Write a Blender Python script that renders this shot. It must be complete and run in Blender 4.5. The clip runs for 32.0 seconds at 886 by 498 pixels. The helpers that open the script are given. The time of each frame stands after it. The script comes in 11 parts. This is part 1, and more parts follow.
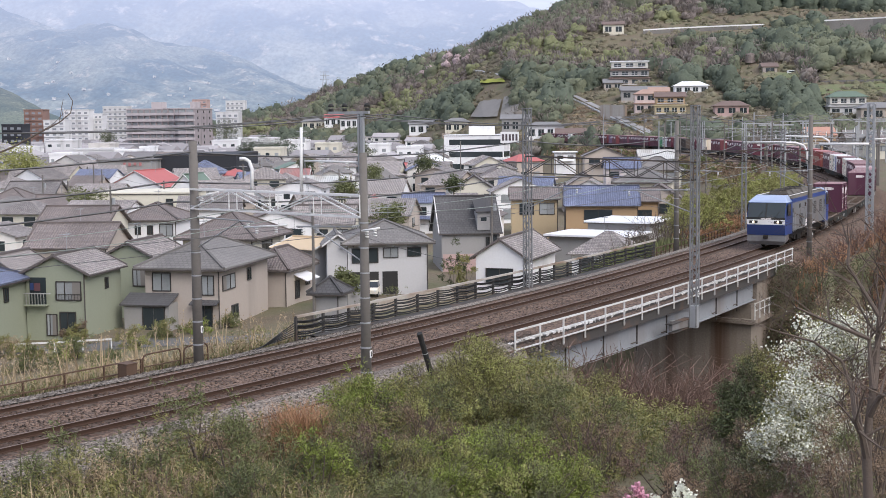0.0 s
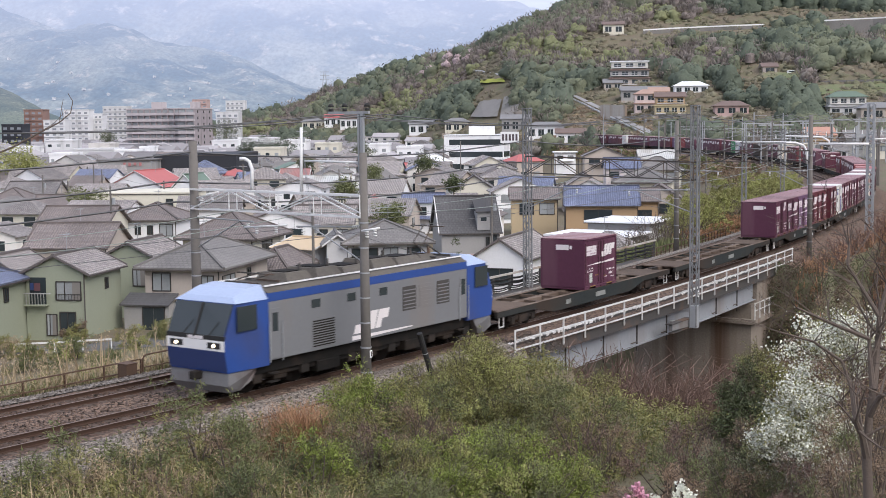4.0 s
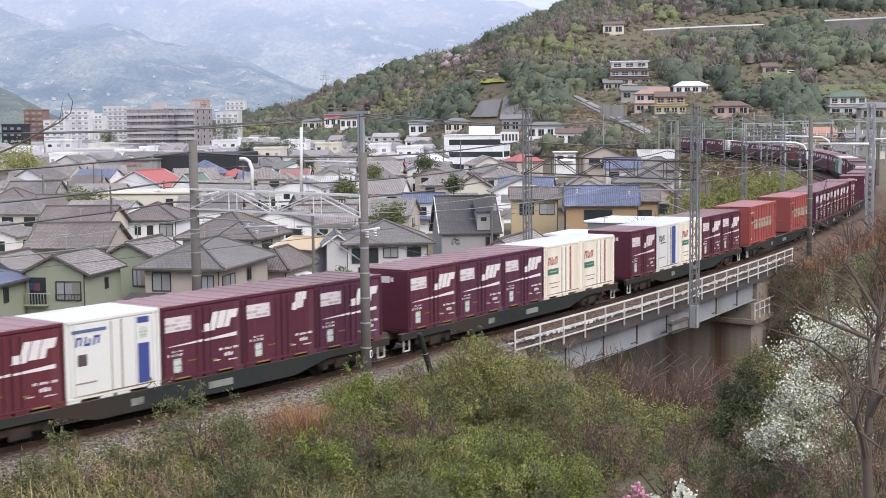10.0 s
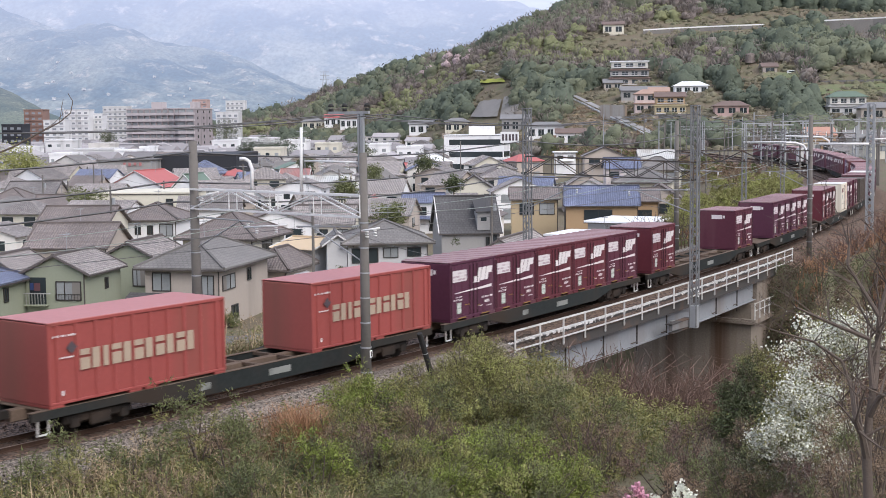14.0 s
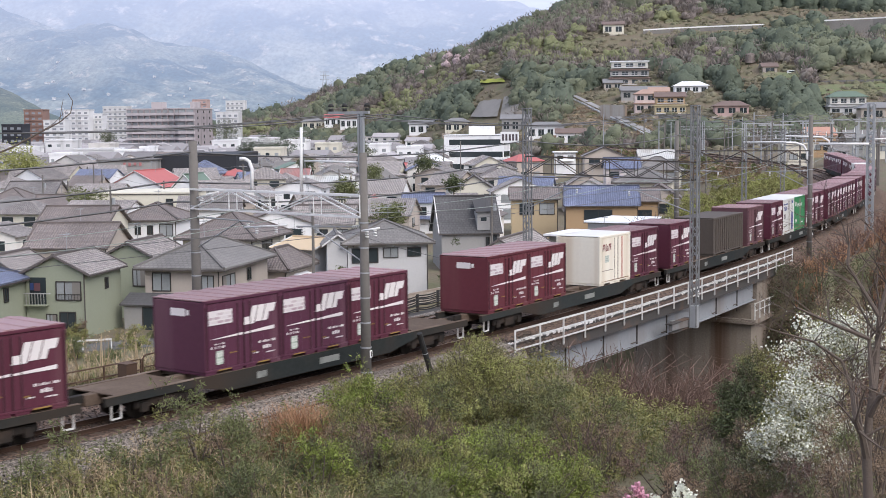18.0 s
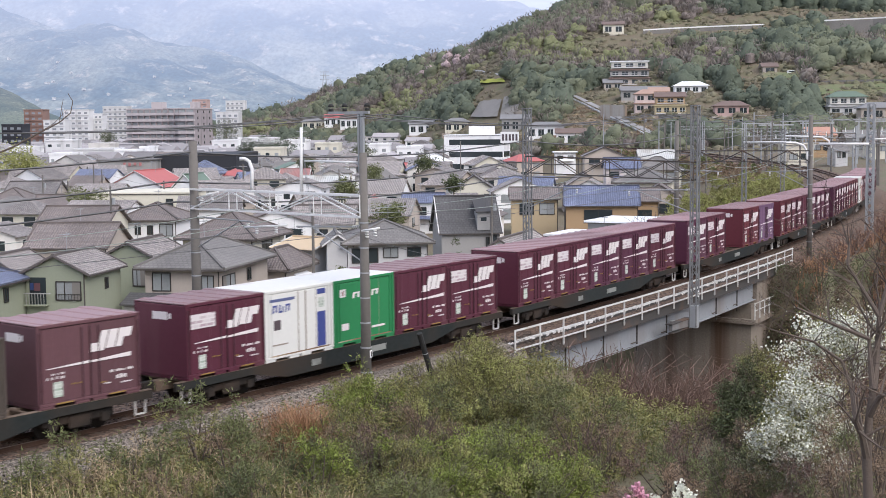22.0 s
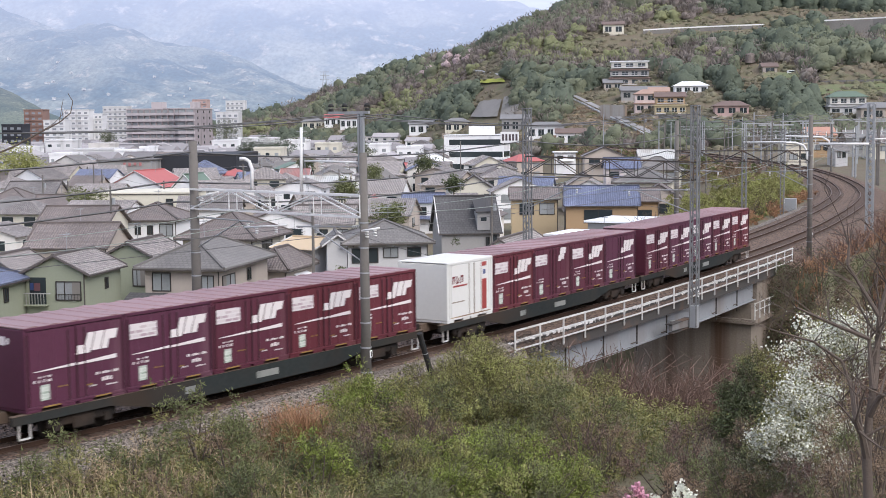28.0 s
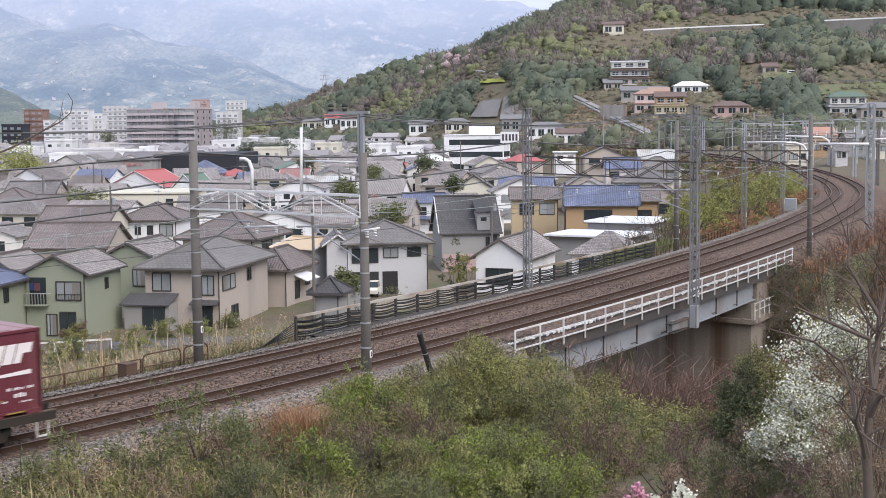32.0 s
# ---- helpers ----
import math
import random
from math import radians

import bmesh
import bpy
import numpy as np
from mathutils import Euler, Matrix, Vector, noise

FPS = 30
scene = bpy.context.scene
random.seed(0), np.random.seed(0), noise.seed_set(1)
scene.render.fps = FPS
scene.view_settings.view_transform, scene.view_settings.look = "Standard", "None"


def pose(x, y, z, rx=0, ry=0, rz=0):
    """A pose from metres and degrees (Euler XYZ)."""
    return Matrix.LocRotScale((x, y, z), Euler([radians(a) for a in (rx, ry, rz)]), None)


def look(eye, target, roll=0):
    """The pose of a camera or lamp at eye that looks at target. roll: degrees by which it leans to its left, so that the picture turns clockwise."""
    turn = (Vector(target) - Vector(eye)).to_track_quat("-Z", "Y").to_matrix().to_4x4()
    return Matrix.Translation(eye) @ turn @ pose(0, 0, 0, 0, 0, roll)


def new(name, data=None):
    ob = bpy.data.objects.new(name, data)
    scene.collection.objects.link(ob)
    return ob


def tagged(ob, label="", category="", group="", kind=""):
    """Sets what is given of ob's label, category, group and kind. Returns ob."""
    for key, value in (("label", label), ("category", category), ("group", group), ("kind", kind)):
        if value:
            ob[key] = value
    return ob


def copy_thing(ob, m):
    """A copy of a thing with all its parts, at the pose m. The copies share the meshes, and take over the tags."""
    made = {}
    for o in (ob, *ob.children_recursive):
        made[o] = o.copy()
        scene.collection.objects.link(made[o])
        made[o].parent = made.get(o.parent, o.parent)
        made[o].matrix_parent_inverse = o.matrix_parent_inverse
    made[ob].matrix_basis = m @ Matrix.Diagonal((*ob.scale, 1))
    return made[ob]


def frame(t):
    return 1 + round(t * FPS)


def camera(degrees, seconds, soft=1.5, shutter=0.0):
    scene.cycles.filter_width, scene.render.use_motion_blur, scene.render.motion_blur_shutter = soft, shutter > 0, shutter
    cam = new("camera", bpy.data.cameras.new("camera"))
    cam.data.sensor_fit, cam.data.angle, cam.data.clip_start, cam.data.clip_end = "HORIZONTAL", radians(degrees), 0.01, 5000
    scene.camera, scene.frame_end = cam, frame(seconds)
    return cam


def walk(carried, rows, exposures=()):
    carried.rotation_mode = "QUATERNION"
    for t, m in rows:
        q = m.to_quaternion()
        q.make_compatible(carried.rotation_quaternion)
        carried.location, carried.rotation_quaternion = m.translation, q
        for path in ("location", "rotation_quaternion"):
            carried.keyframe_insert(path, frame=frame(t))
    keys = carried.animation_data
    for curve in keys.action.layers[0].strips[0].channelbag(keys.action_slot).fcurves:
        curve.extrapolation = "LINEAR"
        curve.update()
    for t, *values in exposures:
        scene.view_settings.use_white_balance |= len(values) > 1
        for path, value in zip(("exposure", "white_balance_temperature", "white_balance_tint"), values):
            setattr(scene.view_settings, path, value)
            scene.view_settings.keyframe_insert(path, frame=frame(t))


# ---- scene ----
# ---- camera: stands still on the hillside, nine metres above the rails ----
LENS = 36.284
EYE = (0.0, 0.0, 9.291)
cam = camera(LENS, 32.0, soft=0.65, shutter=0.25)
STAND = pose(*EYE, 90 - 5.3556, 0, 0) @ pose(0, 0, 0, 0, 0, -0.595)
walk(cam, [(0.0, STAND), (32.0, STAND)], exposures=[(0.0, 0.42, 6570, 12), (4.0, 0.42, 6570, 12), (8.0, 0.48, 6570, 12), (10.5, 0.49, 6570, 12), (12.5, 0.44, 6560, 12), (14.0, 0.44, 6550, 12), (18.0, 0.45, 6530, 12), (25.0, 0.47, 6520, 12), (32.0, 0.47, 6520, 12)])

# ---- daylight: a bright overcast sky and a broad, weak sun ----
SUN_EL, SUN_AZ = radians(43.5), radians(143)
world = bpy.data.worlds.new("overcast_sky")
scene.world = world
world.use_nodes = True
wn, wl = world.node_tree.nodes, world.node_tree.links
wn.clear()
sky = wn.new("ShaderNodeTexSky")
sky.sky_type, sky.sun_disc = "NISHITA", False
sky.sun_elevation, sky.sun_rotation = SUN_EL, SUN_AZ
sky.air_density, sky.dust_density, sky.ozone_density = 1.0, 4.0, 1.0
cloud = wn.new("ShaderNodeMixRGB")
cloud.inputs[0].default_value = 0.72
cloud.inputs[2].default_value = (7.9, 8.7, 10.9, 1)
wbg, wout = wn.new("ShaderNodeBackground"), wn.new("ShaderNodeOutputWorld")
wbg.inputs[1].default_value = 0.093
wl.new(sky.outputs[0], cloud.inputs[1])
wl.new(cloud.outputs[0], wbg.inputs[0])
wl.new(wbg.outputs[0], wout.inputs[0])
sun = new("sun", bpy.data.lights.new("sun", "SUN"))
sun.data.energy, sun.data.angle, sun.data.color = 1.9, radians(50), (1.0, 0.96, 0.9)
sun.matrix_world = look((60, -80, 95), (0, 0, 0))


# ---- materials ----
def rgb(c):
    return (*c, 1.0) if len(c) == 3 else c


def mat(name, base, rough=0.7, metal=0.0, vary=0.12, scale=2.0, fine=None, bump=0.0, rand=0.0, dirt=None, dirt_amount=0.0,
        island=0.0, streak=None, streak_all=False, glow=None, transmit=0.0, spec=0.5):
    """A surface with blotches and grain at two scales, an optional second colour for dirt and a fine relief."""
    m = bpy.data.materials.new(name)
    m.use_nodes = True
    n, l = m.node_tree.nodes, m.node_tree.links
    b = n["Principled BSDF"]
    b.inputs["Roughness"].default_value, b.inputs["Metallic"].default_value = rough, metal
    b.inputs["Specular IOR Level"].default_value = spec
    tc = n.new("ShaderNodeTexCoord")
    co = tc.outputs["Object"]
    if streak:
        mp = n.new("ShaderNodeMapping")
        mp.inputs["Scale"].default_value = streak
        l.new(co, mp.inputs[0])
        sco = mp.outputs[0]
    else:
        sco = co
    big, small = n.new("ShaderNodeTexNoise"), n.new("ShaderNodeTexNoise")
    big.inputs["Scale"].default_value, big.inputs["Detail"].default_value = scale * 0.25, 4
    small.inputs["Scale"].default_value, small.inputs["Detail"].default_value = fine or scale * 6, 3
    l.new(sco, big.inputs["Vector"])
    l.new(sco if streak_all else co, small.inputs["Vector"])
    add = n.new("ShaderNodeMath")
    add.operation = "ADD"
    l.new(big.outputs["Fac"], add.inputs[0])
    l.new(small.outputs["Fac"], add.inputs[1])
    last = add.outputs[0]
    if rand or island:
        src = n.new("ShaderNodeObjectInfo").outputs["Random"] if rand else n.new("ShaderNodeNewGeometry").outputs["Random Per Island"]
        mr = n.new("ShaderNodeMath")
        mr.operation = "MULTIPLY_ADD"
        k = (rand or island) / max(vary, 0.01)
        mr.inputs[1].default_value, mr.inputs[2].default_value = k, -0.5 * k
        l.new(src, mr.inputs[0])
        a2 = n.new("ShaderNodeMath")
        a2.operation = "ADD"
        l.new(last, a2.inputs[0])
        l.new(mr.outputs[0], a2.inputs[1])
        last = a2.outputs[0]
    scl = n.new("ShaderNodeMapRange")
    scl.clamp = False
    scl.inputs["From Min"].default_value, scl.inputs["From Max"].default_value = 0.0, 2.0
    scl.inputs["To Min"].default_value, scl.inputs["To Max"].default_value = 1 - vary, 1 + vary
    l.new(last, scl.inputs["Value"])
    mul = n.new("ShaderNodeMixRGB")
    mul.blend_type = "MULTIPLY"
    mul.inputs[0].default_value = 1.0
    mul.inputs[1].default_value = rgb(base)
    l.new(scl.outputs[0], mul.inputs[2])
    colour = mul.outputs[0]
    if dirt:
        ramp = n.new("ShaderNodeMapRange")
        ramp.inputs["From Min"].default_value, ramp.inputs["From Max"].default_value = 0.62 - dirt_amount * 0.3, 0.8 - dirt_amount * 0.2
        l.new(big.outputs["Fac"], ramp.inputs["Value"])
        mx = n.new("ShaderNodeMixRGB")
        mx.inputs[2].default_value = rgb(dirt)
        l.new(ramp.outputs[0], mx.inputs[0])
        l.new(colour, mx.inputs[1])
        colour = mx.outputs[0]
    l.new(colour, b.inputs["Base Color"])
    if bump:
        bp = n.new("ShaderNodeBump")
        bp.inputs["Strength"].default_value, bp.inputs["Distance"].default_value = 1.0, bump
        l.new(small.outputs["Fac"], bp.inputs["Height"])
        l.new(bp.outputs[0], b.inputs["Normal"])
    if glow:
        b.inputs["Emission Color"].default_value = rgb(glow[0])
        b.inputs["Emission Strength"].default_value = glow[1]
    if transmit:
        b.inputs["Transmission Weight"].default_value = transmit
    return m


def rows_relief(m, size, depth, axis=0):
    """Adds the rows of roof tiles, boards or ribs as a relief to a material."""
    n, l = m.node_tree.nodes, m.node_tree.links
    b = n["Principled BSDF"]
    tc = n.new("ShaderNodeTexCoord")
    w = n.new("ShaderNodeTexWave")
    w.bands_direction = "XYZ"[axis]
    w.inputs["Scale"].default_value = 0.314 / size
    w.inputs["Distortion"].default_value = 0.15
    l.new(tc.outputs["UV" if axis < 2 else "Object"], w.inputs["Vector"])
    bp = n.new("ShaderNodeBump")
    bp.inputs["Distance"].default_value = depth
    l.new(w.outputs["Fac"], bp.inputs["Height"])
    old = b.inputs["Normal"].links
    if old:
        l.new(old[0].from_socket, bp.inputs["Normal"])
    l.new(bp.outputs[0], b.inputs["Normal"])
    return m


# ---- mesh tools ----
class Shape:
    """Collects the corners and faces of one mesh."""

    def __init__(self):
        self.v, self.f, self.uv = [], [], {}

    def poly(self, *pts):
        i = len(self.v)
        self.v += [tuple(p) for p in pts]
        self.f.append(tuple(range(i, i + len(pts))))
        return self

    def slope(self, *pts):
        """A roof face whose first edge is the eave; it keeps metres along and up the slope for its tiles."""
        p = [Vector(q) for q in pts]
        e = (p[1] - p[0]).normalized()
        up = (p[1] - p[0]).cross(p[2] - p[0]).normalized().cross(e)
        self.uv[len(self.f)] = [((q - p[0]).dot(e), (q - p[0]).dot(up)) for q in p]
        return self.poly(*pts)

    def hexa(self, a, b):
        """A block from a lower and an upper ring of four corners."""
        i = len(self.v)
        self.v += [tuple(p) for p in a] + [tuple(p) for p in b]
        self.f += [(i + 3, i + 2, i + 1, i), (i + 4, i + 5, i + 6, i + 7)]
        self.f += [(i + k, i + (k + 1) % 4, i + 4 + (k + 1) % 4, i + 4 + k) for k in range(4)]
        return self

    def box(self, x0, x1, y0, y1, z0, z1, ch=0.0):
        if not ch:
            return self.hexa([(x0, y0, z0), (x1, y0, z0), (x1, y1, z0), (x0, y1, z0)], [(x0, y0, z1), (x1, y0, z1), (x1, y1, z1), (x0, y1, z1)])
        bm = bmesh.new()
        bmesh.ops.create_cube(bm, size=1.0, matrix=Matrix.Translation(((x0 + x1) / 2, (y0 + y1) / 2, (z0 + z1) / 2)) @ Matrix.Diagonal((x1 - x0, y1 - y0, z1 - z0, 1)))
        bmesh.ops.bevel(bm, geom=bm.edges[:], offset=ch, segments=1, affect="EDGES")
        i = len(self.v)
        bm.verts.index_update()
        self.v += [tuple(v.co) for v in bm.verts]
        self.f += [tuple(i + v.index for v in f.verts) for f in bm.faces]
        bm.free()
        return self

    def tube(self, a, b, r0, r1=None, n=6, cap=True):
        a, b = Vector(a), Vector(b)
        r1 = r0 if r1 is None else r1
        d = (b - a).normalized()
        u = d.orthogonal().normalized()
        w = d.cross(u)
        i = len(self.v)
        for p, r in ((a, r0), (b, r1)):
            self.v += [tuple(p + (u * math.cos(k * 2 * math.pi / n) + w * math.sin(k * 2 * math.pi / n)) * r) for k in range(n)]
        self.f += [(i + k, i + (k + 1) % n, i + n + (k + 1) % n, i + n + k) for k in range(n)]
        if cap:
            self.f += [tuple(i + k for k in reversed(range(n))), tuple(i + n + k for k in range(n))]
        return self

    def sweep(self, pts, r, n=4):
        """One unbroken tube through a row of points."""
        pts = [Vector(p) for p in pts]
        i = len(self.v)
        for k, p in enumerate(pts):
            d = (pts[min(k + 1, len(pts) - 1)] - pts[max(k - 1, 0)]).normalized()
            u = d.cross(Vector((0.05, 0.1, 1)) if abs(d.z) < 0.9 else Vector((1, 0.1, 0))).normalized()
            w = d.cross(u)
            self.v += [tuple(p + (u * math.cos(q * 2 * math.pi / n) + w * math.sin(q * 2 * math.pi / n)) * r) for q in range(n)]
        for k in range(len(pts) - 1):
            a = i + k * n
            self.f += [(a + q, a + (q + 1) % n, a + n + (q + 1) % n, a + n + q) for q in range(n)]
        e = i + (len(pts) - 1) * n
        self.f += [tuple(i + q for q in reversed(range(n))), tuple(e + q for q in range(n))]
        return self

    def beam(self, a, b, w, h=None):
        """A bar of square section between two points."""
        a, b = Vector(a), Vector(b)
        h = h or w
        d = (b - a).normalized()
        side = d.cross(Vector((0, 0, 1)))
        side = side.normalized() if side.length > 1e-3 else Vector((1, 0, 0))
        upv = side.cross(d).normalized()
        q = [side * (-w / 2) - upv * (h / 2), side * (w / 2) - upv * (h / 2), side * (w / 2) + upv * (h / 2), side * (-w / 2) + upv * (h / 2)]
        return self.hexa([a + k for k in q], [b + k for k in q])

    def mesh(self, name, material=None, smooth=False):
        me = bpy.data.meshes.new(name)
        me.from_pydata(self.v, [], self.f)
        if material:
            me.materials.append(material)
        if smooth:
            me.polygons.foreach_set("use_smooth", [True] * len(me.polygons))
        if self.uv:
            layer = me.uv_layers.new(name="slope")
            for i, uvs in self.uv.items():
                for k, loop in enumerate(me.polygons[i].loop_indices):
                    layer.data[loop].uv = uvs[k]
        me.update()
        return me


def part(name, shape, material, parent, label="", smooth=False):
    """Links a shape, or a mesh that is shared, as one part under a thing or a part."""
    me = shape if isinstance(shape, bpy.types.Mesh) else shape.mesh(name, material, smooth)
    ob = new(name, me)
    ob.parent = parent
    if label:
        ob["label"] = label
    return ob


def thing(name, m, label, category, group="", kind="", shape=None, material=None, smooth=False):
    ob = new(name, shape.mesh(name, material, smooth) if shape else None)
    ob.matrix_basis = m
    return tagged(ob, label, category, group, kind)


def bulk(name, verts, faces, material, label, category="", kind="stuff", parent=None):
    """Large uncounted growth as one mesh from arrays."""
    me = bpy.data.meshes.new(name)
    verts = np.asarray(verts, dtype=np.float32)
    faces = np.asarray(faces, dtype=np.int32)
    k = faces.shape[1]
    me.vertices.add(len(verts))
    me.vertices.foreach_set("co", verts.ravel())
    me.loops.add(faces.size)
    me.loops.foreach_set("vertex_index", faces.ravel())
    me.polygons.add(len(faces))
    me.polygons.foreach_set("loop_start", np.arange(0, faces.size, k, dtype=np.int32))
    me.materials.append(material)
    me.update(calc_edges=True)
    ob = new(name, me)
    if parent:
        ob.parent = parent
        return tagged(ob, label, "", "", kind)
    return tagged(ob, label, category or name.replace("_", " "), "", kind)


# ---- plan of the line: a long left-hand curve, lengths along the near track ----
BEND_AT = np.array([-10, 15, 40, 65, 90, 110, 130, 160, 200, 260, 330, 400.0])
BEND = np.array([3.982, 3.214, 2.444, 2.020, 3.069, 1.378, 1.352, 4.253, 3.107, 1.899, 0.857, 0.249]) / 1000
RISE_AT = np.array([-500, 100, 160, 220, 300, 400.0])
RISE = np.array([0, 0, -0.644, 0.369, 1.164, 1.458])
LINE_S = np.arange(-420.0, 620.0, 1.0)
_bend = np.interp(LINE_S, BEND_AT, BEND)
_bend[LINE_S < -60] *= 0.5
LINE_T = np.cumsum(_bend)
_zero = int(np.argmin(abs(LINE_S)))
LINE_T += 0.91363 - LINE_T[_zero]
LINE_X, LINE_Y = np.cumsum(np.cos(LINE_T)), np.cumsum(np.sin(LINE_T))
LINE_X += -11.293 - LINE_X[_zero]
LINE_Y += 41.5326 - LINE_Y[_zero]
GAP = 3.67          # between the two tracks' centres
GAUGE = 1.067


def on_line(s, lat=0.0, z=0.0):
    """A point of the line: lat metres to the far side of the near track, z above its rails."""
    t = float(np.interp(s, LINE_S, LINE_T))
    return Vector((float(np.interp(s, LINE_S, LINE_X)) - lat * math.sin(t), float(np.interp(s, LINE_S, LINE_Y)) + lat * math.cos(t),
                   z + float(np.interp(s, RISE_AT, RISE))))


def line_pose(s, lat=0.0, z=0.0):
    """A frame on the line: x along it, away from the camera, y to the far side."""
    t = float(np.interp(s, LINE_S, LINE_T))
    return Matrix.Translation(on_line(s, lat, z)) @ Matrix.Rotation(t, 4, "Z")


def line_coords(x, y):
    """Lengths along and beside the line for arrays of points."""
    x, y = np.asarray(x, float), np.asarray(y, float)
    j = np.empty(x.shape, int)
    for a in range(0, len(x), 4000):
        d = (x[a:a + 4000, None] - LINE_X[None, ::2]) ** 2 + (y[a:a + 4000, None] - LINE_Y[None, ::2]) ** 2
        j[a:a + 4000] = d.argmin(1) * 2
    dx, dy, t = x - LINE_X[j], y - LINE_Y[j], LINE_T[j]
    return LINE_S[j] + dx * np.cos(t) + dy * np.sin(t), -dx * np.sin(t) + dy * np.cos(t)


def smooth(t):
    t = np.clip(t, 0, 1)
    return t * t * (3 - 2 * t)


def lumps(x, y, size, seed=0.0):
    """Gentle unevenness of the ground."""
    return (np.sin(x / size + seed) * np.sin(y / size * 1.13 + seed * 2.1) + 0.5 * np.sin(x / size * 2.3 + y / size * 1.7 + seed)
            + 0.3 * np.sin(x / size * 4.1 - y / size * 3.3 + seed * 3))


BRIDGE_A, BRIDGE_B = 20.0, 57.5
# the wooded hill: slope of the sight line to its skyline, its foot and its crest, by bearing
HILL_B = np.array([-0.16, -0.115, -0.075, -0.035, 0.0, 0.03, 0.06, 0.10, 0.17, 0.34])
HILL_UP = np.array([0.006, 0.015, 0.030, 0.044, 0.054, 0.066, 0.080, 0.094, 0.104, 0.110])
HILL_FOOT = np.array([820, 700, 640, 580, 520, 480, 450, 430, 390, 330.0])
HILL_TOP = np.array([1010, 960, 930, 880, 800, 740, 720, 720, 740, 760.0])


def ground_z(x, y):
    x, y = np.asarray(x, float).ravel(), np.asarray(y, float).ravel()
    s, lat = line_coords(x, y)
    dist = np.hypot(x, y)
    rail = np.interp(s, RISE_AT, RISE)
    town = np.interp(dist, [0, 120, 200, 420, 900, 2500], [-8.8, -8.8, -8.0, -6.2, -6.2, 8])
    # embankment on the town side
    wide = smooth((s - 58) / 10) * (1 - smooth((s - 150) / 30))
    down = rail - 0.75 - np.clip(lat - 7.6, 0, None) * (0.52 - 0.36 * wide) - np.clip(lat - 13, 0, None) * 0.7 * wide
    z = np.maximum(town, down)
    z = np.where(lat > 7.6, z, rail - 0.75)
    # the camera's side: a shelf, then the hillside behind
    t = -3.6 - lat
    low = -0.75 - np.clip(t * 0.12, 0, 0.9)
    up = np.interp(t, [0, 13, 28, 60, 200], [0, 0, 9.2, 14, 40])
    near = low + up
    far_near = rail - 0.75 + np.interp(t, [0, 1.5, 12, 40, 120], [0, 0.1, 4.2, 8, 9]) * np.interp(s, [60, 75, 130, 190], [0.5, 1, 0.8, 0.1])
    mix = smooth((s - 45) / 16)
    z = np.where(lat < -3.6, near * (1 - mix) + far_near * mix, z)
    # the valley under the bridge
    cut = smooth((s - BRIDGE_A) / 3.0) * (1 - smooth((s - (BRIDGE_B - 3)) / 3.0))
    cut = np.where(lat < -6, smooth((s - BRIDGE_A + 4) / 12.0) * (1 - smooth((s - BRIDGE_B - 4) / 18.0)), cut)
    floor = -10.0 + np.interp(lat, [-60, -34, -10, -4, 2, 12, 30], [6, 3.5, 3.5, 2.5, 0, 0, 1.5])
    z = np.where(cut > 0, np.minimum(z, z * (1 - cut) + floor * cut), z)
    # the hill
    b = np.where(y > 50, x / np.maximum(y, 1), 9)
    foot, top = np.interp(b, HILL_B, HILL_FOOT), np.interp(b, HILL_B, HILL_TOP)
    crest = 9.3 + np.interp(b, HILL_B, HILL_UP) * top - 7
    k = (y - foot) / (top - foot)
    base = np.interp(foot, [0, 120, 200, 420, 900], [-8.8, -8.8, -8.0, -6.2, -6.2])
    hz = base + (crest - base) * (0.6 * np.clip(k, 0, 1) + 0.4 * smooth(k)) + lumps(x, y, 38, 1.0) * 2.2 * smooth(k * 3)
    hz = np.where(k > 1, crest - (k - 1) * 30, hz)
    inside = (b > -0.19) & (b < 5)
    fade = smooth((b + 0.19) / 0.03)
    z = np.where(inside & (k > 0), z * (1 - fade) + np.maximum(z, hz) * fade, z)
    # the near hillside is lowered across the camera's view, so that it doesn't block it
    ahead = smooth(y / 4) * smooth((1.3 - np.abs(x) / np.maximum(y, 0.1)) / 0.75) * (y < 40)
    z = z * (1 - ahead) + np.minimum(z, np.maximum(7.6 - 0.5 * y, low)) * ahead
    flat = (lat > -4.5) & (lat < 8.5)
    return z + np.where(flat, 0, lumps(x, y, 5.0, 0.4) * 0.12)


def ground_at(x, y):
    return float(ground_z([x], [y])[0])
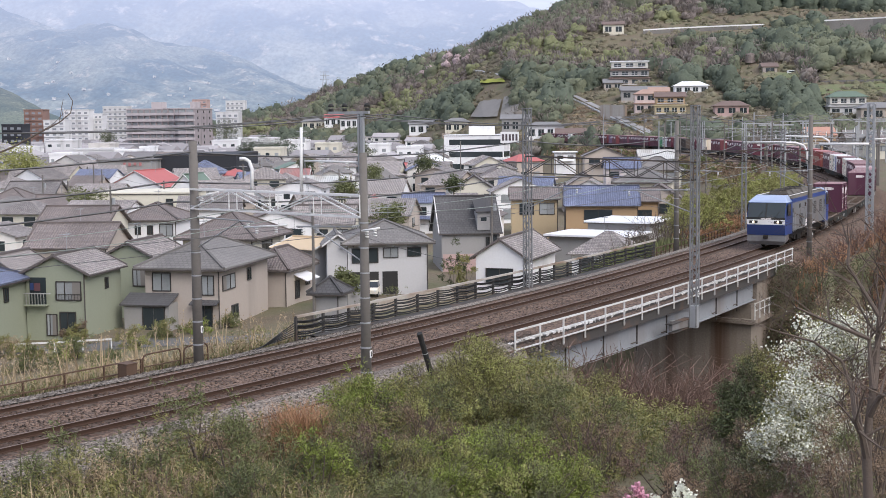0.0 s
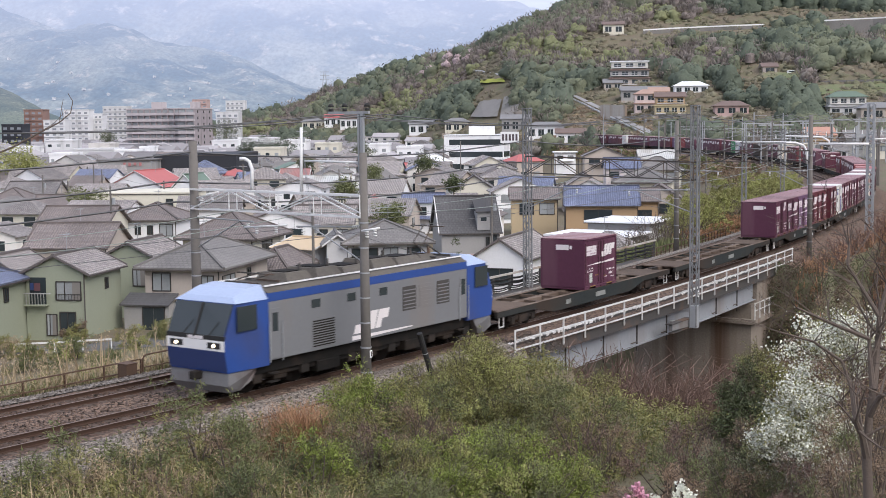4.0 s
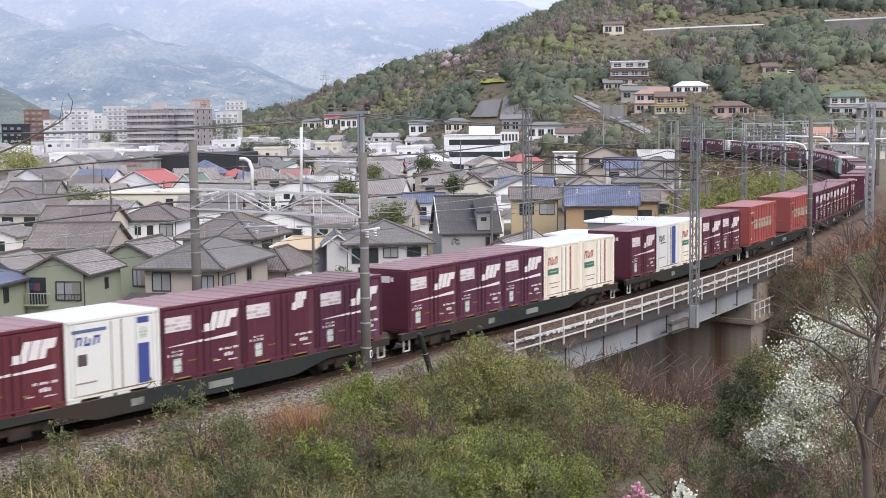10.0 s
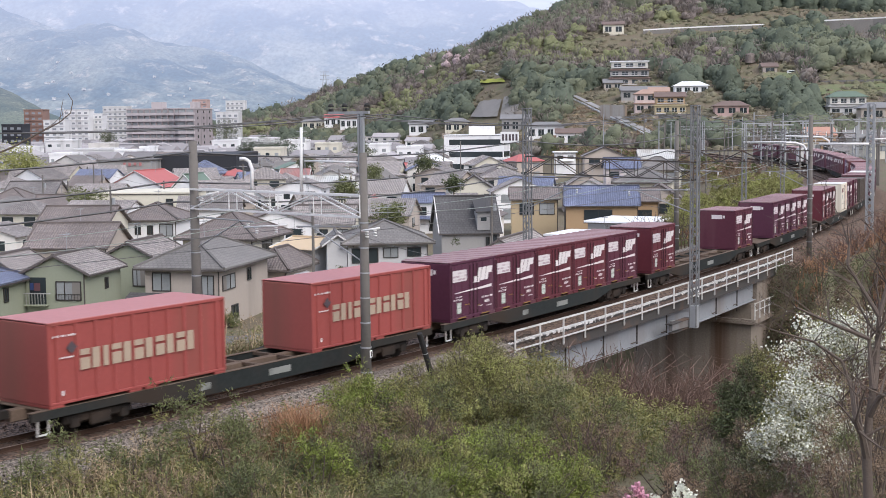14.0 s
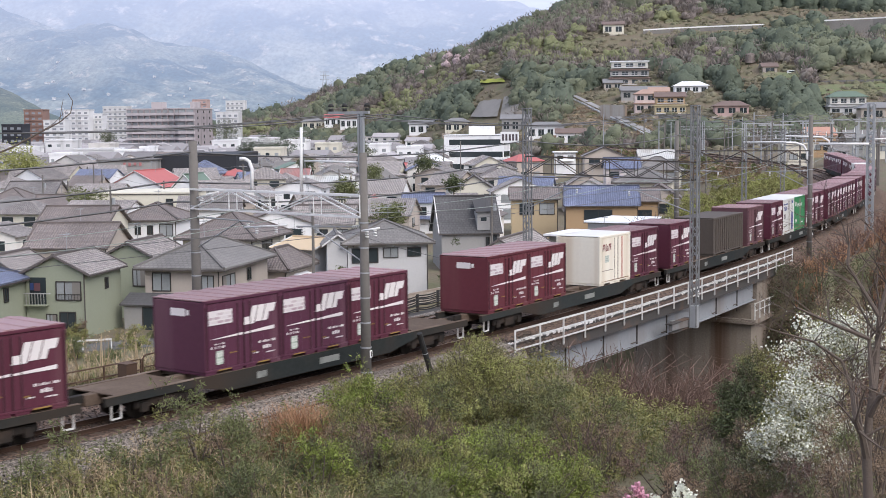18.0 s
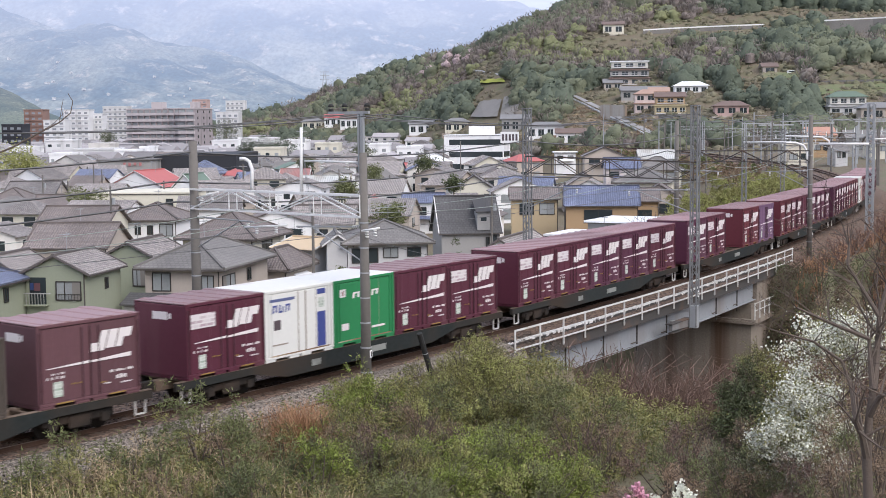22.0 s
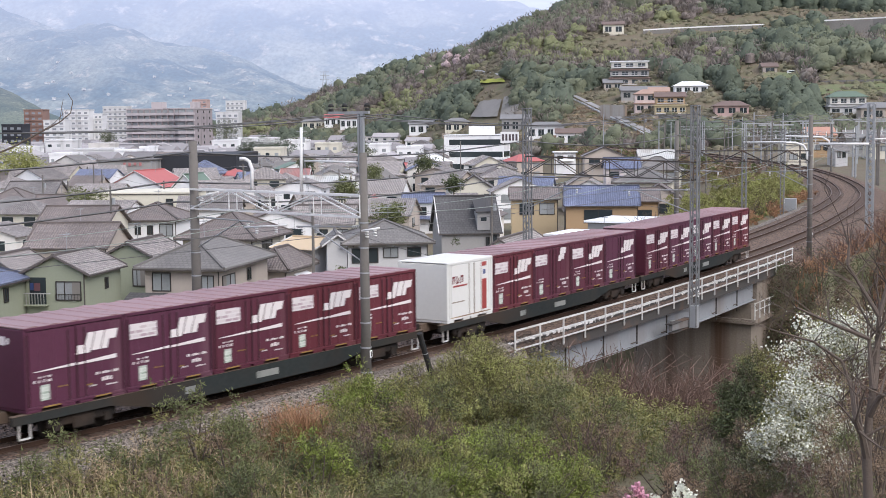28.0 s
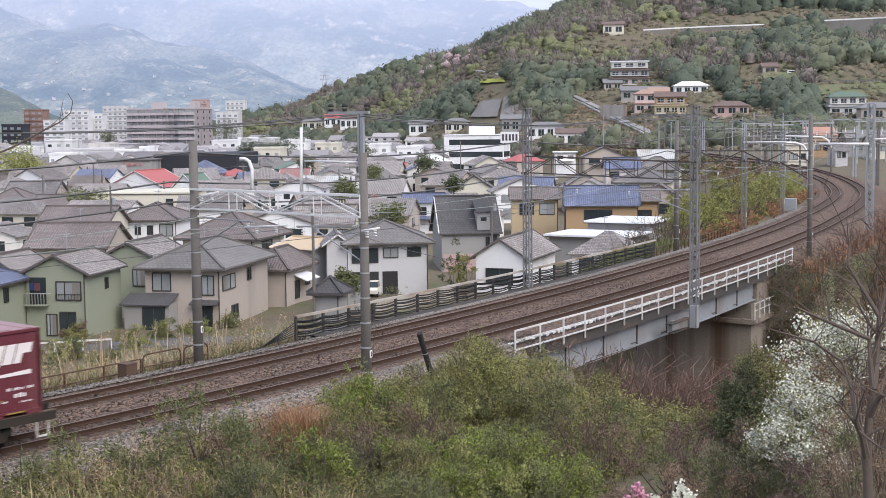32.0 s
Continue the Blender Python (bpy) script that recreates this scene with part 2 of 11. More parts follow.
# ---- surfaces ----
M_SOIL = mat("hillside_soil_and_grass", (0.155, 0.125, 0.085), 0.95, vary=0.8, scale=0.5, fine=2.2, bump=0.15, dirt=(0.12, 0.12, 0.065), dirt_amount=0.6)
def stone_mat(name, c, size, spread):
    """Crushed stone: cells of differing tone with dark gaps and relief."""
    m = mat(name, c, 0.95, vary=0.25, scale=0.8, fine=9)
    n, l = m.node_tree.nodes, m.node_tree.links
    b = n["Principled BSDF"]
    tc, vo = n.new("ShaderNodeTexCoord"), n.new("ShaderNodeTexVoronoi")
    vo.inputs["Scale"].default_value = 1 / size
    l.new(tc.outputs["Object"], vo.inputs["Vector"])
    bw, mr, mul = n.new("ShaderNodeRGBToBW"), n.new("ShaderNodeMapRange"), n.new("ShaderNodeMixRGB")
    l.new(vo.outputs["Color"], bw.inputs[0])
    mr.inputs["From Min"].default_value, mr.inputs["From Max"].default_value = 0.2, 0.8
    mr.inputs["To Min"].default_value, mr.inputs["To Max"].default_value = 1 - spread, 1 + spread
    l.new(bw.outputs[0], mr.inputs["Value"])
    mul.blend_type = "MULTIPLY"
    mul.inputs[0].default_value = 1.0
    l.new(b.inputs["Base Color"].links[0].from_socket, mul.inputs[1])
    l.new(mr.outputs[0], mul.inputs[2])
    l.new(mul.outputs[0], b.inputs["Base Color"])
    bp = n.new("ShaderNodeBump")
    bp.inputs["Distance"].default_value, bp.invert = size * 0.6, True
    l.new(vo.outputs["Distance"], bp.inputs["Height"])
    l.new(bp.outputs[0], b.inputs["Normal"])
    return m


M_BALLAST = stone_mat("brown_ballast", (0.138, 0.092, 0.068), 0.09, 0.7)
M_BALLAST_DARK = stone_mat("rust_dark_ballast", (0.085, 0.052, 0.037), 0.09, 0.6)
M_BALLAST_GREY = stone_mat("grey_ballast", (0.20, 0.172, 0.147), 0.07, 0.65)
M_RAIL_TOP = mat("worn_rail_head", (0.22, 0.165, 0.14), 0.55, 0.5, vary=0.2)
M_RAIL = mat("rusty_rail_side", (0.062, 0.037, 0.027), 0.9, vary=0.35, scale=3, spec=0.2)
M_SLEEPER = mat("dusty_concrete_sleeper", (0.095, 0.066, 0.05), 0.95, vary=0.35, scale=3, rand=0.25)
M_GIRDER = mat("pale_grey_bridge_paint", (0.265, 0.28, 0.30), 0.6, vary=0.25, scale=0.8, dirt=(0.2, 0.17, 0.15), dirt_amount=0.3, streak=(1.4, 1.4, 0.15))
M_WHITE_RAIL = mat("white_painted_railing", (0.62, 0.62, 0.61), 0.55, vary=0.15, scale=3, dirt=(0.35, 0.3, 0.26), dirt_amount=0.25)
M_DUCT = mat("chalky_broken_duct", (0.72, 0.71, 0.69), 0.8, vary=0.3, scale=5, island=0.3)
M_DARKSTEEL = mat("dark_weathered_steel", (0.06, 0.055, 0.052), 0.8, vary=0.3, scale=3, dirt=(0.12, 0.07, 0.045), dirt_amount=0.3)
M_CONC = mat("weathered_concrete", (0.42, 0.39, 0.35), 0.9, vary=0.25, scale=0.7, bump=0.01, dirt=(0.21, 0.14, 0.09), dirt_amount=0.6, streak=(2.2, 2.2, 0.12))
M_ABUT = mat("rust_streaked_abutment_concrete", (0.255, 0.22, 0.185), 0.95, vary=0.5, scale=1.4, bump=0.012, dirt=(0.085, 0.046, 0.028), dirt_amount=0.6, streak=(1.8, 1.8, 0.06), spec=0.1)
M_POLE = mat("concrete_pole", (0.155, 0.143, 0.132), 0.9, vary=0.25, scale=1.5, streak=(1, 1, 0.1), dirt=(0.12, 0.10, 0.09), dirt_amount=0.3)
M_GALV = mat("galvanised_steel", (0.33, 0.345, 0.36), 0.55, 0.2, vary=0.2, scale=3)
M_WIRE = mat("overhead_wire", (0.12, 0.12, 0.12), 0.6, 0.3, vary=0.1)
M_WIRE_PALE = mat("weathered_copper_wire", (0.28, 0.32, 0.29), 0.6, 0.3, vary=0.1)
M_INSUL = mat("white_porcelain", (0.75, 0.75, 0.73), 0.25, vary=0.05)
M_ASPHALT = mat("worn_asphalt", (0.12, 0.118, 0.115), 0.95, vary=0.25, scale=1, bump=0.005)
MAROONS = {
    "maroon": mat("maroon_container_paint", (0.098, 0.025, 0.043), 0.5, vary=0.25, scale=1.2, rand=0.12, dirt=(0.15, 0.07, 0.08), dirt_amount=0.3, streak=(1.4, 1.4, 0.16), spec=0.35),
    "wine": mat("wine_red_container_paint", (0.118, 0.026, 0.037), 0.5, vary=0.25, scale=1.1, rand=0.12, dirt=(0.16, 0.065, 0.065), dirt_amount=0.3, streak=(1.4, 1.4, 0.16), spec=0.35),
    "plum": mat("plum_container_paint", (0.092, 0.028, 0.054), 0.5, vary=0.28, scale=1.0, rand=0.12, dirt=(0.17, 0.09, 0.11), dirt_amount=0.35, streak=(1.4, 1.4, 0.16), spec=0.35)}
M_LOCKBAR = mat("dark_maroon_lock_bar", (0.04, 0.012, 0.02), 0.6, vary=0.2)
M_PURPLE = mat("faded_purple_container_paint", (0.16, 0.085, 0.16), 0.6, vary=0.2, scale=1.2, rand=0.1, dirt=(0.12, 0.06, 0.09), dirt_amount=0.3, streak=(1, 1, 0.25))
M_BROWN = mat("dull_brown_purple_container_paint", (0.115, 0.05, 0.06), 0.65, vary=0.25, scale=1.2, rand=0.2, streak=(1, 1, 0.25))
# Paler and pinker than the sides: sky reflection put into the dusty roof's colour.
M_ROOFPINK = mat("sun_bleached_container_roof", (0.27, 0.165, 0.175), 0.5, vary=0.4, scale=1.6, rand=0.35, dirt=(0.3, 0.2, 0.21), dirt_amount=0.4, streak=(0.4, 1.6, 1))
M_MARK = mat("white_container_marking", (0.72, 0.68, 0.68), 0.6, vary=0.15, scale=4)
M_TEXTPANEL = mat("white_panel_with_worn_print", (0.66, 0.62, 0.63), 0.6, vary=0.2, scale=4)


def printed(m, w, h, ink):
    """Rows of illegible dark print on a pale panel."""
    n, l = m.node_tree.nodes, m.node_tree.links
    b = n["Principled BSDF"]
    tc, mp, br, mul = n.new("ShaderNodeTexCoord"), n.new("ShaderNodeMapping"), n.new("ShaderNodeTexBrick"), n.new("ShaderNodeMixRGB")
    mp.inputs["Rotation"].default_value = (radians(90), 0, 0)
    br.inputs["Scale"].default_value = 1.0
    br.inputs["Brick Width"].default_value, br.inputs["Row Height"].default_value = w, h
    br.inputs["Mortar Size"].default_value, br.inputs["Mortar Smooth"].default_value = h * 0.22, 0.3
    br.inputs["Color1"].default_value, br.inputs["Color2"].default_value, br.inputs["Mortar"].default_value = (*ink, 1), (1, 1, 1, 1), (1, 1, 1, 1)
    mul.blend_type, mul.inputs[0].default_value = "MULTIPLY", 1.0
    l.new(tc.outputs["Object"], mp.inputs[0])
    l.new(mp.outputs[0], br.inputs["Vector"])
    l.new(b.inputs["Base Color"].links[0].from_socket, mul.inputs[1])
    l.new(br.outputs["Color"], mul.inputs[2])
    l.new(mul.outputs[0], b.inputs["Base Color"])
    return m


printed(M_TEXTPANEL, 0.33, 0.13, (0.62, 0.5, 0.55))
M_CARD = printed(mat("label_card_paper", (0.56, 0.6, 0.55), 0.7, vary=0.3, scale=5), 0.12, 0.1, (0.4, 0.5, 0.42))
M_WORNMARK = mat("worn_pale_stencil", (0.24, 0.25, 0.235), 0.8, vary=0.4, scale=5, dirt=(0.08, 0.085, 0.08), dirt_amount=0.5)
M_LINEMARK = mat("dark_marking", (0.08, 0.06, 0.07), 0.7)
M_CREAM = mat("cream_container_paint", (0.80, 0.755, 0.655), 0.55, vary=0.1, scale=1.2, rand=0.05, dirt=(0.56, 0.45, 0.33), dirt_amount=0.36, streak=(2.2, 2.2, 0.12))
M_WHITEBOX = mat("white_container_paint", (0.70, 0.70, 0.68), 0.5, vary=0.1, scale=1.2, dirt=(0.4, 0.33, 0.26), dirt_amount=0.15, streak=(1, 1, 0.2))
M_RED = mat("red_container_paint", (0.315, 0.068, 0.06), 0.6, vary=0.25, scale=1.0, rand=0.08, dirt=(0.22, 0.07, 0.055), dirt_amount=0.35, streak=(1.6, 1.6, 0.16))
M_GREENBOX = mat("green_container_paint", (0.02, 0.21, 0.075), 0.5, vary=0.15, scale=1.2, streak=(1, 1, 0.2))
M_DARKBOX = mat("dark_brown_ribbed_container_paint", (0.075, 0.06, 0.05), 0.75, vary=0.3, scale=1.5, streak=(1, 1, 0.2))
M_RUSTEDGE = mat("rust_brown_edge_stain", (0.24, 0.15, 0.09), 0.85, vary=0.5, scale=4, dirt=(0.5, 0.42, 0.32), dirt_amount=0.5)
M_SEAM = mat("grey_brown_door_seal", (0.3, 0.26, 0.22), 0.8, vary=0.5, scale=3)
M_BLUEMARK = mat("deep_blue_marking", (0.05, 0.07, 0.26), 0.5)
M_REDMARK = mat("red_marking", (0.33, 0.055, 0.05), 0.5)
M_DARKRED = mat("dark_red_marking", (0.16, 0.03, 0.035), 0.6, vary=0.2)
M_FADERED = mat("faded_red_stripe", (0.48, 0.2, 0.15), 0.6, vary=0.25, scale=3)
M_GREENMARK = mat("green_marking", (0.05, 0.17, 0.11), 0.5)
M_YELLOW = mat("yellow_fork_pocket_paint", (0.28, 0.18, 0.05), 0.7, vary=0.3)
M_WAGON = mat("grimy_grey_green_wagon_frame", (0.026, 0.031, 0.031), 0.85, vary=0.6, scale=1.2, rand=0.3, dirt=(0.045, 0.034, 0.027), dirt_amount=0.6, spec=0.2)
M_WAGONDECK = mat("rusty_wagon_deck", (0.12, 0.088, 0.068), 0.9, vary=0.6, scale=2, rand=0.3, dirt=(0.2, 0.155, 0.125), dirt_amount=0.4, spec=0.2)
M_BOGIE = mat("grimy_bogie", (0.022, 0.019, 0.017), 0.85, vary=0.45, scale=3, dirt=(0.05, 0.036, 0.028), dirt_amount=0.4, spec=0.25)
M_LOCOBLUE = mat("blue_locomotive_paint", (0.026, 0.07, 0.27), 0.35, vary=0.15, scale=1.0, dirt=(0.045, 0.065, 0.18), dirt_amount=0.2)
M_LOCONAVY = mat("dark_blue_nose_paint", (0.026, 0.048, 0.15), 0.4, vary=0.15)
M_LOCOGREY = mat("grey_locomotive_paint", (0.175, 0.18, 0.19), 0.5, vary=0.12, scale=1.2, dirt=(0.2, 0.17, 0.15), dirt_amount=0.2, streak=(1, 1, 0.2))
M_LOCOSKIRT = mat("grimy_grey_skirt_paint", (0.17, 0.17, 0.175), 0.7, vary=0.3, scale=2, dirt=(0.07, 0.04, 0.035), dirt_amount=0.5)
M_LOCOPALE = mat("pale_blue_gloss_roof_paint", (0.36, 0.44, 0.62), 0.22, vary=0.2, scale=2)
M_LOCOROOF = mat("soiled_locomotive_roof", (0.12, 0.108, 0.094), 0.9, vary=0.6, scale=1.5, dirt=(0.05, 0.04, 0.032), dirt_amount=0.6)
# Near-black base, darker than M_BOGIE, with a brown second tone.
M_LOCOUNDER = mat("near_black_running_gear", (0.012, 0.011, 0.01), 0.85, vary=0.5, scale=3, dirt=(0.035, 0.026, 0.02), dirt_amount=0.4, spec=0.2)
M_GLASS = mat("dark_window_glass", (0.035, 0.045, 0.05), 0.08, vary=0.1)
M_GLASSPALE = mat("curtained_window_glass", (0.30, 0.32, 0.33), 0.15, vary=0.35, scale=3, rand=0.4)
# Paler than the near glass: haze is put into this base colour.
M_FARGLASS = mat("haze_tinted_far_glass", (0.22, 0.235, 0.26), 0.3, vary=0.3, scale=0.5)
M_LAMP = mat("headlamp_glass", (0.8, 0.75, 0.65), 0.2, glow=((1.0, 0.85, 0.6), 4.5))
M_BLACK = mat("black_rubber", (0.02, 0.02, 0.02), 0.7)
M_ALU = mat("dark_bronze_window_frame", (0.05, 0.045, 0.042), 0.5, 0.3)
M_ALUPALE = mat("silver_window_frame", (0.45, 0.45, 0.45), 0.45, 0.4)
M_SHUTTER = mat("rolling_shutter", (0.20, 0.185, 0.17), 0.7, vary=0.1)


def wall_paint(name, c, **k):
    return mat(name, c, 0.9, vary=0.12, scale=0.8, bump=0.004, dirt=tuple(v * 0.7 for v in c), dirt_amount=k.get("dirt", 0.18), streak=(1, 1, 0.2), rand=k.get("rand", 0.0))


def roof_tile(name, c, size=0.3, rough=0.75, depth=0.05, rand=0.0, mark=1.0):
    """Fired tiles: columns down the slope and courses across it, as relief and tone."""
    m = mat(name, c, rough, vary=0.35, scale=0.7, fine=4, dirt=tuple(v * 1.35 for v in c), dirt_amount=0.35, rand=rand)
    rows_relief(m, size, depth, 0)
    rows_relief(m, size * 0.9, depth * 0.5, 1)
    n, l = m.node_tree.nodes, m.node_tree.links
    b = n["Principled BSDF"]
    uv = n.new("ShaderNodeTexCoord")
    br = n.new("ShaderNodeTexBrick")
    br.inputs["Scale"].default_value = 1.0
    br.inputs["Brick Width"].default_value, br.inputs["Row Height"].default_value = size, size * 0.9
    br.inputs["Mortar Size"].default_value, br.inputs["Mortar Smooth"].default_value, br.inputs["Bias"].default_value = size * 0.13, 0.6, 0.0
    br.inputs["Color1"].default_value, br.inputs["Color2"].default_value, br.inputs["Mortar"].default_value = (1 + 0.35 * mark, 1 + 0.33 * mark, 1 + 0.3 * mark, 1), (1 - 0.2 * mark, 1 - 0.2 * mark, 1 - 0.18 * mark, 1), (1 - 0.58 * mark, 1 - 0.6 * mark, 1 - 0.6 * mark, 1)
    l.new(uv.outputs["UV"], br.inputs["Vector"])
    mul = n.new("ShaderNodeMixRGB")
    mul.blend_type = "MULTIPLY"
    mul.inputs[0].default_value = 1.0
    l.new(b.inputs["Base Color"].links[0].from_socket, mul.inputs[1])
    l.new(br.outputs["Color"], mul.inputs[2])
    l.new(mul.outputs[0], b.inputs["Base Color"])
    return m


W_GREEN = wall_paint("pale_green_render", (0.285, 0.31, 0.235))
W_BEIGE = wall_paint("beige_render", (0.45, 0.395, 0.35))
W_WHITE = wall_paint("white_render", (0.80, 0.80, 0.81))
W_OFFWHITE = wall_paint("grey_white_render", (0.52, 0.52, 0.53))
W_CREAM = wall_paint("cream_render", (0.62, 0.59, 0.50))
W_TAN = wall_paint("tan_render", (0.42, 0.29, 0.17))
W_YELLOWTAN = wall_paint("pale_tan_render", (0.5, 0.4, 0.26))
W_GREY = wall_paint("grey_cladding", (0.31, 0.305, 0.30))
W_PINK = wall_paint("dusty_pink_render", (0.46, 0.33, 0.31))
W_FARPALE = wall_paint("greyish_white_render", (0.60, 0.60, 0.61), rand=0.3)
W_BLACK = mat("black_cladding", (0.022, 0.024, 0.032), 0.7, vary=0.2)
W_MIX = wall_paint("pale_house_render", (0.68, 0.655, 0.62), rand=0.45)
W_FLATS = wall_paint("mauve_grey_apartment_render", (0.31, 0.275, 0.285))
W_BAND = wall_paint("apartment_balcony_band", (0.44, 0.40, 0.41))
W_BRICK = wall_paint("brown_tile_cladding", (0.24, 0.15, 0.125))
R_GREY = roof_tile("grey_roof_tiles", (0.205, 0.193, 0.19))
R_PALE = roof_tile("weathered_pale_roof_tiles", (0.30, 0.275, 0.265))
R_BROWN = roof_tile("grey_brown_roof_tiles", (0.195, 0.168, 0.16), mark=0.6)
R_BLUE = roof_tile("blue_glazed_roof_tiles", (0.15, 0.178, 0.275), rough=0.45)
R_DARK = roof_tile("dark_slate_roof", (0.075, 0.074, 0.077), 0.42, 0.75, 0.015, 0.0, 0.4)
R_SLATE = roof_tile("grey_slate_roof", (0.185, 0.177, 0.172), 0.42, 0.8, 0.015, 0.3, 0.4)
R_WHITE = mat("white_metal_roof", (0.80, 0.81, 0.83), 0.45, vary=0.06)
R_RED = mat("red_painted_metal_roof", (0.43, 0.125, 0.12), 0.6, vary=0.15)
R_ROSE = rows_relief(mat("faded_rose_red_roof", (0.34, 0.17, 0.16), 0.7, vary=0.35, scale=1.0, dirt=(0.25, 0.18, 0.17), dirt_amount=0.4), 0.35, 0.04, 0)
R_PALEMETAL = rows_relief(mat("pale_ribbed_metal_roof", (0.52, 0.53, 0.52), 0.55, vary=0.25, scale=0.8, dirt=(0.34, 0.31, 0.28), dirt_amount=0.4), 0.45, 0.08, 0)
W_PALEWALL = wall_paint("pinkish_white_render", (0.62, 0.56, 0.55))
R_GREEN = mat("green_metal_roof", (0.14, 0.20, 0.16), 0.65, vary=0.2)
R_CREAM = mat("cream_metal_roof", (0.58, 0.45, 0.30), 0.7, vary=0.12)
R_ORANGE = mat("salmon_roof_tiles", (0.45, 0.25, 0.19), 0.75, vary=0.15)
R_MIX = roof_tile("town_roof_tiles", (0.27, 0.25, 0.242), rand=0.6)
M_TRIM = mat("white_fascia", (0.62, 0.61, 0.60), 0.6, vary=0.1)
M_GUTTER = mat("dark_gutter", (0.07, 0.06, 0.055), 0.6)
M_PLATE = mat("white_sign_plate", (0.75, 0.75, 0.75), 0.5)
M_GREYBLUE = mat("grey_blue_marking", (0.10, 0.12, 0.25), 0.6)
# ---- the ground: one sheet from the camera's feet to the horizon ----
def build_ground():
    bearings = np.radians(np.concatenate([np.arange(-180, -26, 6.0), np.arange(-26, 26, 0.3), np.arange(26, 180, 6.0)]))
    rings = np.concatenate([np.geomspace(0.02, 24, 30)[:-1], np.arange(24, 130, 0.9), np.geomspace(130, 1100, 110), np.geomspace(1150, 4600, 14)])
    r, b = np.meshgrid(rings, bearings)
    x, y = (r * np.sin(b)).ravel() + 0.31, (r * np.cos(b)).ravel() + 0.17
    z = ground_z(x, y)
    n, k = r.shape
    i = np.arange(n * k).reshape(n, k)
    q = np.stack([i[:, :-1], np.roll(i, -1, 0)[:, :-1], np.roll(i, -1, 0)[:, 1:], i[:, 1:]], -1).reshape(-1, 4)[:, ::-1]
    ob = bulk("ground", np.stack([x, y, z], -1), q, M_SOIL, "rough hillside soil with dry grass and weeds", "ground", "structure")
    ob.data.polygons.foreach_set("use_smooth", [True] * len(ob.data.polygons))


build_ground()


def strip(shape, s0, s1, step, section):
    """Sweeps an open cross-section of (lat, z) points along the line."""
    ss = np.arange(s0, s1 + step * 0.5, step)
    i = len(shape.v)
    k = len(section)
    for s in ss:
        shape.v += [tuple(on_line(s, a, z)) for a, z in section]
    for j in range(len(ss) - 1):
        for c in range(k - 1):
            a = i + j * k + c
            shape.f.append((a, a + k, a + k + 1, a + 1))
    return shape


# ---- track bed, rails and sleepers ----
def build_track():
    bed = thing("track_bed", Matrix(), "brown dusty ballast bed carrying two curved tracks", "track bed", kind="structure")
    crown_ = [(-2.0, -0.2), (-1.3, -0.17), (1.3, -0.17), (GAP / 2, -0.2), (GAP - 1.3, -0.15), (GAP + 1.3, -0.15), (GAP + 2.0, -0.2), (GAP + 3.2, -0.7)]
    top = strip(Shape(), -130, 470, 2.0, crown_[::-1])
    for s0, s1 in ((-130, 20), (60, 470)):
        strip(top, s0, s1, 2.0, [(-3.5, -0.75), (-2.0, -0.2)][::-1])
    part("ballast", top, M_BALLAST, bed, "rust-brown stained ballast")
    stain = Shape()
    for c, z in ((0.0, -0.166), (GAP, -0.146)):
        strip(stain, -130, 470, 2.0, [(c - 0.98, z), (c + 0.98, z)][::-1])
    tagged(part("oil_stain", stain, M_BALLAST_DARK, bed, "rust-dark ballast between the rails"), kind="stuff")
    sh = strip(Shape(), -30, 21, 1.0, [(-3.3, -0.68), (-2.15, -0.17), (-1.45, -0.145)][::-1])
    strip(sh, -30, 120, 1.0, [(GAP + 1.5, -0.12), (GAP + 2.2, -0.14), (GAP + 3.3, -0.66)][::-1])
    part("shoulder", sh, M_BALLAST_GREY, bed, "loose light grey ballast shoulder")
    for centre in (0.0, GAP):
        track = thing("track", Matrix(), "narrow-gauge railway track with brown rusty rails", "railway track", "tracks", "structure")
        for side in (-1, 1):
            a = centre + side * GAUGE / 2
            w = 0.034
            o = 0.034 * side
            web = strip(Shape(), -130, 470, 2.0, [(a + o - 0.065, -0.15), (a + o - 0.012, -0.12), (a + o - 0.012, -0.04), (a + o - w, -0.035), (a + o - w, -0.006)])
            strip(web, -130, 470, 2.0, [(a + o + w, -0.006), (a + o + w, -0.035), (a + o + 0.012, -0.04), (a + o + 0.012, -0.12), (a + o + 0.065, -0.15)])
            rail = part("rail", web, M_RAIL, track, "rusty rail with a bright running head")
            part("rail_head", strip(Shape(), -130, 470, 2.0, [(a + o - w, -0.006), (a + o - 0.02, 0.0), (a + o + 0.02, 0.0), (a + o + w, -0.006)]), M_RAIL_TOP, rail, "polished running surface")
        block = Shape().box(-0.12, 0.12, -1.0, 1.0, -0.25, -0.158, 0.02).mesh("sleeper", M_SLEEPER)
        for k in range(120):
            s = -18 + k * 0.62
            ob = part("sleeper", block, None, track)
            ob.matrix_basis = line_pose(s, centre, 0.018 if centre else 0.0)
        rest = Shape()
        for k in range(520):
            s = -18 + (120 + k) * 0.62
            m = line_pose(s, centre, 0.018 if centre else 0.0)
            c = [m @ Vector(p) for p in ((-0.12, -1, -0.25), (0.12, -1, -0.25), (0.12, 1, -0.25), (-0.12, 1, -0.25))]
            rest.hexa(c, [p + Vector((0, 0, 0.09)) for p in c])
        tagged(part("far_sleepers", rest, M_SLEEPER, track), kind="stuff")


build_track()


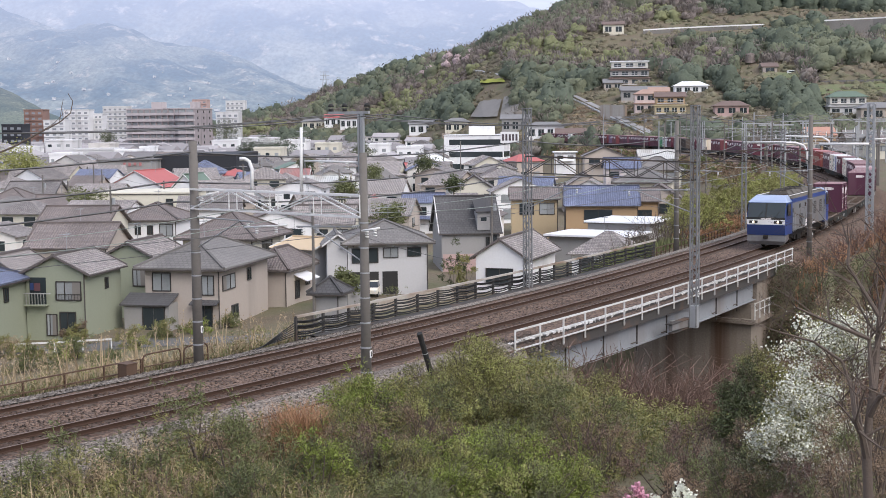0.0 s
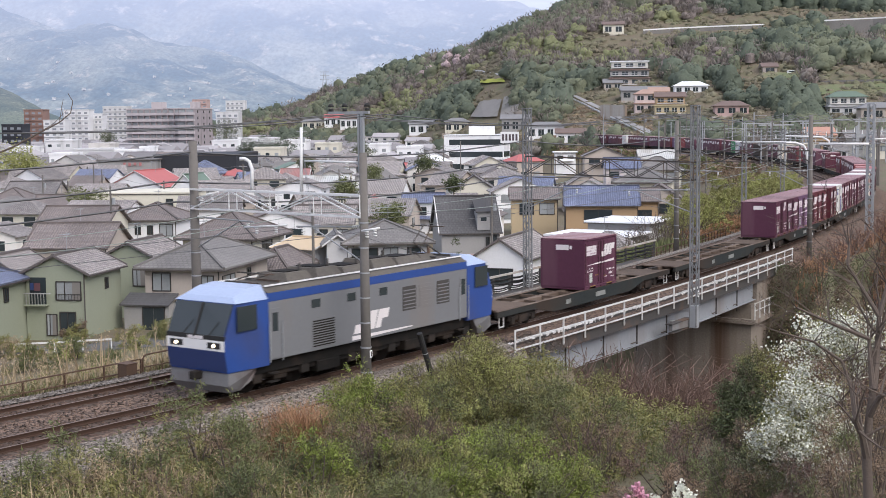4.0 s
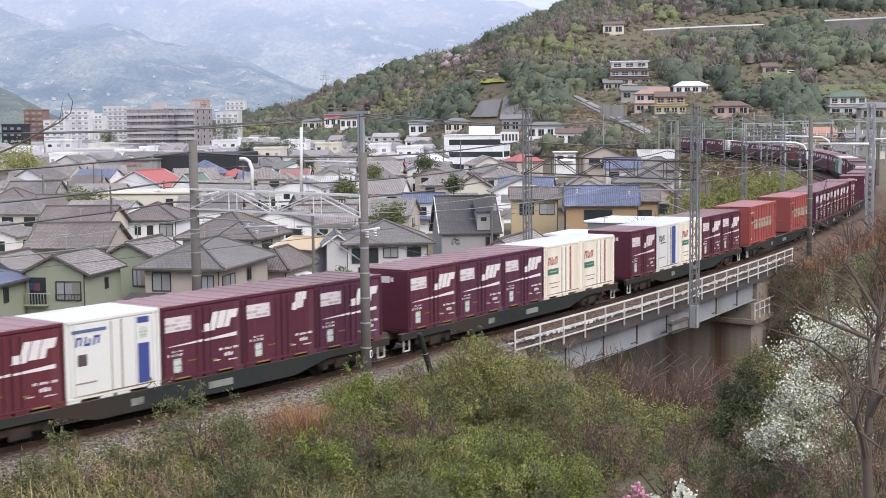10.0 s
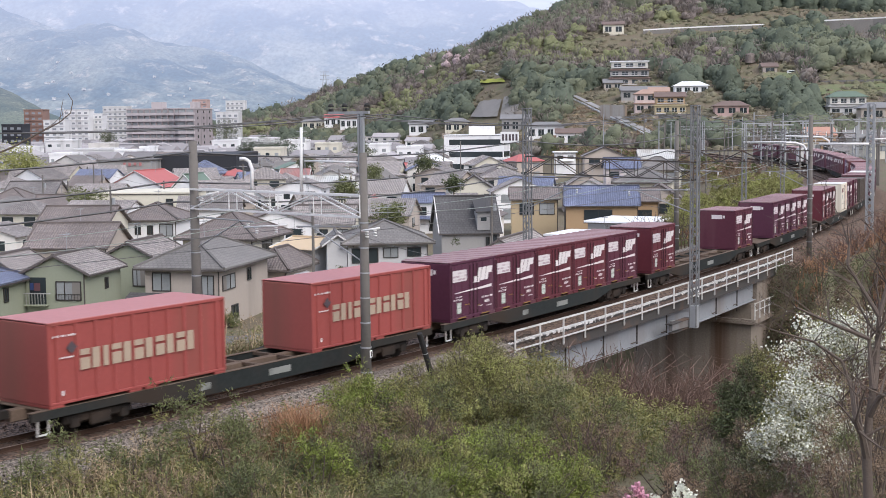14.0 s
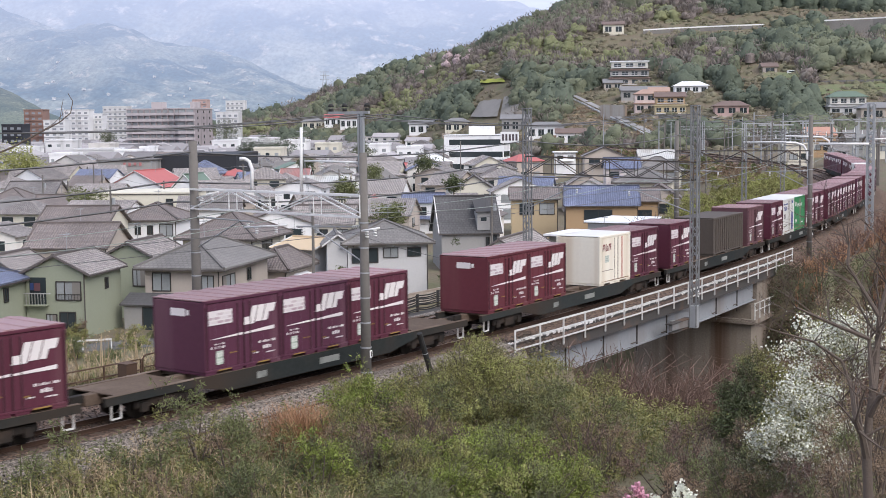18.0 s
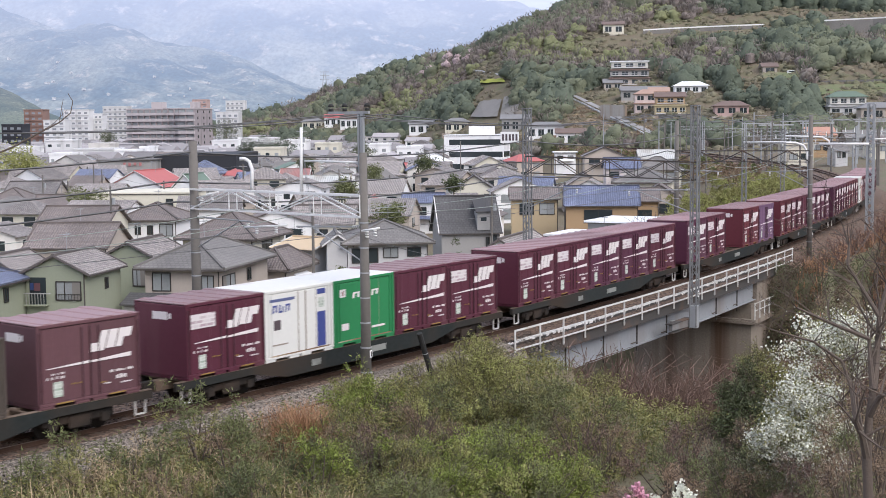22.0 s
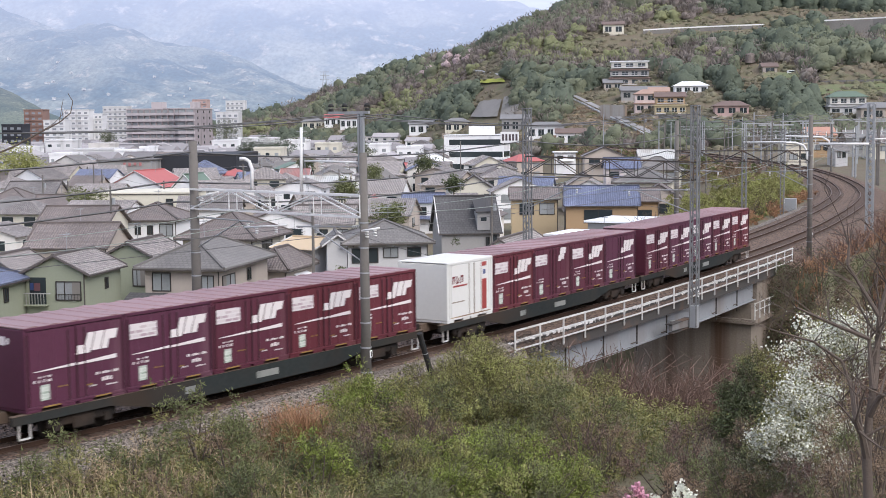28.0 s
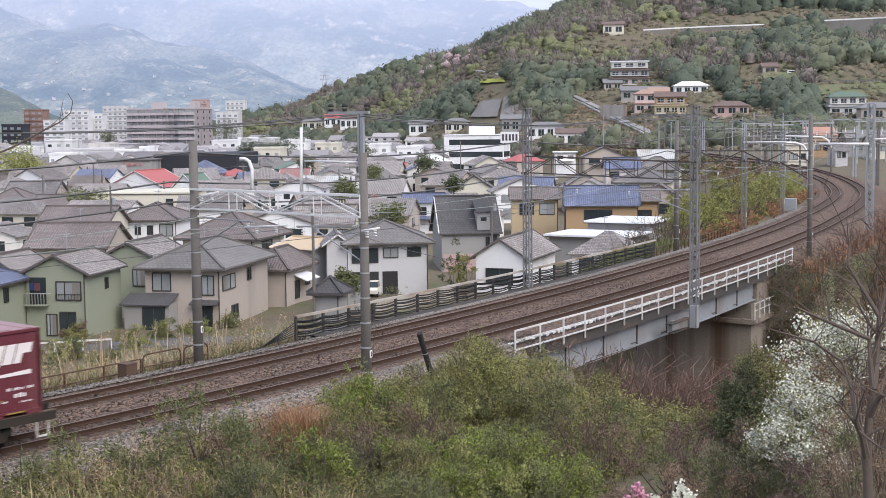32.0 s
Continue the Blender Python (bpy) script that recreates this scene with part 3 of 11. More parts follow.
def loose_stones():
    """Angular ballast stones on the shoulders and between the rails, near the camera."""
    rng = np.random.default_rng(2)
    for nm, mt, n, s0, s1, spans, lab in (("ballast_stones", M_BALLAST_GREY, 17000, -14, 24, ((-3.7, -1.5), (GAP + 1.4, GAP + 3.4)), "loose grey ballast stones"), ("stained_stones", M_BALLAST, 13000, -10, 60, ((-0.45, 0.45), (1.0, 2.7), (GAP - 0.45, GAP + 0.45)), "brown stained ballast stones")):
        s = s0 + (s1 - s0) * rng.uniform(0, 1, n) ** 1.3
        k = rng.integers(0, len(spans), n)
        a, b = np.array([q[0] for q in spans])[k], np.array([q[1] for q in spans])[k]
        lat = rng.uniform(a, b)
        t = np.interp(s, LINE_S, LINE_T)
        x, y = np.interp(s, LINE_S, LINE_X) - lat * np.sin(t), np.interp(s, LINE_S, LINE_Y) + lat * np.cos(t)
        z = np.interp(lat, [-4.4, -3.7, -2.1, -1.3, 1.3, GAP / 2, GAP - 1.3, GAP + 1.3, GAP + 2.2, GAP + 3.4], [-0.9, -0.74, -0.17, -0.155, -0.165, -0.19, -0.145, -0.13, -0.13, -0.68])
        c = np.stack([x, y, z], -1)
        r = rng.uniform(0.03, 0.065, (n, 1))
        d = rng.normal(size=(n, 5, 3))
        d /= np.linalg.norm(d, axis=2)[:, :, None]
        v = (c[:, None, :] + d * r[:, :, None] * np.array([1, 1, 0.75])).reshape(-1, 3)
        i = np.arange(n)[:, None] * 5
        f = np.concatenate([i + np.array([q]) for q in ((0, 1, 2), (0, 2, 3), (0, 3, 1), (4, 2, 1), (4, 3, 2), (4, 1, 3))])
        bulk(nm, v, f, mt, lab, "ballast")


loose_stones()


# ---- the bridge ----
def build_bridge():
    bridge = thing("railway_bridge", Matrix(), "pale grey steel plate-girder railway bridge on a concrete abutment", "bridge", kind="structure")
    deck = Shape()
    strip(deck, BRIDGE_A - 1, BRIDGE_B + 1, 1.0, [(-2.72, -0.98), (-2.72, -0.47), (-2.2, -0.47), (-2.2, -0.3), (GAP + 3.4, -0.3), (GAP + 3.4, -0.62), (-2.66, -0.62), (-2.66, -0.98), (-2.72, -0.98)][::-1])
    part("deck", deck, M_DARKSTEEL, bridge, "dark brown deck edge beam")
    walkway = Shape()
    strip(walkway, BRIDGE_A - 1, BRIDGE_B + 4, 1.0, [(-2.80, -0.465), (-2.80, -0.40), (-1.9, -0.40), (-1.9, -0.465)][::-1])
    part("walkway", walkway, M_BALLAST, bridge, "gravelly service walkway")
    for lat, lab in ((-2.3, "pale grey web of the girder"), (1.2, ""), (3.2, ""), (GAP + 2.0, "")):
        g = Shape()
        strip(g, BRIDGE_A - 1.5, BRIDGE_B - 4, 1.0, [(lat, -0.63), (lat, -2.1), (lat + 0.03, -2.1), (lat + 0.03, -0.63)])
        girder = part("girder", g, M_GIRDER, bridge, lab)
        fl = Shape()
        strip(fl, BRIDGE_A - 1.5, BRIDGE_B - 4, 1.0, [(lat - 0.2, -2.1), (lat - 0.2, -2.14), (lat + 0.2, -2.14), (lat + 0.2, -2.1), (lat - 0.2, -2.1)])
        part("flange", fl, M_GIRDER, girder)
        if lat < 0:
            for k in range(9):
                s = BRIDGE_A + 2 + k * 4.0
                st = Shape().box(-0.022, 0.022, -0.07, -0.004, -2.45, -0.5).box(-0.75, -0.022, -0.06, -0.015, -2.0, -1.955)
                ob = part("stiffener", st, M_DARKSTEEL, girder, "slim steel hanger with a side arm")
                ob.matrix_basis = line_pose(s, lat, 0)
    for k in range(18):
        s = BRIDGE_A + k * 2.15
        ob = part("bracket", Shape().box(-0.03, 0.03, -0.42, 0.0, -0.85, -0.62), M_DARKSTEEL, bridge)
        ob.matrix_basis = line_pose(s, -2.3, 0)
    # abutments
    for s, sgn in ((BRIDGE_B - 5.0, 1), (BRIDGE_A + 0.5, -1)):
        ab = part("abutment", Shape().box(0, 6 * sgn, -2.5, 5.3, -9.5, -2.32) if sgn > 0 else Shape().box(-4, 0, -2.5, 5.3, -9.5, -2.32), M_ABUT, bridge, "stained concrete abutment with rust streaks")
        ab.matrix_basis = line_pose(s, 0, 0)
        sh = Shape().box(1.2 * sgn, 6 * sgn, -2.5, 5.3, -2.32, -0.8) if sgn > 0 else Shape().box(-4, -1.2, -2.5, 5.3, -2.32, -0.8)
        bw = part("back_wall", sh, M_ABUT, bridge, "concrete back wall")
        bw.matrix_basis = line_pose(s, 0, 0)
    ledge = part("ledge", Shape().box(-0.35, 6, -2.9, 5.3, -3.55, -3.25, 0.02), M_ABUT, bridge, "projecting concrete ledge")
    ledge.matrix_basis = line_pose(BRIDGE_B - 5.0, 0, 0)
    for k in range(6):
        pk = part("inspection_rail_post", Shape().box(-0.03, 0.03, -0.03, 0.03, -3.25, -2.2), M_WHITE_RAIL, bridge)
        pk.matrix_basis = line_pose(BRIDGE_B - 5.2 + k * 1.1, -2.8, 0)
    pk = part("inspection_rail", Shape().beam((-0.3, -2.8, -2.25), (5.6, -2.8, -2.25), 0.05).beam((-0.3, -2.8, -2.7), (5.6, -2.8, -2.7), 0.04), M_WHITE_RAIL, bridge)
    pk.matrix_basis = line_pose(BRIDGE_B - 5.0, 0, 0)
    return bridge


build_bridge()


def build_railing():
    """White railing along the service walkway: posts and three rails."""
    rail = thing("bridge_railing", Matrix(), "white painted steel railing with three rails along the bridge", "railing")
    post = Shape().box(-0.035, 0.035, -0.035, 0.035, -0.75, 0.46, 0.008).mesh("post", M_WHITE_RAIL)
    s = BRIDGE_A + 0.6
    while s < BRIDGE_B + 4.5:
        ob = part("post", post, None, rail)
        ob.matrix_basis = line_pose(s, -2.82, 0)
        s += 2.15
    for z, w in ((0.45, 0.07), (0.03, 0.05), (-0.38, 0.06)):
        sh = strip(Shape(), BRIDGE_A + 0.6, BRIDGE_B + 4.2, 1.0, [(-2.82 - w / 2, z - w / 2), (-2.82 - w / 2, z + w / 2), (-2.82 + w / 2, z + w / 2), (-2.82 + w / 2, z - w / 2), (-2.82 - w / 2, z - w / 2)])
        part("rail_bar", sh, M_WHITE_RAIL, rail)


build_railing()


def cable_duct():
    """A row of pale broken duct covers along the service walkway."""
    rnd = random.Random(8)
    sh = Shape()
    s = BRIDGE_A + 1.0
    while s < BRIDGE_B + 3.5:
        a = rnd.uniform(0.16, 0.34)
        p, q = on_line(s, -2.1 + rnd.uniform(-0.07, 0.07), -0.3), on_line(s + a, -2.1 + rnd.uniform(-0.07, 0.07), -0.27)
        sh.beam(p, q, rnd.uniform(0.12, 0.2), rnd.uniform(0.07, 0.15))
        s += a + rnd.choice((0.05, 0.08, 0.12, 0.25))
    thing("cable_duct", Matrix(), "row of pale broken duct covers on the bridge walkway", "cable duct", kind="stuff", shape=sh, material=M_DUCT)


cable_duct()


def build_cable_fence():
    """The far side's dark fence, hung with signal cables, under a pale top pipe."""
    fence = thing("cable_fence", Matrix(), "dark steel fence carrying sagging black cables under a pale top pipe", "fence")
    lat = 7.25
    post = Shape().box(-0.06, 0.06, -0.06, 0.06, -0.75, 0.62, 0.01).mesh("post", M_DARKSTEEL)
    s0, s1 = 18.2, 62.0
    n = 22
    for k in range(n + 1):
        ob = part("post", post, None, fence)
        ob.matrix_basis = line_pose(s0 + (s1 - s0) * k / n, lat, 0)
    w = 0.08
    part("top_pipe", strip(Shape(), s0, s1, 1.0, [(lat - w, 0.58), (lat - w, 0.68), (lat + w, 0.68), (lat + w, 0.58), (lat - w, 0.58)]), M_CONC, fence, "pale grey top pipe")
    rnd = random.Random(4)
    for c in range(11):
        z = 0.47 - c * 0.095
        row = []
        ph = rnd.random() * 6
        for k in range(int((s1 - s0) / 0.5) + 1):
            s = s0 + k * 0.5
            u = (s - s0) / ((s1 - s0) / n)
            p = on_line(s, lat - 0.08 + 0.05 * math.sin(c * 2.2), z - 0.07 * math.sin(math.pi * (u % 1)) - 0.05 * math.sin(s * 0.31 + ph))
            row.append(p)
        part("cable", Shape().sweep(row, 0.033), M_BLACK, fence)
    tail = Shape()
    for c in range(6):
        tail.tube(on_line(s0, lat, 0.4 - 0.12 * c), on_line(s0 - 3.4, lat - 0.2 + 0.05 * c, -0.66 + 0.03 * c), 0.022, n=4)
    part("cable_tail", tail, M_BLACK, fence)


build_cable_fence()


def build_low_fence(name, s0, s1, lat, zb, h, step, label, mats=M_DARKSTEEL):
    f = thing(name, Matrix(), label, "fence")
    post = Shape().box(-0.03, 0.03, -0.03, 0.03, 0, h).mesh("post", mats)
    n = max(2, int((s1 - s0) / step))
    for k in range(n + 1):
        ob = part("post", post, None, f)
        ob.matrix_basis = line_pose(s0 + (s1 - s0) * k / n, lat, zb)
    for z in (h, h * 0.5):
        part("rail_bar", strip(Shape(), s0, s1, (s1 - s0) / n / 2, [(lat - 0.025, zb + z - 0.025), (lat - 0.025, zb + z + 0.025), (lat + 0.025, zb + z + 0.025), (lat + 0.025, zb + z - 0.025), (lat - 0.025, zb + z - 0.025)]), mats, f)
    return f


M_RUSTPIPE = mat("rusty_pipe", (0.10, 0.06, 0.04), 0.85, vary=0.3, scale=4)
build_low_fence("pipe_fence", -14, 9.1, 7.7, -0.85, 0.85, 1.9, "rusty low pipe fence along the embankment", M_RUSTPIPE)


def hoop_rail(spans, lat, zb, h):
    """Bent-pipe hoops with a middle bar each."""
    f = thing("hoop_railing", Matrix(), "rusty bent-pipe hoop railing beside the catenary mast", "railing")
    for a, b in spans:
        way = [(a, 0), (a, h - 0.2), (a + 0.06, h - 0.06), (a + 0.2, h), (b - 0.2, h), (b - 0.06, h - 0.06), (b, h - 0.2), (b, 0)]
        sh = Shape()
        for (s0, z0), (s1, z1) in zip(way[:-1], way[1:]):
            sh.tube(on_line(s0, lat, zb + z0), on_line(s1, lat, zb + z1), 0.035, n=8)
        hoop = part("hoop", sh, M_RUSTPIPE, f)
        part("middle_bar", Shape().tube(on_line(a, lat, zb + h * 0.5), on_line(b, lat, zb + h * 0.5), 0.025, n=6), M_RUSTPIPE, hoop)
        part("upright", Shape().tube(on_line((a + b) / 2, lat, zb), on_line((a + b) / 2, lat, zb + h * 0.5), 0.025, n=6), M_RUSTPIPE, hoop)


hoop_rail(((9.2, 11.3), (11.5, 12.9)), 7.7, -0.85, 1.0)
build_low_fence("pipe_fence", 62.6, 92, 7.6, -0.85, 0.8, 1.0, "rusty mesh fence along the embankment", M_RUSTPIPE)
build_low_fence("pipe_fence", 0.5, 16, -3.5, -0.75, 0.6, 2.6, "low rusty pipe guard beside the track", M_RUSTPIPE)

box_ = thing("signal_box", line_pose(7.68, 6.9, -0.8), "rust-brown steel relay box beside the track", "relay box")
part("body", Shape().box(-0.27, 0.27, -0.26, 0.26, -0.1, 0.9, 0.02), M_RUSTPIPE, box_)
part("lid", Shape().box(-0.29, 0.29, -0.28, 0.28, 0.903, 0.94, 0.01), M_RUSTPIPE, box_)
post_ = thing("leaning_post", line_pose(14.3, -3.0, -0.7) @ pose(0, 0, 0, 0, -24, 0), "black leaning marker post with a thin grey band", "marker post")
part("shaft", Shape().tube((0, 0, -0.5), (0, 0, 2.25), 0.11, n=10), M_BLACK, post_)
part("band", Shape().tube((0, 0, 1.34), (0, 0, 1.37), 0.116, n=10), M_GALV, post_)
cab_ = thing("trackside_cabinet", line_pose(113.5, 6.3, -0.7), "pale grey trackside equipment cabinet", "cabinet")
part("body", Shape().box(-0.5, 0.5, -0.6, 0.6, 0.35, 1.7, 0.03), M_GALV, cab_)
part("foot", Shape().box(-0.35, 0.35, -0.45, 0.45, -0.2, 0.35), M_CONC, cab_)


# ---- masts, portals and wires ----
def concrete_mast(s, lat, zb, h, r0=0.2, r1=0.14, label="tapered concrete catenary mast with steel bands"):
    mast = thing("catenary_mast", line_pose(s, lat, zb), label, "catenary mast", "catenary masts")
    part("shaft", Shape().tube((0, 0, -0.4), (0, 0, h), r0, r1, 16), M_POLE, mast, smooth=True)
    for k in range(7):
        z = h * (0.12 + 0.1 * k)
        part("band", Shape().tube((0, 0, z), (0, 0, z + 0.05), r0 + (r1 - r0) * z / h + 0.012, n=16), M_GALV, mast)
    plate = part("number_plate", Shape().box(-0.07, 0.07, -r0 - 0.04, -r0 - 0.015, 1.65, 1.92, 0.01), M_PLATE, mast, "small white plate")
    part("plate_bar", Shape().box(-0.02, 0.02, -r0 - 0.046, -r0 - 0.042, 1.69, 1.88), M_BLACK, plate)
    return mast


M_MASTGREY = mat("weathered_galvanised_steel", (0.22, 0.225, 0.23), 0.7, 0.1, vary=0.35, scale=2, dirt=(0.14, 0.105, 0.08), dirt_amount=0.35, streak=(1, 1, 0.3))


def lattice_mast(s, lat, zb, h, w=0.36, mats=M_MASTGREY, leg=0.032):
    mast = thing("catenary_mast", line_pose(s, lat, zb), "galvanised steel lattice catenary mast", "catenary mast", "catenary masts")
    for a in (-1, 1):
        for b in (-1, 1):
            part("leg", Shape().box(a * w / 2 - leg, a * w / 2 + leg, b * w / 2 - leg, b * w / 2 + leg, 0, h), mats, mast)
    n = int(h / 0.5)
    for side in range(4):
        sh = Shape()
        for k in range(n):
            z0, z1 = h * k / n, h * (k + 1) / n
            e = 1 if k % 2 else -1
            p, q = (-w / 2 * e, -w / 2), (w / 2 * e, -w / 2)
            r = Matrix.Rotation(side * math.pi / 2, 4, "Z")
            sh.beam(r @ Vector((*p, z0)), r @ Vector((*q, z1)), leg * 1.1)
        tagged(part("lacing", sh, mats, mast), kind="stuff")
    part("cap", Shape().box(-w / 2 - 0.05, w / 2 + 0.05, -w / 2 - 0.05, w / 2 + 0.05, h, h + 0.06), mats, mast)
    plate = part("number_plate", Shape().box(-0.09, 0.09, -w / 2 - 0.06, -w / 2 - 0.04, 1.6, 1.95), M_PLATE, mast, "small white plate")
    part("plate_bar", Shape().box(-0.03, 0.03, -w / 2 - 0.066, -w / 2 - 0.062, 1.66, 1.88), M_BLACK, plate)
    return mast


def portal(a, b, z, depth, mats, n=7, knees=True, k_=1.0):
    """A lattice beam across both tracks between two masts."""
    a, b = Vector(a), Vector(b)
    a.z, b.z = z[0], z[1]
    ob = thing("portal_beam", Matrix(), "steel lattice portal beam spanning both tracks", "portal beam", "portal beams")
    dz = Vector((0, 0, -depth))
    for off in (-0.2, 0.2):
        side = (b - a).cross(Vector((0, 0, 1))).normalized() * off
        part("chord", Shape().beam(a + side, b + side, 0.075 * k_), mats, ob, "top chord")
        part("chord", Shape().beam(a + side + dz, b + side + dz, 0.05 * k_), mats, ob, "lower chord")
        sh = Shape()
        for k in range(n):
            p, q = a.lerp(b, k / n) + side, a.lerp(b, (k + 1) / n) + side
            sh.beam(p if k % 2 else p + dz, q + dz if k % 2 else q, 0.045 * k_)
            sh.beam(p, p + dz, 0.04)
        tagged(part("lacing", sh, mats, ob), kind="stuff")
    if knees:
        for p, q in ((a, b), (b, a)):
            part("knee_brace", Shape().beam(p + Vector((0, 0, -depth - 1.3)), p.lerp(q, 0.22) + dz, 0.08), mats, ob)
    return ob


def insulator(ob, p, d, n=4):
    p, d = Vector(p), Vector(d).normalized()
    sh = Shape()
    for k in range(n):
        sh.tube(p + d * (0.09 * k), p + d * (0.09 * k + 0.05), 0.075, 0.05, 8)
    part("insulator", sh, M_INSUL, ob, "white porcelain insulator", True)


def cantilever(s, lat, zmast, centre, mats=M_GALV):
    """The bracket that holds the contact wire over one track."""
    ob = thing("catenary_bracket", Matrix(), "slender galvanised bracket arm with white insulators", "catenary bracket", "catenary brackets")
    d = 1 if centre > lat else -1
    a, b = on_line(s, lat + 0.2 * d, zmast), on_line(s, centre + 0.3 * d, zmast - 0.1)
    part("arm", Shape().tube(a, b, 0.035, n=6), mats, ob)
    part("stay", Shape().tube(on_line(s, lat + 0.2 * d, zmast - 1.2), on_line(s, centre - 0.5 * d, zmast - 0.12), 0.03, n=6), mats, ob)
    insulator(ob, a, b - a)
    insulator(ob, on_line(s, centre, zmast - 0.15), (0, 0, -1), 3)
    return ob


M_PALEGALV = mat("pale_galvanised_steel", (0.72, 0.72, 0.72), 0.5, 0.0, vary=0.2, scale=3)
m_a, m_b = concrete_mast(10.3, -2.9, -0.75, 9.0), concrete_mast(11.25, 6.6, -0.75, 9.4, 0.21, 0.17)
cross = thing("pole_crossarm", line_pose(10.3, -2.9, 0), "steel crossarm with three dark insulators on the mast's top", "crossarm")
part("upright", Shape().box(-0.06, 0.06, -0.05, 0.07, 7.4, 9.65), M_GALV, cross)
part("upright", Shape().box(-0.04, 0.04, 0.14, 0.21, 7.6, 9.65), M_GALV, cross)
part("arm", Shape().box(-0.05, 0.05, -0.3, 1.55, 9.62, 9.71), M_GALV, cross)
for yy in (-0.22, 0.8, 1.45):
    part("insulator", Shape().tube((0, yy, 9.72), (0, yy, 9.82), 0.09, 0.09, 10).tube((0, yy, 9.87), (0, yy, 10.0), 0.13, 0.05, 10), M_BLACK, cross, "dark post insulator", True)
portal(on_line(10.3, -2.9), on_line(11.25, 6.6), (6.72, 6.72), 0.78, M_PALEGALV, 4, False, 0.95)
m_c, m_d = lattice_mast(38.35, -3.75, -1.7, 11.7), lattice_mast(39.55, 6.8, -0.8, 10.8)
portal(on_line(38.35, -3.75), on_line(39.55, 6.8), (7.05, 7.3), 0.95, M_DARKSTEEL, 6, False, 0.8)
foot = thing("mast_bracket", line_pose(38.35, -3.75, 0), "grey steel bracket carrying the lattice mast off the girder", "bracket")
part("plinth", Shape().box(-0.21, 0.21, -0.21, 0.21, -1.75, -0.55, 0.02), M_GALV, foot, "grey steel box base")
part("outrigger", Shape().box(-0.15, 0.15, 0.2, 1.4, -1.7, -1.45, 0.02), M_GALV, foot)
beam_ = part("outrigger", Shape().hexa([(-2.5, 0.25, -1.6), (0.2, 0.25, -1.72), (0.2, 0.45, -1.72), (-2.5, 0.45, -1.6)], [(-2.5, 0.25, -1.3), (0.2, 0.25, -1.3), (0.2, 0.45, -1.3), (-2.5, 0.45, -1.3)]), M_MASTGREY, foot, "dark grey tapered beam")
part("flange", Shape().box(-2.6, 0.21, 0.21, 0.6, -1.297, -1.25), M_DARKSTEEL, beam_)
part("flange", Shape().box(-2.5, 0.21, 0.22, 0.5, -1.77, -1.725), M_DARKSTEEL, beam_)
concrete_mast(66.25, -2.9, -0.75, 10.3)
concrete_mast(65.8, 6.8, -0.75, 10.0)
portal(on_line(66.25, -2.9), on_line(65.8, 6.8), (7.0, 7.0), 0.8, M_DARKSTEEL, 6)
lattice_mast(82.65, -4.5, -0.5, 10.9, 0.48, M_GALV, 0.075)
lattice_mast(88.5, 7.0, -1.0, 8.7, 0.36)
lattice_mast(112.0, 7.0, -1.0, 9.3, 0.36)
concrete_mast(118.0, -4.0, -0.75, 9.5)
for s_, l_, z_, c_ in ((11.25, 6.6, 5.6, GAP), (10.3, -2.9, 5.6, 0.0), (38.35, -3.75, 5.6, 0.0), (39.55, 6.8, 5.6, GAP), (65.8, 6.8, 5.6, GAP), (66.25, -2.9, 5.6, 0.0), (88.5, 7.0, 7.3, GAP), (112, 7.0, 7.3, GAP), (82.65, -4.5, 7.2, 0.0)):
    cantilever(s_, l_, z_, c_)


def wire(pts, r=0.012, mats=M_WIRE, sag=0.3, label="thin overhead wire", n=8):
    """A wire hung from point to point."""
    row = [Vector(pts[0])]
    for a, b in zip(pts[:-1], pts[1:]):
        a, b = Vector(a), Vector(b)
        row += [a.lerp(b, k / n) - Vector((0, 0, sag * 4 * (k / n) * (1 - k / n))) for k in range(1, n + 1)]
    sh = Shape().sweep(row, r)
    return thing("overhead_wire", Matrix(), label, "wire", "overhead wires", shape=sh, material=mats)


STOPS = [-80, -42, -16, 11, 39, 66, 88, 112, 140, 175, 215, 260, 310]
for c_ in (0.0, GAP):
    wire([on_line(s, c_, 5.05) for s in STOPS], 0.011, M_WIRE, 0.02, "contact wire over the track")
    wire([on_line(s, c_, 6.0) for s in STOPS], 0.013, M_WIRE_PALE, 0.55, "sagging messenger wire over the track")
for lat_, z_ in ((-3.3, 9.6), (-1.6, 9.6), (-0.9, 9.6), (6.6, 8.2), (7.6, 7.0), (7.4, 6.2)):
    wire([on_line(s, lat_, z_) for s in STOPS[:9]], 0.034 if lat_ > 0 else 0.018, M_WIRE, 0.5, "feeder wire slung between the masts")
for k in range(24):
    s = 4 + k * 5.0
    for c_ in (0.0, GAP):
        u = [(s - a) / (b - a) for a, b in zip(STOPS[:-1], STOPS[1:]) if a <= s < b][0]
        top = 6.0 - 0.55 * 4 * u * (1 - u)
        if top - 5.05 > 0.12:
            thing("dropper_wire", Matrix(), "short vertical dropper wire", "wire", "droppers", shape=Shape().tube(on_line(s, c_, 5.03), on_line(s, c_, top), 0.006, n=4), material=M_WIRE)
# ---- the freight train ----
SPEED = 14.609


def run(s28, t):
    """Where a point of the train that passes s28 at 28 s stands on the line at t."""
    return s28 + SPEED * (28 - t) + 0.035 * max(0.0, 9 - t) ** 2


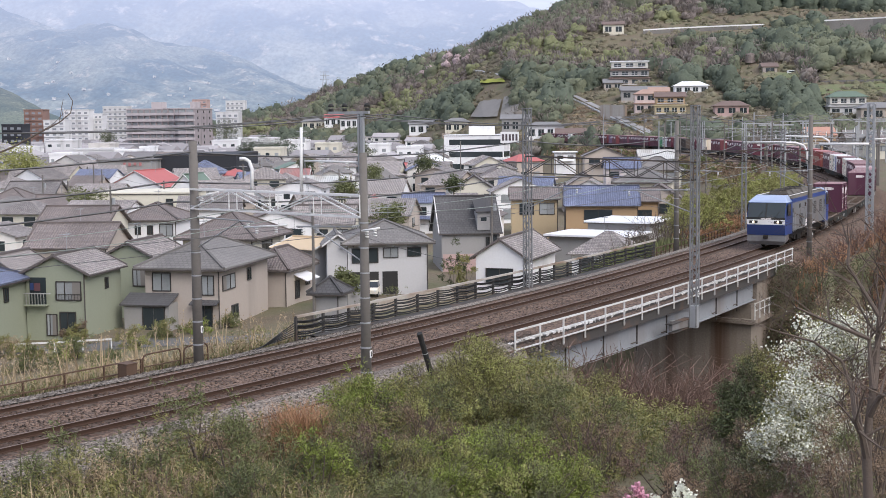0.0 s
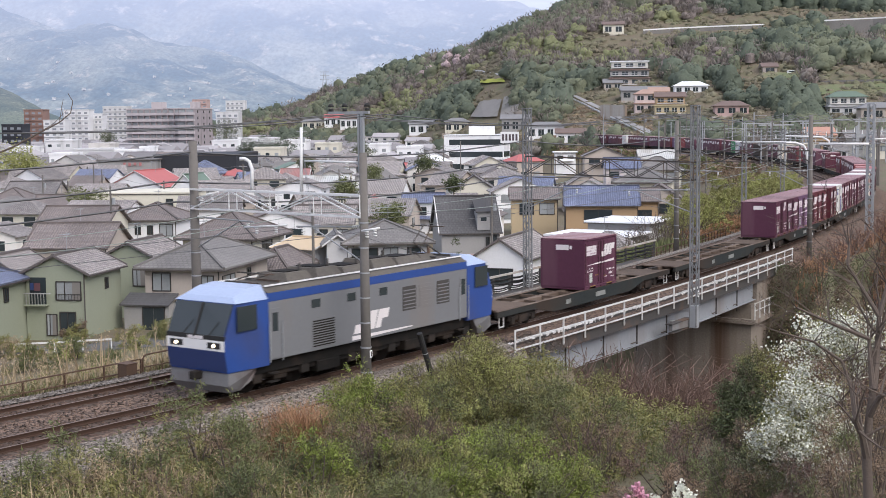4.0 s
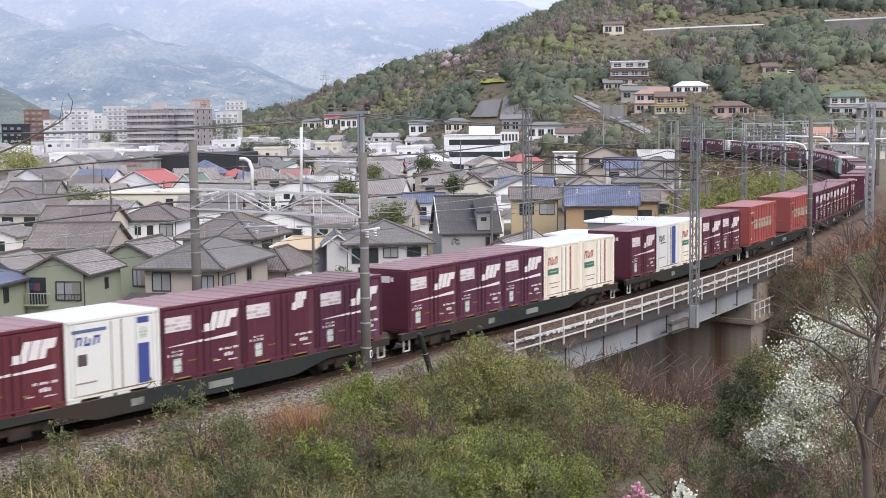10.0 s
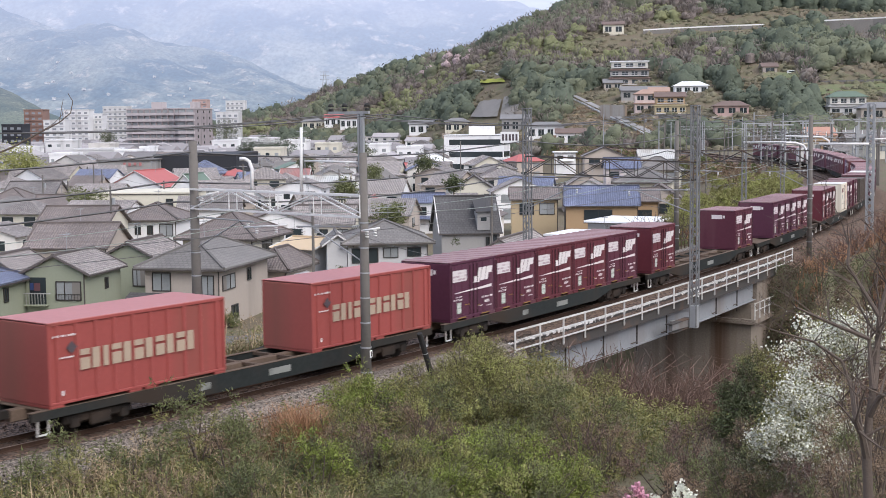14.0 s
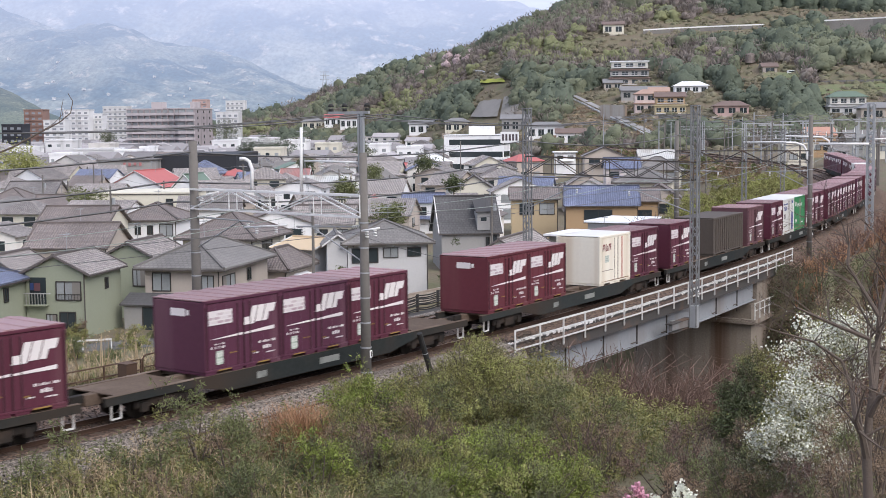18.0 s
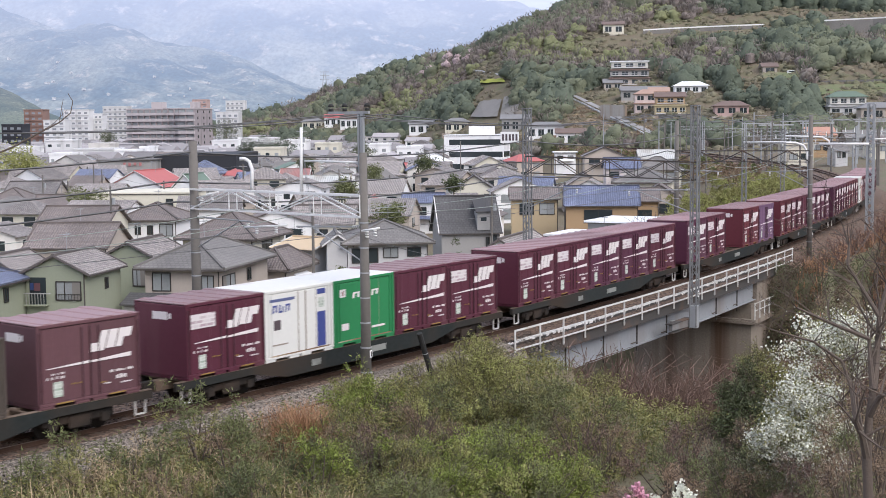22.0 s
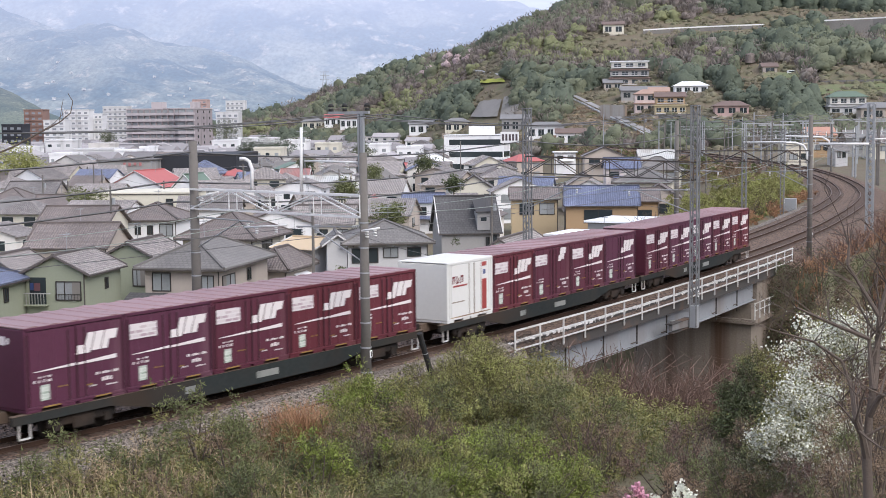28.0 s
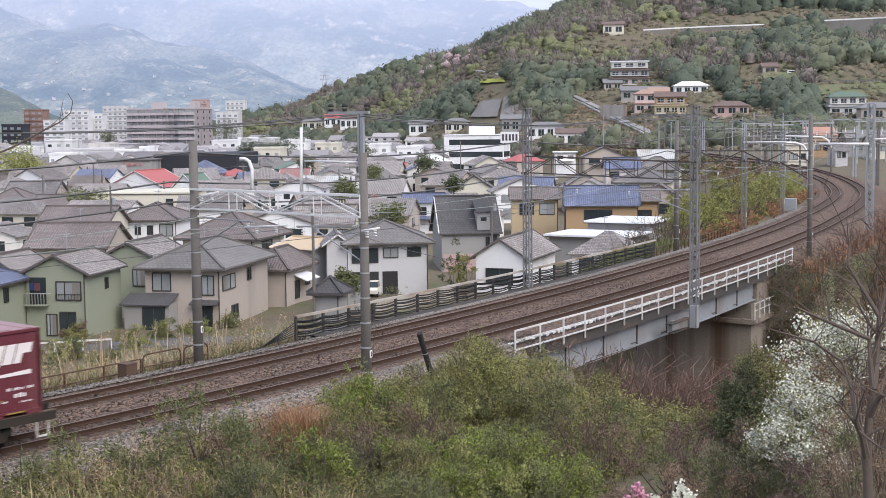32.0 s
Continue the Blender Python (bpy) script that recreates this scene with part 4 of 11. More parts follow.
def train_pose(s28, t, half=7.1):
    """The frame of a vehicle on two bogies: x forwards, y to the camera's side."""
    s = run(s28, t)
    a, b = on_line(s - half), on_line(s + half)
    d = (a - b).normalized()
    side = Vector((0, 0, 1)).cross(d).normalized()
    m = Matrix((d, side, d.cross(side))).transposed().to_4x4()
    m.translation = (a + b) / 2
    return m


MOVING = []        # (thing, centre at 28 s, place on its vehicle)
TRAIN_T = [k * 0.8 for k in range(41)]


def mark_shapes(w):
    """Plain slanted white blocks in the place of the carrier's emblem."""
    sh = Shape()
    sl = 0.2
    for x0, x1, z0, z1 in ((-0.06, 0.2, 0.0, 0.42), (0.2, 0.45, 0.0, 0.98), (0.49, 0.8, 0.08, 0.98), (0.84, 1.06, 0.08, 0.98), (1.06, 1.3, 0.52, 0.98)):
        lo_, hi_ = [(w * (x0 + z0 * sl), z0 * 0.62), (w * (x1 + z0 * sl), z0 * 0.62)], [(w * (x0 + z1 * sl), z1 * 0.62), (w * (x1 + z1 * sl), z1 * 0.62)]
        sh.hexa([(lo_[0][0], 0, lo_[0][1]), (lo_[1][0], 0, lo_[1][1]), (lo_[1][0], 0.006, lo_[1][1]), (lo_[0][0], 0.006, lo_[0][1])],
                [(hi_[0][0], 0, hi_[0][1]), (hi_[1][0], 0, hi_[1][1]), (hi_[1][0], 0.006, hi_[1][1]), (hi_[0][0], 0.006, hi_[0][1])])
    return sh


def flat_panel(x0, x1, z0, z1, t=0.006):
    return Shape().box(x0, x1, 0, t, z0, z1)


SHARED = {}


def shared(key, make, material, smooth=False):
    if key not in SHARED:
        SHARED[key] = make().mesh(key, material, smooth)
    return SHARED[key]


CL, CW, CH = 3.70, 2.45, 2.5


def add_sides(ob, L, H, body, name, ribs=None):
    hw = CW / 2
    part("body", shared(name + "_body", lambda: Shape().box(-L / 2, L / 2, -hw + 0.05, hw - 0.05, 0.1, H - 0.05, 0.02), body), None, ob)
    def feet():
        sh = Shape().box(-L / 2 + 0.01, L / 2 - 0.01, -hw, hw, 0.085, 0.17, 0.015)
        for u in (-L / 2 + 0.28, -0.32, 0.32, L / 2 - 0.28):
            sh.box(u - 0.26, u + 0.26, -hw + 0.01, hw - 0.01, 0.0, 0.09, 0.015)
        return sh
    part("base_frame", shared(name + "_base", feet, body), None, ob)
    for x in (-L / 2 + 0.06, L / 2 - 0.06):
        for y in (-hw + 0.06, hw - 0.06):
            cp = part("corner_post", shared(name + "_post", lambda: Shape().box(-0.06, 0.06, -0.06, 0.06, 0.1, H, 0.015), body), None, ob)
            cp.location = (x, y, 0)
    for y in (-hw + 0.04, hw - 0.04):
        tr_ = part("top_rail", shared(name + "_toprail", lambda: Shape().box(-L / 2, L / 2, -0.04, 0.04, H - 0.1, H, 0.012), body), None, ob)
        tr_.location = (0, y, 0)


def ribbed_roof(L, n=5):
    """A roof skin pressed into low ribs across it, with its turned-down edges."""
    hw = CW / 2 - 0.01
    row = [(-L / 2 + 0.01, CH - 0.02), (-L / 2 + 0.01, CH + 0.012)]
    for k in range(n):
        x = -L / 2 + L * (k + 0.5) / n
        row += [(x - 0.16, CH + 0.012), (x - 0.12, CH + 0.04), (x + 0.12, CH + 0.04), (x + 0.16, CH + 0.012)]
    row += [(L / 2 - 0.01, CH + 0.012), (L / 2 - 0.01, CH - 0.02)]
    sh, k = Shape(), len(row)
    sh.v = [(x, -hw, z) for x, z in row] + [(x, hw, z) for x, z in row]
    sh.f = [tuple(range(k)), tuple(range(2 * k - 1, k - 1, -1))] + [(i, i + k, (i + 1) % k + k, (i + 1) % k) for i in range(k)]
    return sh


def stencil(rows, rnd):
    """Illegible painted characters: rows of short bars. Rows: x from, x to, z, height."""
    sh = Shape()
    for x0, x1, z, h in rows:
        x = x0
        while x < x1:
            w = h * rnd.uniform(0.45, 0.9)
            if rnd.random() < 0.82:
                sh.box(x, x + w, 0, 0.005, z, z + h * rnd.uniform(0.75, 1.0))
            x += w + h * 0.28
    return sh


def tapered_stripe():
    """The long white flash: a point at the front end, broad at the rear, with a step in the middle."""
    sh = Shape()
    for x0, x1, a0, b0, a1, b1 in ((1.55, 0.06, 1.18, 1.20, 1.19, 1.27), (0.0, -1.5, 1.19, 1.25, 1.2, 1.33)):
        sh.hexa([(x1, 0, a1), (x0, 0, a0), (x0, 0.006, a0), (x1, 0.006, a1)], [(x1, 0, b1), (x0, 0, b0), (x0, 0.006, b0), (x1, 0.006, b1)])
    return sh


def maroon_box(body, kind):
    """A twelve-foot domestic container. Kinds: panel, bare, vent."""
    ob = thing("freight_container", Matrix(), {"maroon": "maroon steel freight container with white markings on a wagon", "wine": "wine-red steel freight container with white markings on a wagon", "plum": "dull plum-coloured steel freight container with white markings on a wagon", "purple": "faded purple freight container with white markings, on a flat wagon",
               "brown": "dull brown-purple freight container with white markings, on a flat wagon"}[body], "container", "freight containers")
    mt = {"purple": M_PURPLE, "brown": M_BROWN, **MAROONS}[body]
    hw = CW / 2
    add_sides(ob, CL, CH, mt, "container_" + body)
    part("roof", shared("container_roof", lambda: ribbed_roof(CL), M_ROOFPINK), None, ob, "dusty sun-bleached roof")
    for side in (1, -1):
        rot = Matrix.Rotation(0 if side > 0 else math.pi, 4, "Z")
        for x0, x1 in ((-1.68, -0.02), (0.02, 1.68)):
            def make(x0=x0, x1=x1):
                ring = [(x0, hw - 0.05), (x0, hw - 0.02)]
                for k in range(3):
                    xx = x0 + (x1 - x0) * (k + 0.5) / 3
                    ring += [(xx - 0.09, hw - 0.02), (xx - 0.06, hw - 0.004), (xx + 0.06, hw - 0.004), (xx + 0.09, hw - 0.02)]
                ring += [(x1, hw - 0.02), (x1, hw - 0.05)]
                sh, k = Shape(), len(ring)
                sh.v = [(x, y, 0.18) for x, y in ring] + [(x, y, CH - 0.13) for x, y in ring]
                sh.f = [tuple(range(k)), tuple(range(2 * k - 1, k - 1, -1))] + [(i, i + k, (i + 1) % k + k, (i + 1) % k) for i in range(k)]
                return sh
            door = part("side_door", shared("door_%s_%s" % (body, "a" if x0 < 0 else "b"), make, mt), None, ob)
            door.matrix_basis = rot
        for key, x in () if side < 0 else (("hinge_bar", -1.78), ("hinge_bar", 1.78), ("lock_bar", 0.0), ("lock_bar", 0.3), ("lock_bar", -0.3)):
            lb = part(key, shared("c_" + key, lambda: Shape().tube((0, hw + 0.005, 0.2), (0, hw + 0.005, CH - 0.2), 0.024, n=6), M_LOCKBAR), None, ob)
            lb.matrix_basis = rot @ Matrix.Translation((x, 0, 0))
        # markings, on the carrier's side; x runs forwards, so the far end of the wagon is negative
        marks = []
        if kind == "panel":
            marks.append(("white_panel", lambda: flat_panel(0.1, 1.22, 1.66, 2.14), M_TEXTPANEL, (0.45, 0)))
        if kind == "wide":
            marks.append(("white_panel", lambda: flat_panel(0.1, 1.22, 1.66, 2.14), M_TEXTPANEL, (0.5, 0)))
        if kind != "vent":
            marks.append(("emblem", lambda: mark_shapes(-1.05), M_MARK, (-0.02, 1.5)))
            marks.append(("stripe", tapered_stripe, M_MARK, (0, 0)))
        else:
            marks.append(("white_panel", lambda: flat_panel(0.1, 1.22, 1.66, 2.14), M_TEXTPANEL, (0.5, 0)))
            marks.append(("small_emblem", lambda: mark_shapes(-0.5), M_MARK, (-0.55, 1.72)))
        marks.append(("label_card", lambda: flat_panel(1.02, 1.34, 0.32, 0.78), M_CARD, (0, 0)))
        marks.append(("stencil", lambda: stencil([(0.95, 1.6, 0.86, 0.09), (0.95, 1.35, 0.99, 0.06)], random.Random(3)), M_MARK, (0, 0)))
        marks.append(("stencil", lambda: stencil([(-1.55, -0.75, 0.78, 0.08), (-1.3, -0.95, 0.56, 0.13), (-1.5, -1.1, 0.4, 0.05), (-0.7, -0.45, 0.45, 0.05)], random.Random(5)), M_MARK, (0, 0.001)))
        marks.append(("stencil", lambda: stencil([(0.35, 0.7, 0.62, 0.05), (-0.55, -0.3, 0.5, 0.06)], random.Random(7)), M_YELLOW, (0, 0.002)))
        if side < 0:
            marks = [k for k in marks if k[0] in ("white_panel", "emblem")]
        for key, make, mm, (dx, dz) in marks:
            pm = part(key, shared("c_" + key + (str(dz) if key == "stencil" else ""), make, mm), None, ob, "white painted marking")
            pm.matrix_basis = rot @ Matrix.Translation((dx, hw + 0.003, dz))
            if key == "stencil":
                tagged(pm, "small worn painted stencils", kind="stuff")
        for x in (-0.95, 0.95) if side > 0 else ():
            fp = part("fork_pocket", shared("c_fork", lambda: Shape().box(-0.3, 0.3, 0, 0.008, 0.1, 0.145), M_YELLOW), None, ob, "yellow-edged fork pocket")
            fp.matrix_basis = rot @ Matrix.Translation((x, hw + 0.003, 0))
    for side in (1, -1):
        rot = Matrix.Rotation(0 if side > 0 else math.pi, 4, "Z")
        em = part("end_emblem", shared("c_endmark", lambda: Shape().box(0, 0.006, -0.45, 0.25, 0, 0.26).box(0, 0.006, 0.3, 0.42, 0.05, 0.22), M_MARK), None, ob, "small white painted marking")
        em.matrix_basis = rot @ Matrix.Translation((CL / 2 + 0.003, 0.1, 1.95))
    return ob


def plain_letters(x0, x1, z0, z1, n=3):
    """A company mark as plain slanted strokes."""
    sh, h, w = Shape(), z1 - z0, (x1 - x0) / n
    for k in range(n):
        a, b = x1 - w * (k + 0.12), x1 - w * (k + 0.82)
        for p, q, c, d in ((a, a + (b - a) * 0.3, z0, z1), (a + (b - a) * 0.3, b, z1 - h * 0.24, z1) if k != 1 else (a + (b - a) * 0.3, b, z0, z0 + h * 0.24), (b - (b - a) * 0.3, b, z0 + h * 0.1, z1 - h * 0.25)):
            p, q = max(p, q), min(p, q)
            e = 0.16
            sh.hexa([(p - c * e, 0, c), (q - c * e, 0, c), (q - c * e, 0.006, c), (p - c * e, 0.006, c)], [(p - d * e, 0, d), (q - d * e, 0, d), (q - d * e, 0.006, d), (p - d * e, 0.006, d)])
    for i, v in enumerate(sh.v):
        sh.v[i] = (v[0] + 0.16 * (z0 + z1) / 2, v[1], v[2])
    return sh


def pale_box(mt, label, accents, name):
    """A twelve-foot refrigerated or general container in a light livery."""
    ob = thing("freight_container", Matrix(), label, "container", "freight containers")
    hw = CW / 2
    add_sides(ob, CL, CH, mt, name)
    part("roof", shared(name + "_roof", lambda: Shape().box(-CL / 2 + 0.01, CL / 2 - 0.01, -hw + 0.01, hw - 0.01, CH - 0.02, CH + 0.02, 0.015), M_WHITEBOX), None, ob, "pale roof")
    for side in (1, -1):
        rot = Matrix.Rotation(0 if side > 0 else math.pi, 4, "Z")
        for x in (-1.6, 1.6):
            rb = part("rib", shared(name + "_rib", lambda: Shape().box(-0.05, 0.05, hw - 0.06, hw - 0.005, 0.15, CH - 0.1, 0.012), mt), None, ob)
            rb.matrix_basis = rot @ Matrix.Translation((x, 0, 0))
        skin = part("side_skin", shared(name + "_skin", lambda: Shape().box(-1.5, 1.5, hw - 0.06, hw - 0.003, 0.2, CH - 0.14, 0.006), mt), None, ob)
        skin.matrix_basis = rot
        for x, w in ((-0.85, 0.008), (-0.28, 0.022), (0.115, 0.015)) if side > 0 else ():
            sm = part("door_seal", shared("pale_seal%d" % (w * 1000), lambda: Shape().box(-w, w, 0, w * 1.2, 0.2, 2.36), M_SEAM), None, ob, "grey-brown door seal")
            sm.matrix_basis = rot @ Matrix.Translation((x, hw - 0.003, 0))
        re_ = part("rust_stain", shared("pale_rust", lambda: Shape().box(-1.6, 1.6, 0, 0.005, 0.17, 0.215), M_RUSTEDGE), None, ob, "rusty lower edge")
        re_.matrix_basis = rot @ Matrix.Translation((0, hw - 0.003, 0))
        for key, x0, x1, z0, z1, mm, lab in accents:
            pa = part(key, shared("%s_%s_%d_%d" % (name, key, x0 * 100, z0 * 100), lambda: plain_letters(x0, x1, z0, z1) if key.endswith("lettering") else flat_panel(x0, x1, z0, z1), mm), None, ob, lab)
            pa.matrix_basis = rot @ Matrix.Translation((0, hw + 0.003, 0))
    return ob


def long_box(L, mt, label, name, ribs, letters=0, H=2.55):
    """A longer ribbed container."""
    ob = thing("freight_container", Matrix(), label, "container", "freight containers")
    hw = CW / 2
    add_sides(ob, L, H, mt, name)
    part("roof", shared(name + "_roof", lambda: Shape().box(-L / 2 + 0.01, L / 2 - 0.01, -hw + 0.01, hw - 0.01, H - 0.02, H + 0.02, 0.015), M_ROOFRED if mt is M_RED else mt), None, ob, "dusty roof")
    for side in (1, -1):
        rot = Matrix.Rotation(0 if side > 0 else math.pi, 4, "Z")
        for k in range(ribs):
            rb = part("rib", shared(name + "_rib", lambda: Shape().box(-0.07, 0.07, hw - 0.06, hw + 0.0, 0.15, H - 0.1, 0.02), mt), None, ob)
            rb.matrix_basis = rot @ Matrix.Translation((-L / 2 + L * (k + 0.5) / ribs, 0, 0))
        if letters:
            x = 2.45
            for k, w in enumerate((0.74, 0.2, 0.74, 0.74, 0.74, 0.74)):
                def stroke(w=w):
                    if w < 0.3:
                        return Shape().box(-w, 0, 0, 0.006, 0, 0.62)
                    return Shape().box(-w, -w * 0.62, 0, 0.006, 0, 0.62).box(-w * 0.5, 0, 0, 0.006, 0.44, 0.62).box(-w * 0.5, 0, 0, 0.006, 0.0, 0.36)
                lt = part("letter_block", shared(name + "_letter%d" % (k == 1), stroke, M_FADED), None, ob, "cream painted block")
                lt.matrix_basis = rot @ Matrix.Translation((x, hw + 0.004, 1.02))
                x -= w + 0.14
            st = part("stencil", shared(name + "_stencil", lambda: stencil([(2.6, 3.4, 2.1, 0.07), (2.7, 3.2, 1.45, 0.06), (2.9, 3.1, 0.35, 0.18)], random.Random(4)), M_MARK), None, ob, "small pale stencils")
            st.matrix_basis = rot @ Matrix.Translation((0, hw + 0.004, 0))
            dm = part("diamond_mark", shared(name + "_diamond", lambda: Shape().hexa([(0, 0, -0.2), (0.2, 0, 0), (0.2, 0.006, 0), (0, 0.006, -0.2)], [(-0.2, 0, 0), (0, 0, 0.2), (0, 0.006, 0.2), (-0.2, 0.006, 0)]), M_LINEMARK), None, ob)
            dm.matrix_basis = rot @ Matrix.Translation((2.75, hw + 0.004, 1.75))
    return ob


M_FADED = mat("faded_cream_lettering_paint", (0.42, 0.33, 0.25), 0.7, vary=0.4, scale=3, dirt=(0.3, 0.12, 0.09), dirt_amount=0.45, streak=(1, 1, 0.3))
# A paler red than M_RED, for the long containers' roofs and the hall sign.
M_ROOFRED = mat("sun_bleached_red_roof", (0.42, 0.17, 0.17), 0.55, vary=0.2, scale=1.0)


def flat_wagon():
    """A container flat: fish-bellied side sills, cross-bearers, two bogies."""
    w = thing("flat_wagon", Matrix(), "grey-green bogie flat wagon for containers", "flat wagon", "flat wagons")
    for y in (-1.0, 1.0):
        def sill():
            sh = Shape()
            pr = [(-9.75, 0.98, 0.72), (-6.2, 0.98, 0.72), (-4.4, 0.98, 0.36), (4.4, 0.98, 0.36), (6.2, 0.98, 0.72), (9.75, 0.98, 0.72)]
            ring = [(x, b) for x, t, b in pr] + [(9.75, 0.98), (-9.75, 0.98)]
            k = len(ring)
            sh.v = [(x, -0.07, z) for x, z in ring] + [(x, 0.07, z) for x, z in ring]
            sh.f = [tuple(range(k)), tuple(range(2 * k - 1, k - 1, -1))] + [(i, i + k, (i + 1) % k + k, (i + 1) % k) for i in range(k)]
            return sh
        s = part("side_sill", shared("sill", sill, M_WAGON), None, w, "deep fish-bellied side sill")
        s.location = (0, y + (0.12 if y > 0 else -0.12), 0)
        fl = part("top_flange", shared("top_flange", lambda: Shape().box(-9.75, 9.75, -0.1, 0.1, 0.978, 0.995), M_WAGONDECK), None, w, "rust-edged top flange")
        fl.location = (0, y + (0.1 if y > 0 else -0.1), 0)
        for key, x0, x1, mm in (("number_bar", -1.3, -0.2, M_WORNMARK), ("label_plate", 2.6, 3.1, M_WORNMARK)):
            if y < 0:
                continue
            pb = part(key, shared("w_" + key, lambda: Shape().box(x0, x1, -0.004, 0.004, 0.55, 0.78), mm), None, w)
            pb.location = (0, (1.2 if y > 0 else -1.2), 0)
    part("centre_sill", shared("centre_sill", lambda: Shape().box(-9.7, 9.7, -0.16, 0.16, 0.6, 0.96, 0.02), M_WAGONDECK), None, w)
    for k in range(11):
        cb = part("cross_bearer", shared("bearer", lambda: Shape().box(-0.07, 0.07, -1.06, 1.06, 0.86, 0.97), M_WAGONDECK), None, w)
        cb.location = (-8.9 + k * 1.78, 0, 0)
    for sx in (-1, 1):
        dk = part("deck_plate", shared("deck_plate", lambda: Shape().box(-1.5, 1.5, -1.06, 1.06, 0.94, 0.975), M_WAGONDECK), None, w, "worn deck plate")
        dk.location = (sx * 7.7, 0, 0)
        st = part("end_step", shared("end_step", lambda: Shape().box(-0.22, -0.17, 1.1, 1.14, 0.25, 0.9).box(0.17, 0.22, 1.1, 1.14, 0.25, 0.9).box(-0.22, 0.22, 1.1, 1.14, 0.25, 0.3), M_WHITE_RAIL), None, w, "white stirrup step")
        st.location = (sx * 9.3, 0, 0)
        cp = part("coupler", shared("coupler", lambda: Shape().box(-0.25, 0.25, -0.12, 0.12, 0.72, 0.98, 0.02), M_BOGIE), None, w)
        cp.location = (sx * 9.95, 0, 0)
        bg = part("bogie", shared("bogie", lambda: Shape().box(-1.3, 1.3, -1.0, -0.8, 0.36, 0.68, 0.06).box(-1.3, 1.3, 0.8, 1.0, 0.36, 0.68, 0.06).box(-0.4, 0.4, 0.98, 1.08, 0.22, 0.62, 0.05).box(-0.4, 0.4, -1.08, -0.98, 0.22, 0.62, 0.05).box(-0.25, 0.25, -0.95, 0.95, 0.35, 0.75, 0.03)
                  .box(-0.95 - 0.16, -0.95 + 0.16, 0.9, 1.05, 0.26, 0.56, 0.02).box(0.95 - 0.16, 0.95 + 0.16, 0.9, 1.05, 0.26, 0.56, 0.02).box(-0.95 - 0.16, -0.95 + 0.16, -1.05, -0.9, 0.26, 0.56, 0.02).box(0.95 - 0.16, 0.95 + 0.16, -1.05, -0.9, 0.26, 0.56, 0.02), M_BOGIE), None, w)
        bg.location = (sx * 7.1, 0, 0)
        for ax in (-0.95, 0.95):
            ws = part("wheelset", shared("wheelset", lambda: wheelset(), M_BOGIE, True), None, bg, "steel wheelset")
            ws.location = (ax, 0, 0.405)
    return w





def wheelset():
    sh = Shape().tube((0, -0.75, 0), (0, 0.75, 0), 0.08, n=8)
    for y in (-0.6, 0.6):
        sh.tube((0, y - 0.06, 0), (0, y + 0.06, 0), 0.405, n=20)
    return sh


# the load, wagon by wagon from the tail; places 0 to 4 count from the front
m, w_, b_, v_, p_, br = "maroon/panel", "maroon/wide", "maroon/bare", "maroon/vent", "purple/panel", "brown/bare"
LOADS = [
    [(0, m), (1, m), (2, m), (3, m), (4, m)],
    [(0, "reefer"), (1, m), (2, v_), (3, w_), (4, b_)],
    [(0, b_), (1, m), (2, m), (3, m), (4, m)],
    [(0, m), (1, m), (2, b_), (3, m), (4, m)],
    [(0, m), (1, w_), (3, m), (4, "purple/bare")],
    [(0, m), (1, m), (2, m), (3, m), (4, m)],
    [(0, m), (1, "white_blue"), (2, "green"), (3, b_), (4, m)],
    [(0, m), (2.4, "dark"), (4, br)],
    [(0, m), (1, m), (3, "cream_stained"), (4, m)],
    [(1, m), (2, w_), (3, m)],
    [(0, m), (4, m)],
    [(0, m), (1, w_), (2, m), (3, w_), (4, m)],
    [(0.52, "red"), (3.63, "red")],
    [(0, m), (1, "white_swoosh"), (2, "cream"), (3, m), (4, m)],
    [(0, m), (1, w_), (2, m), (3, "cream"), (4, "cream")],
    [(0, m), (1, "white_blue"), (2, m), (3, v_), (4, m)],
    [(0, v_), (1, m), (2, p_), (3, b_), (4, m)],
    [],
    [(2.2, m)],
]
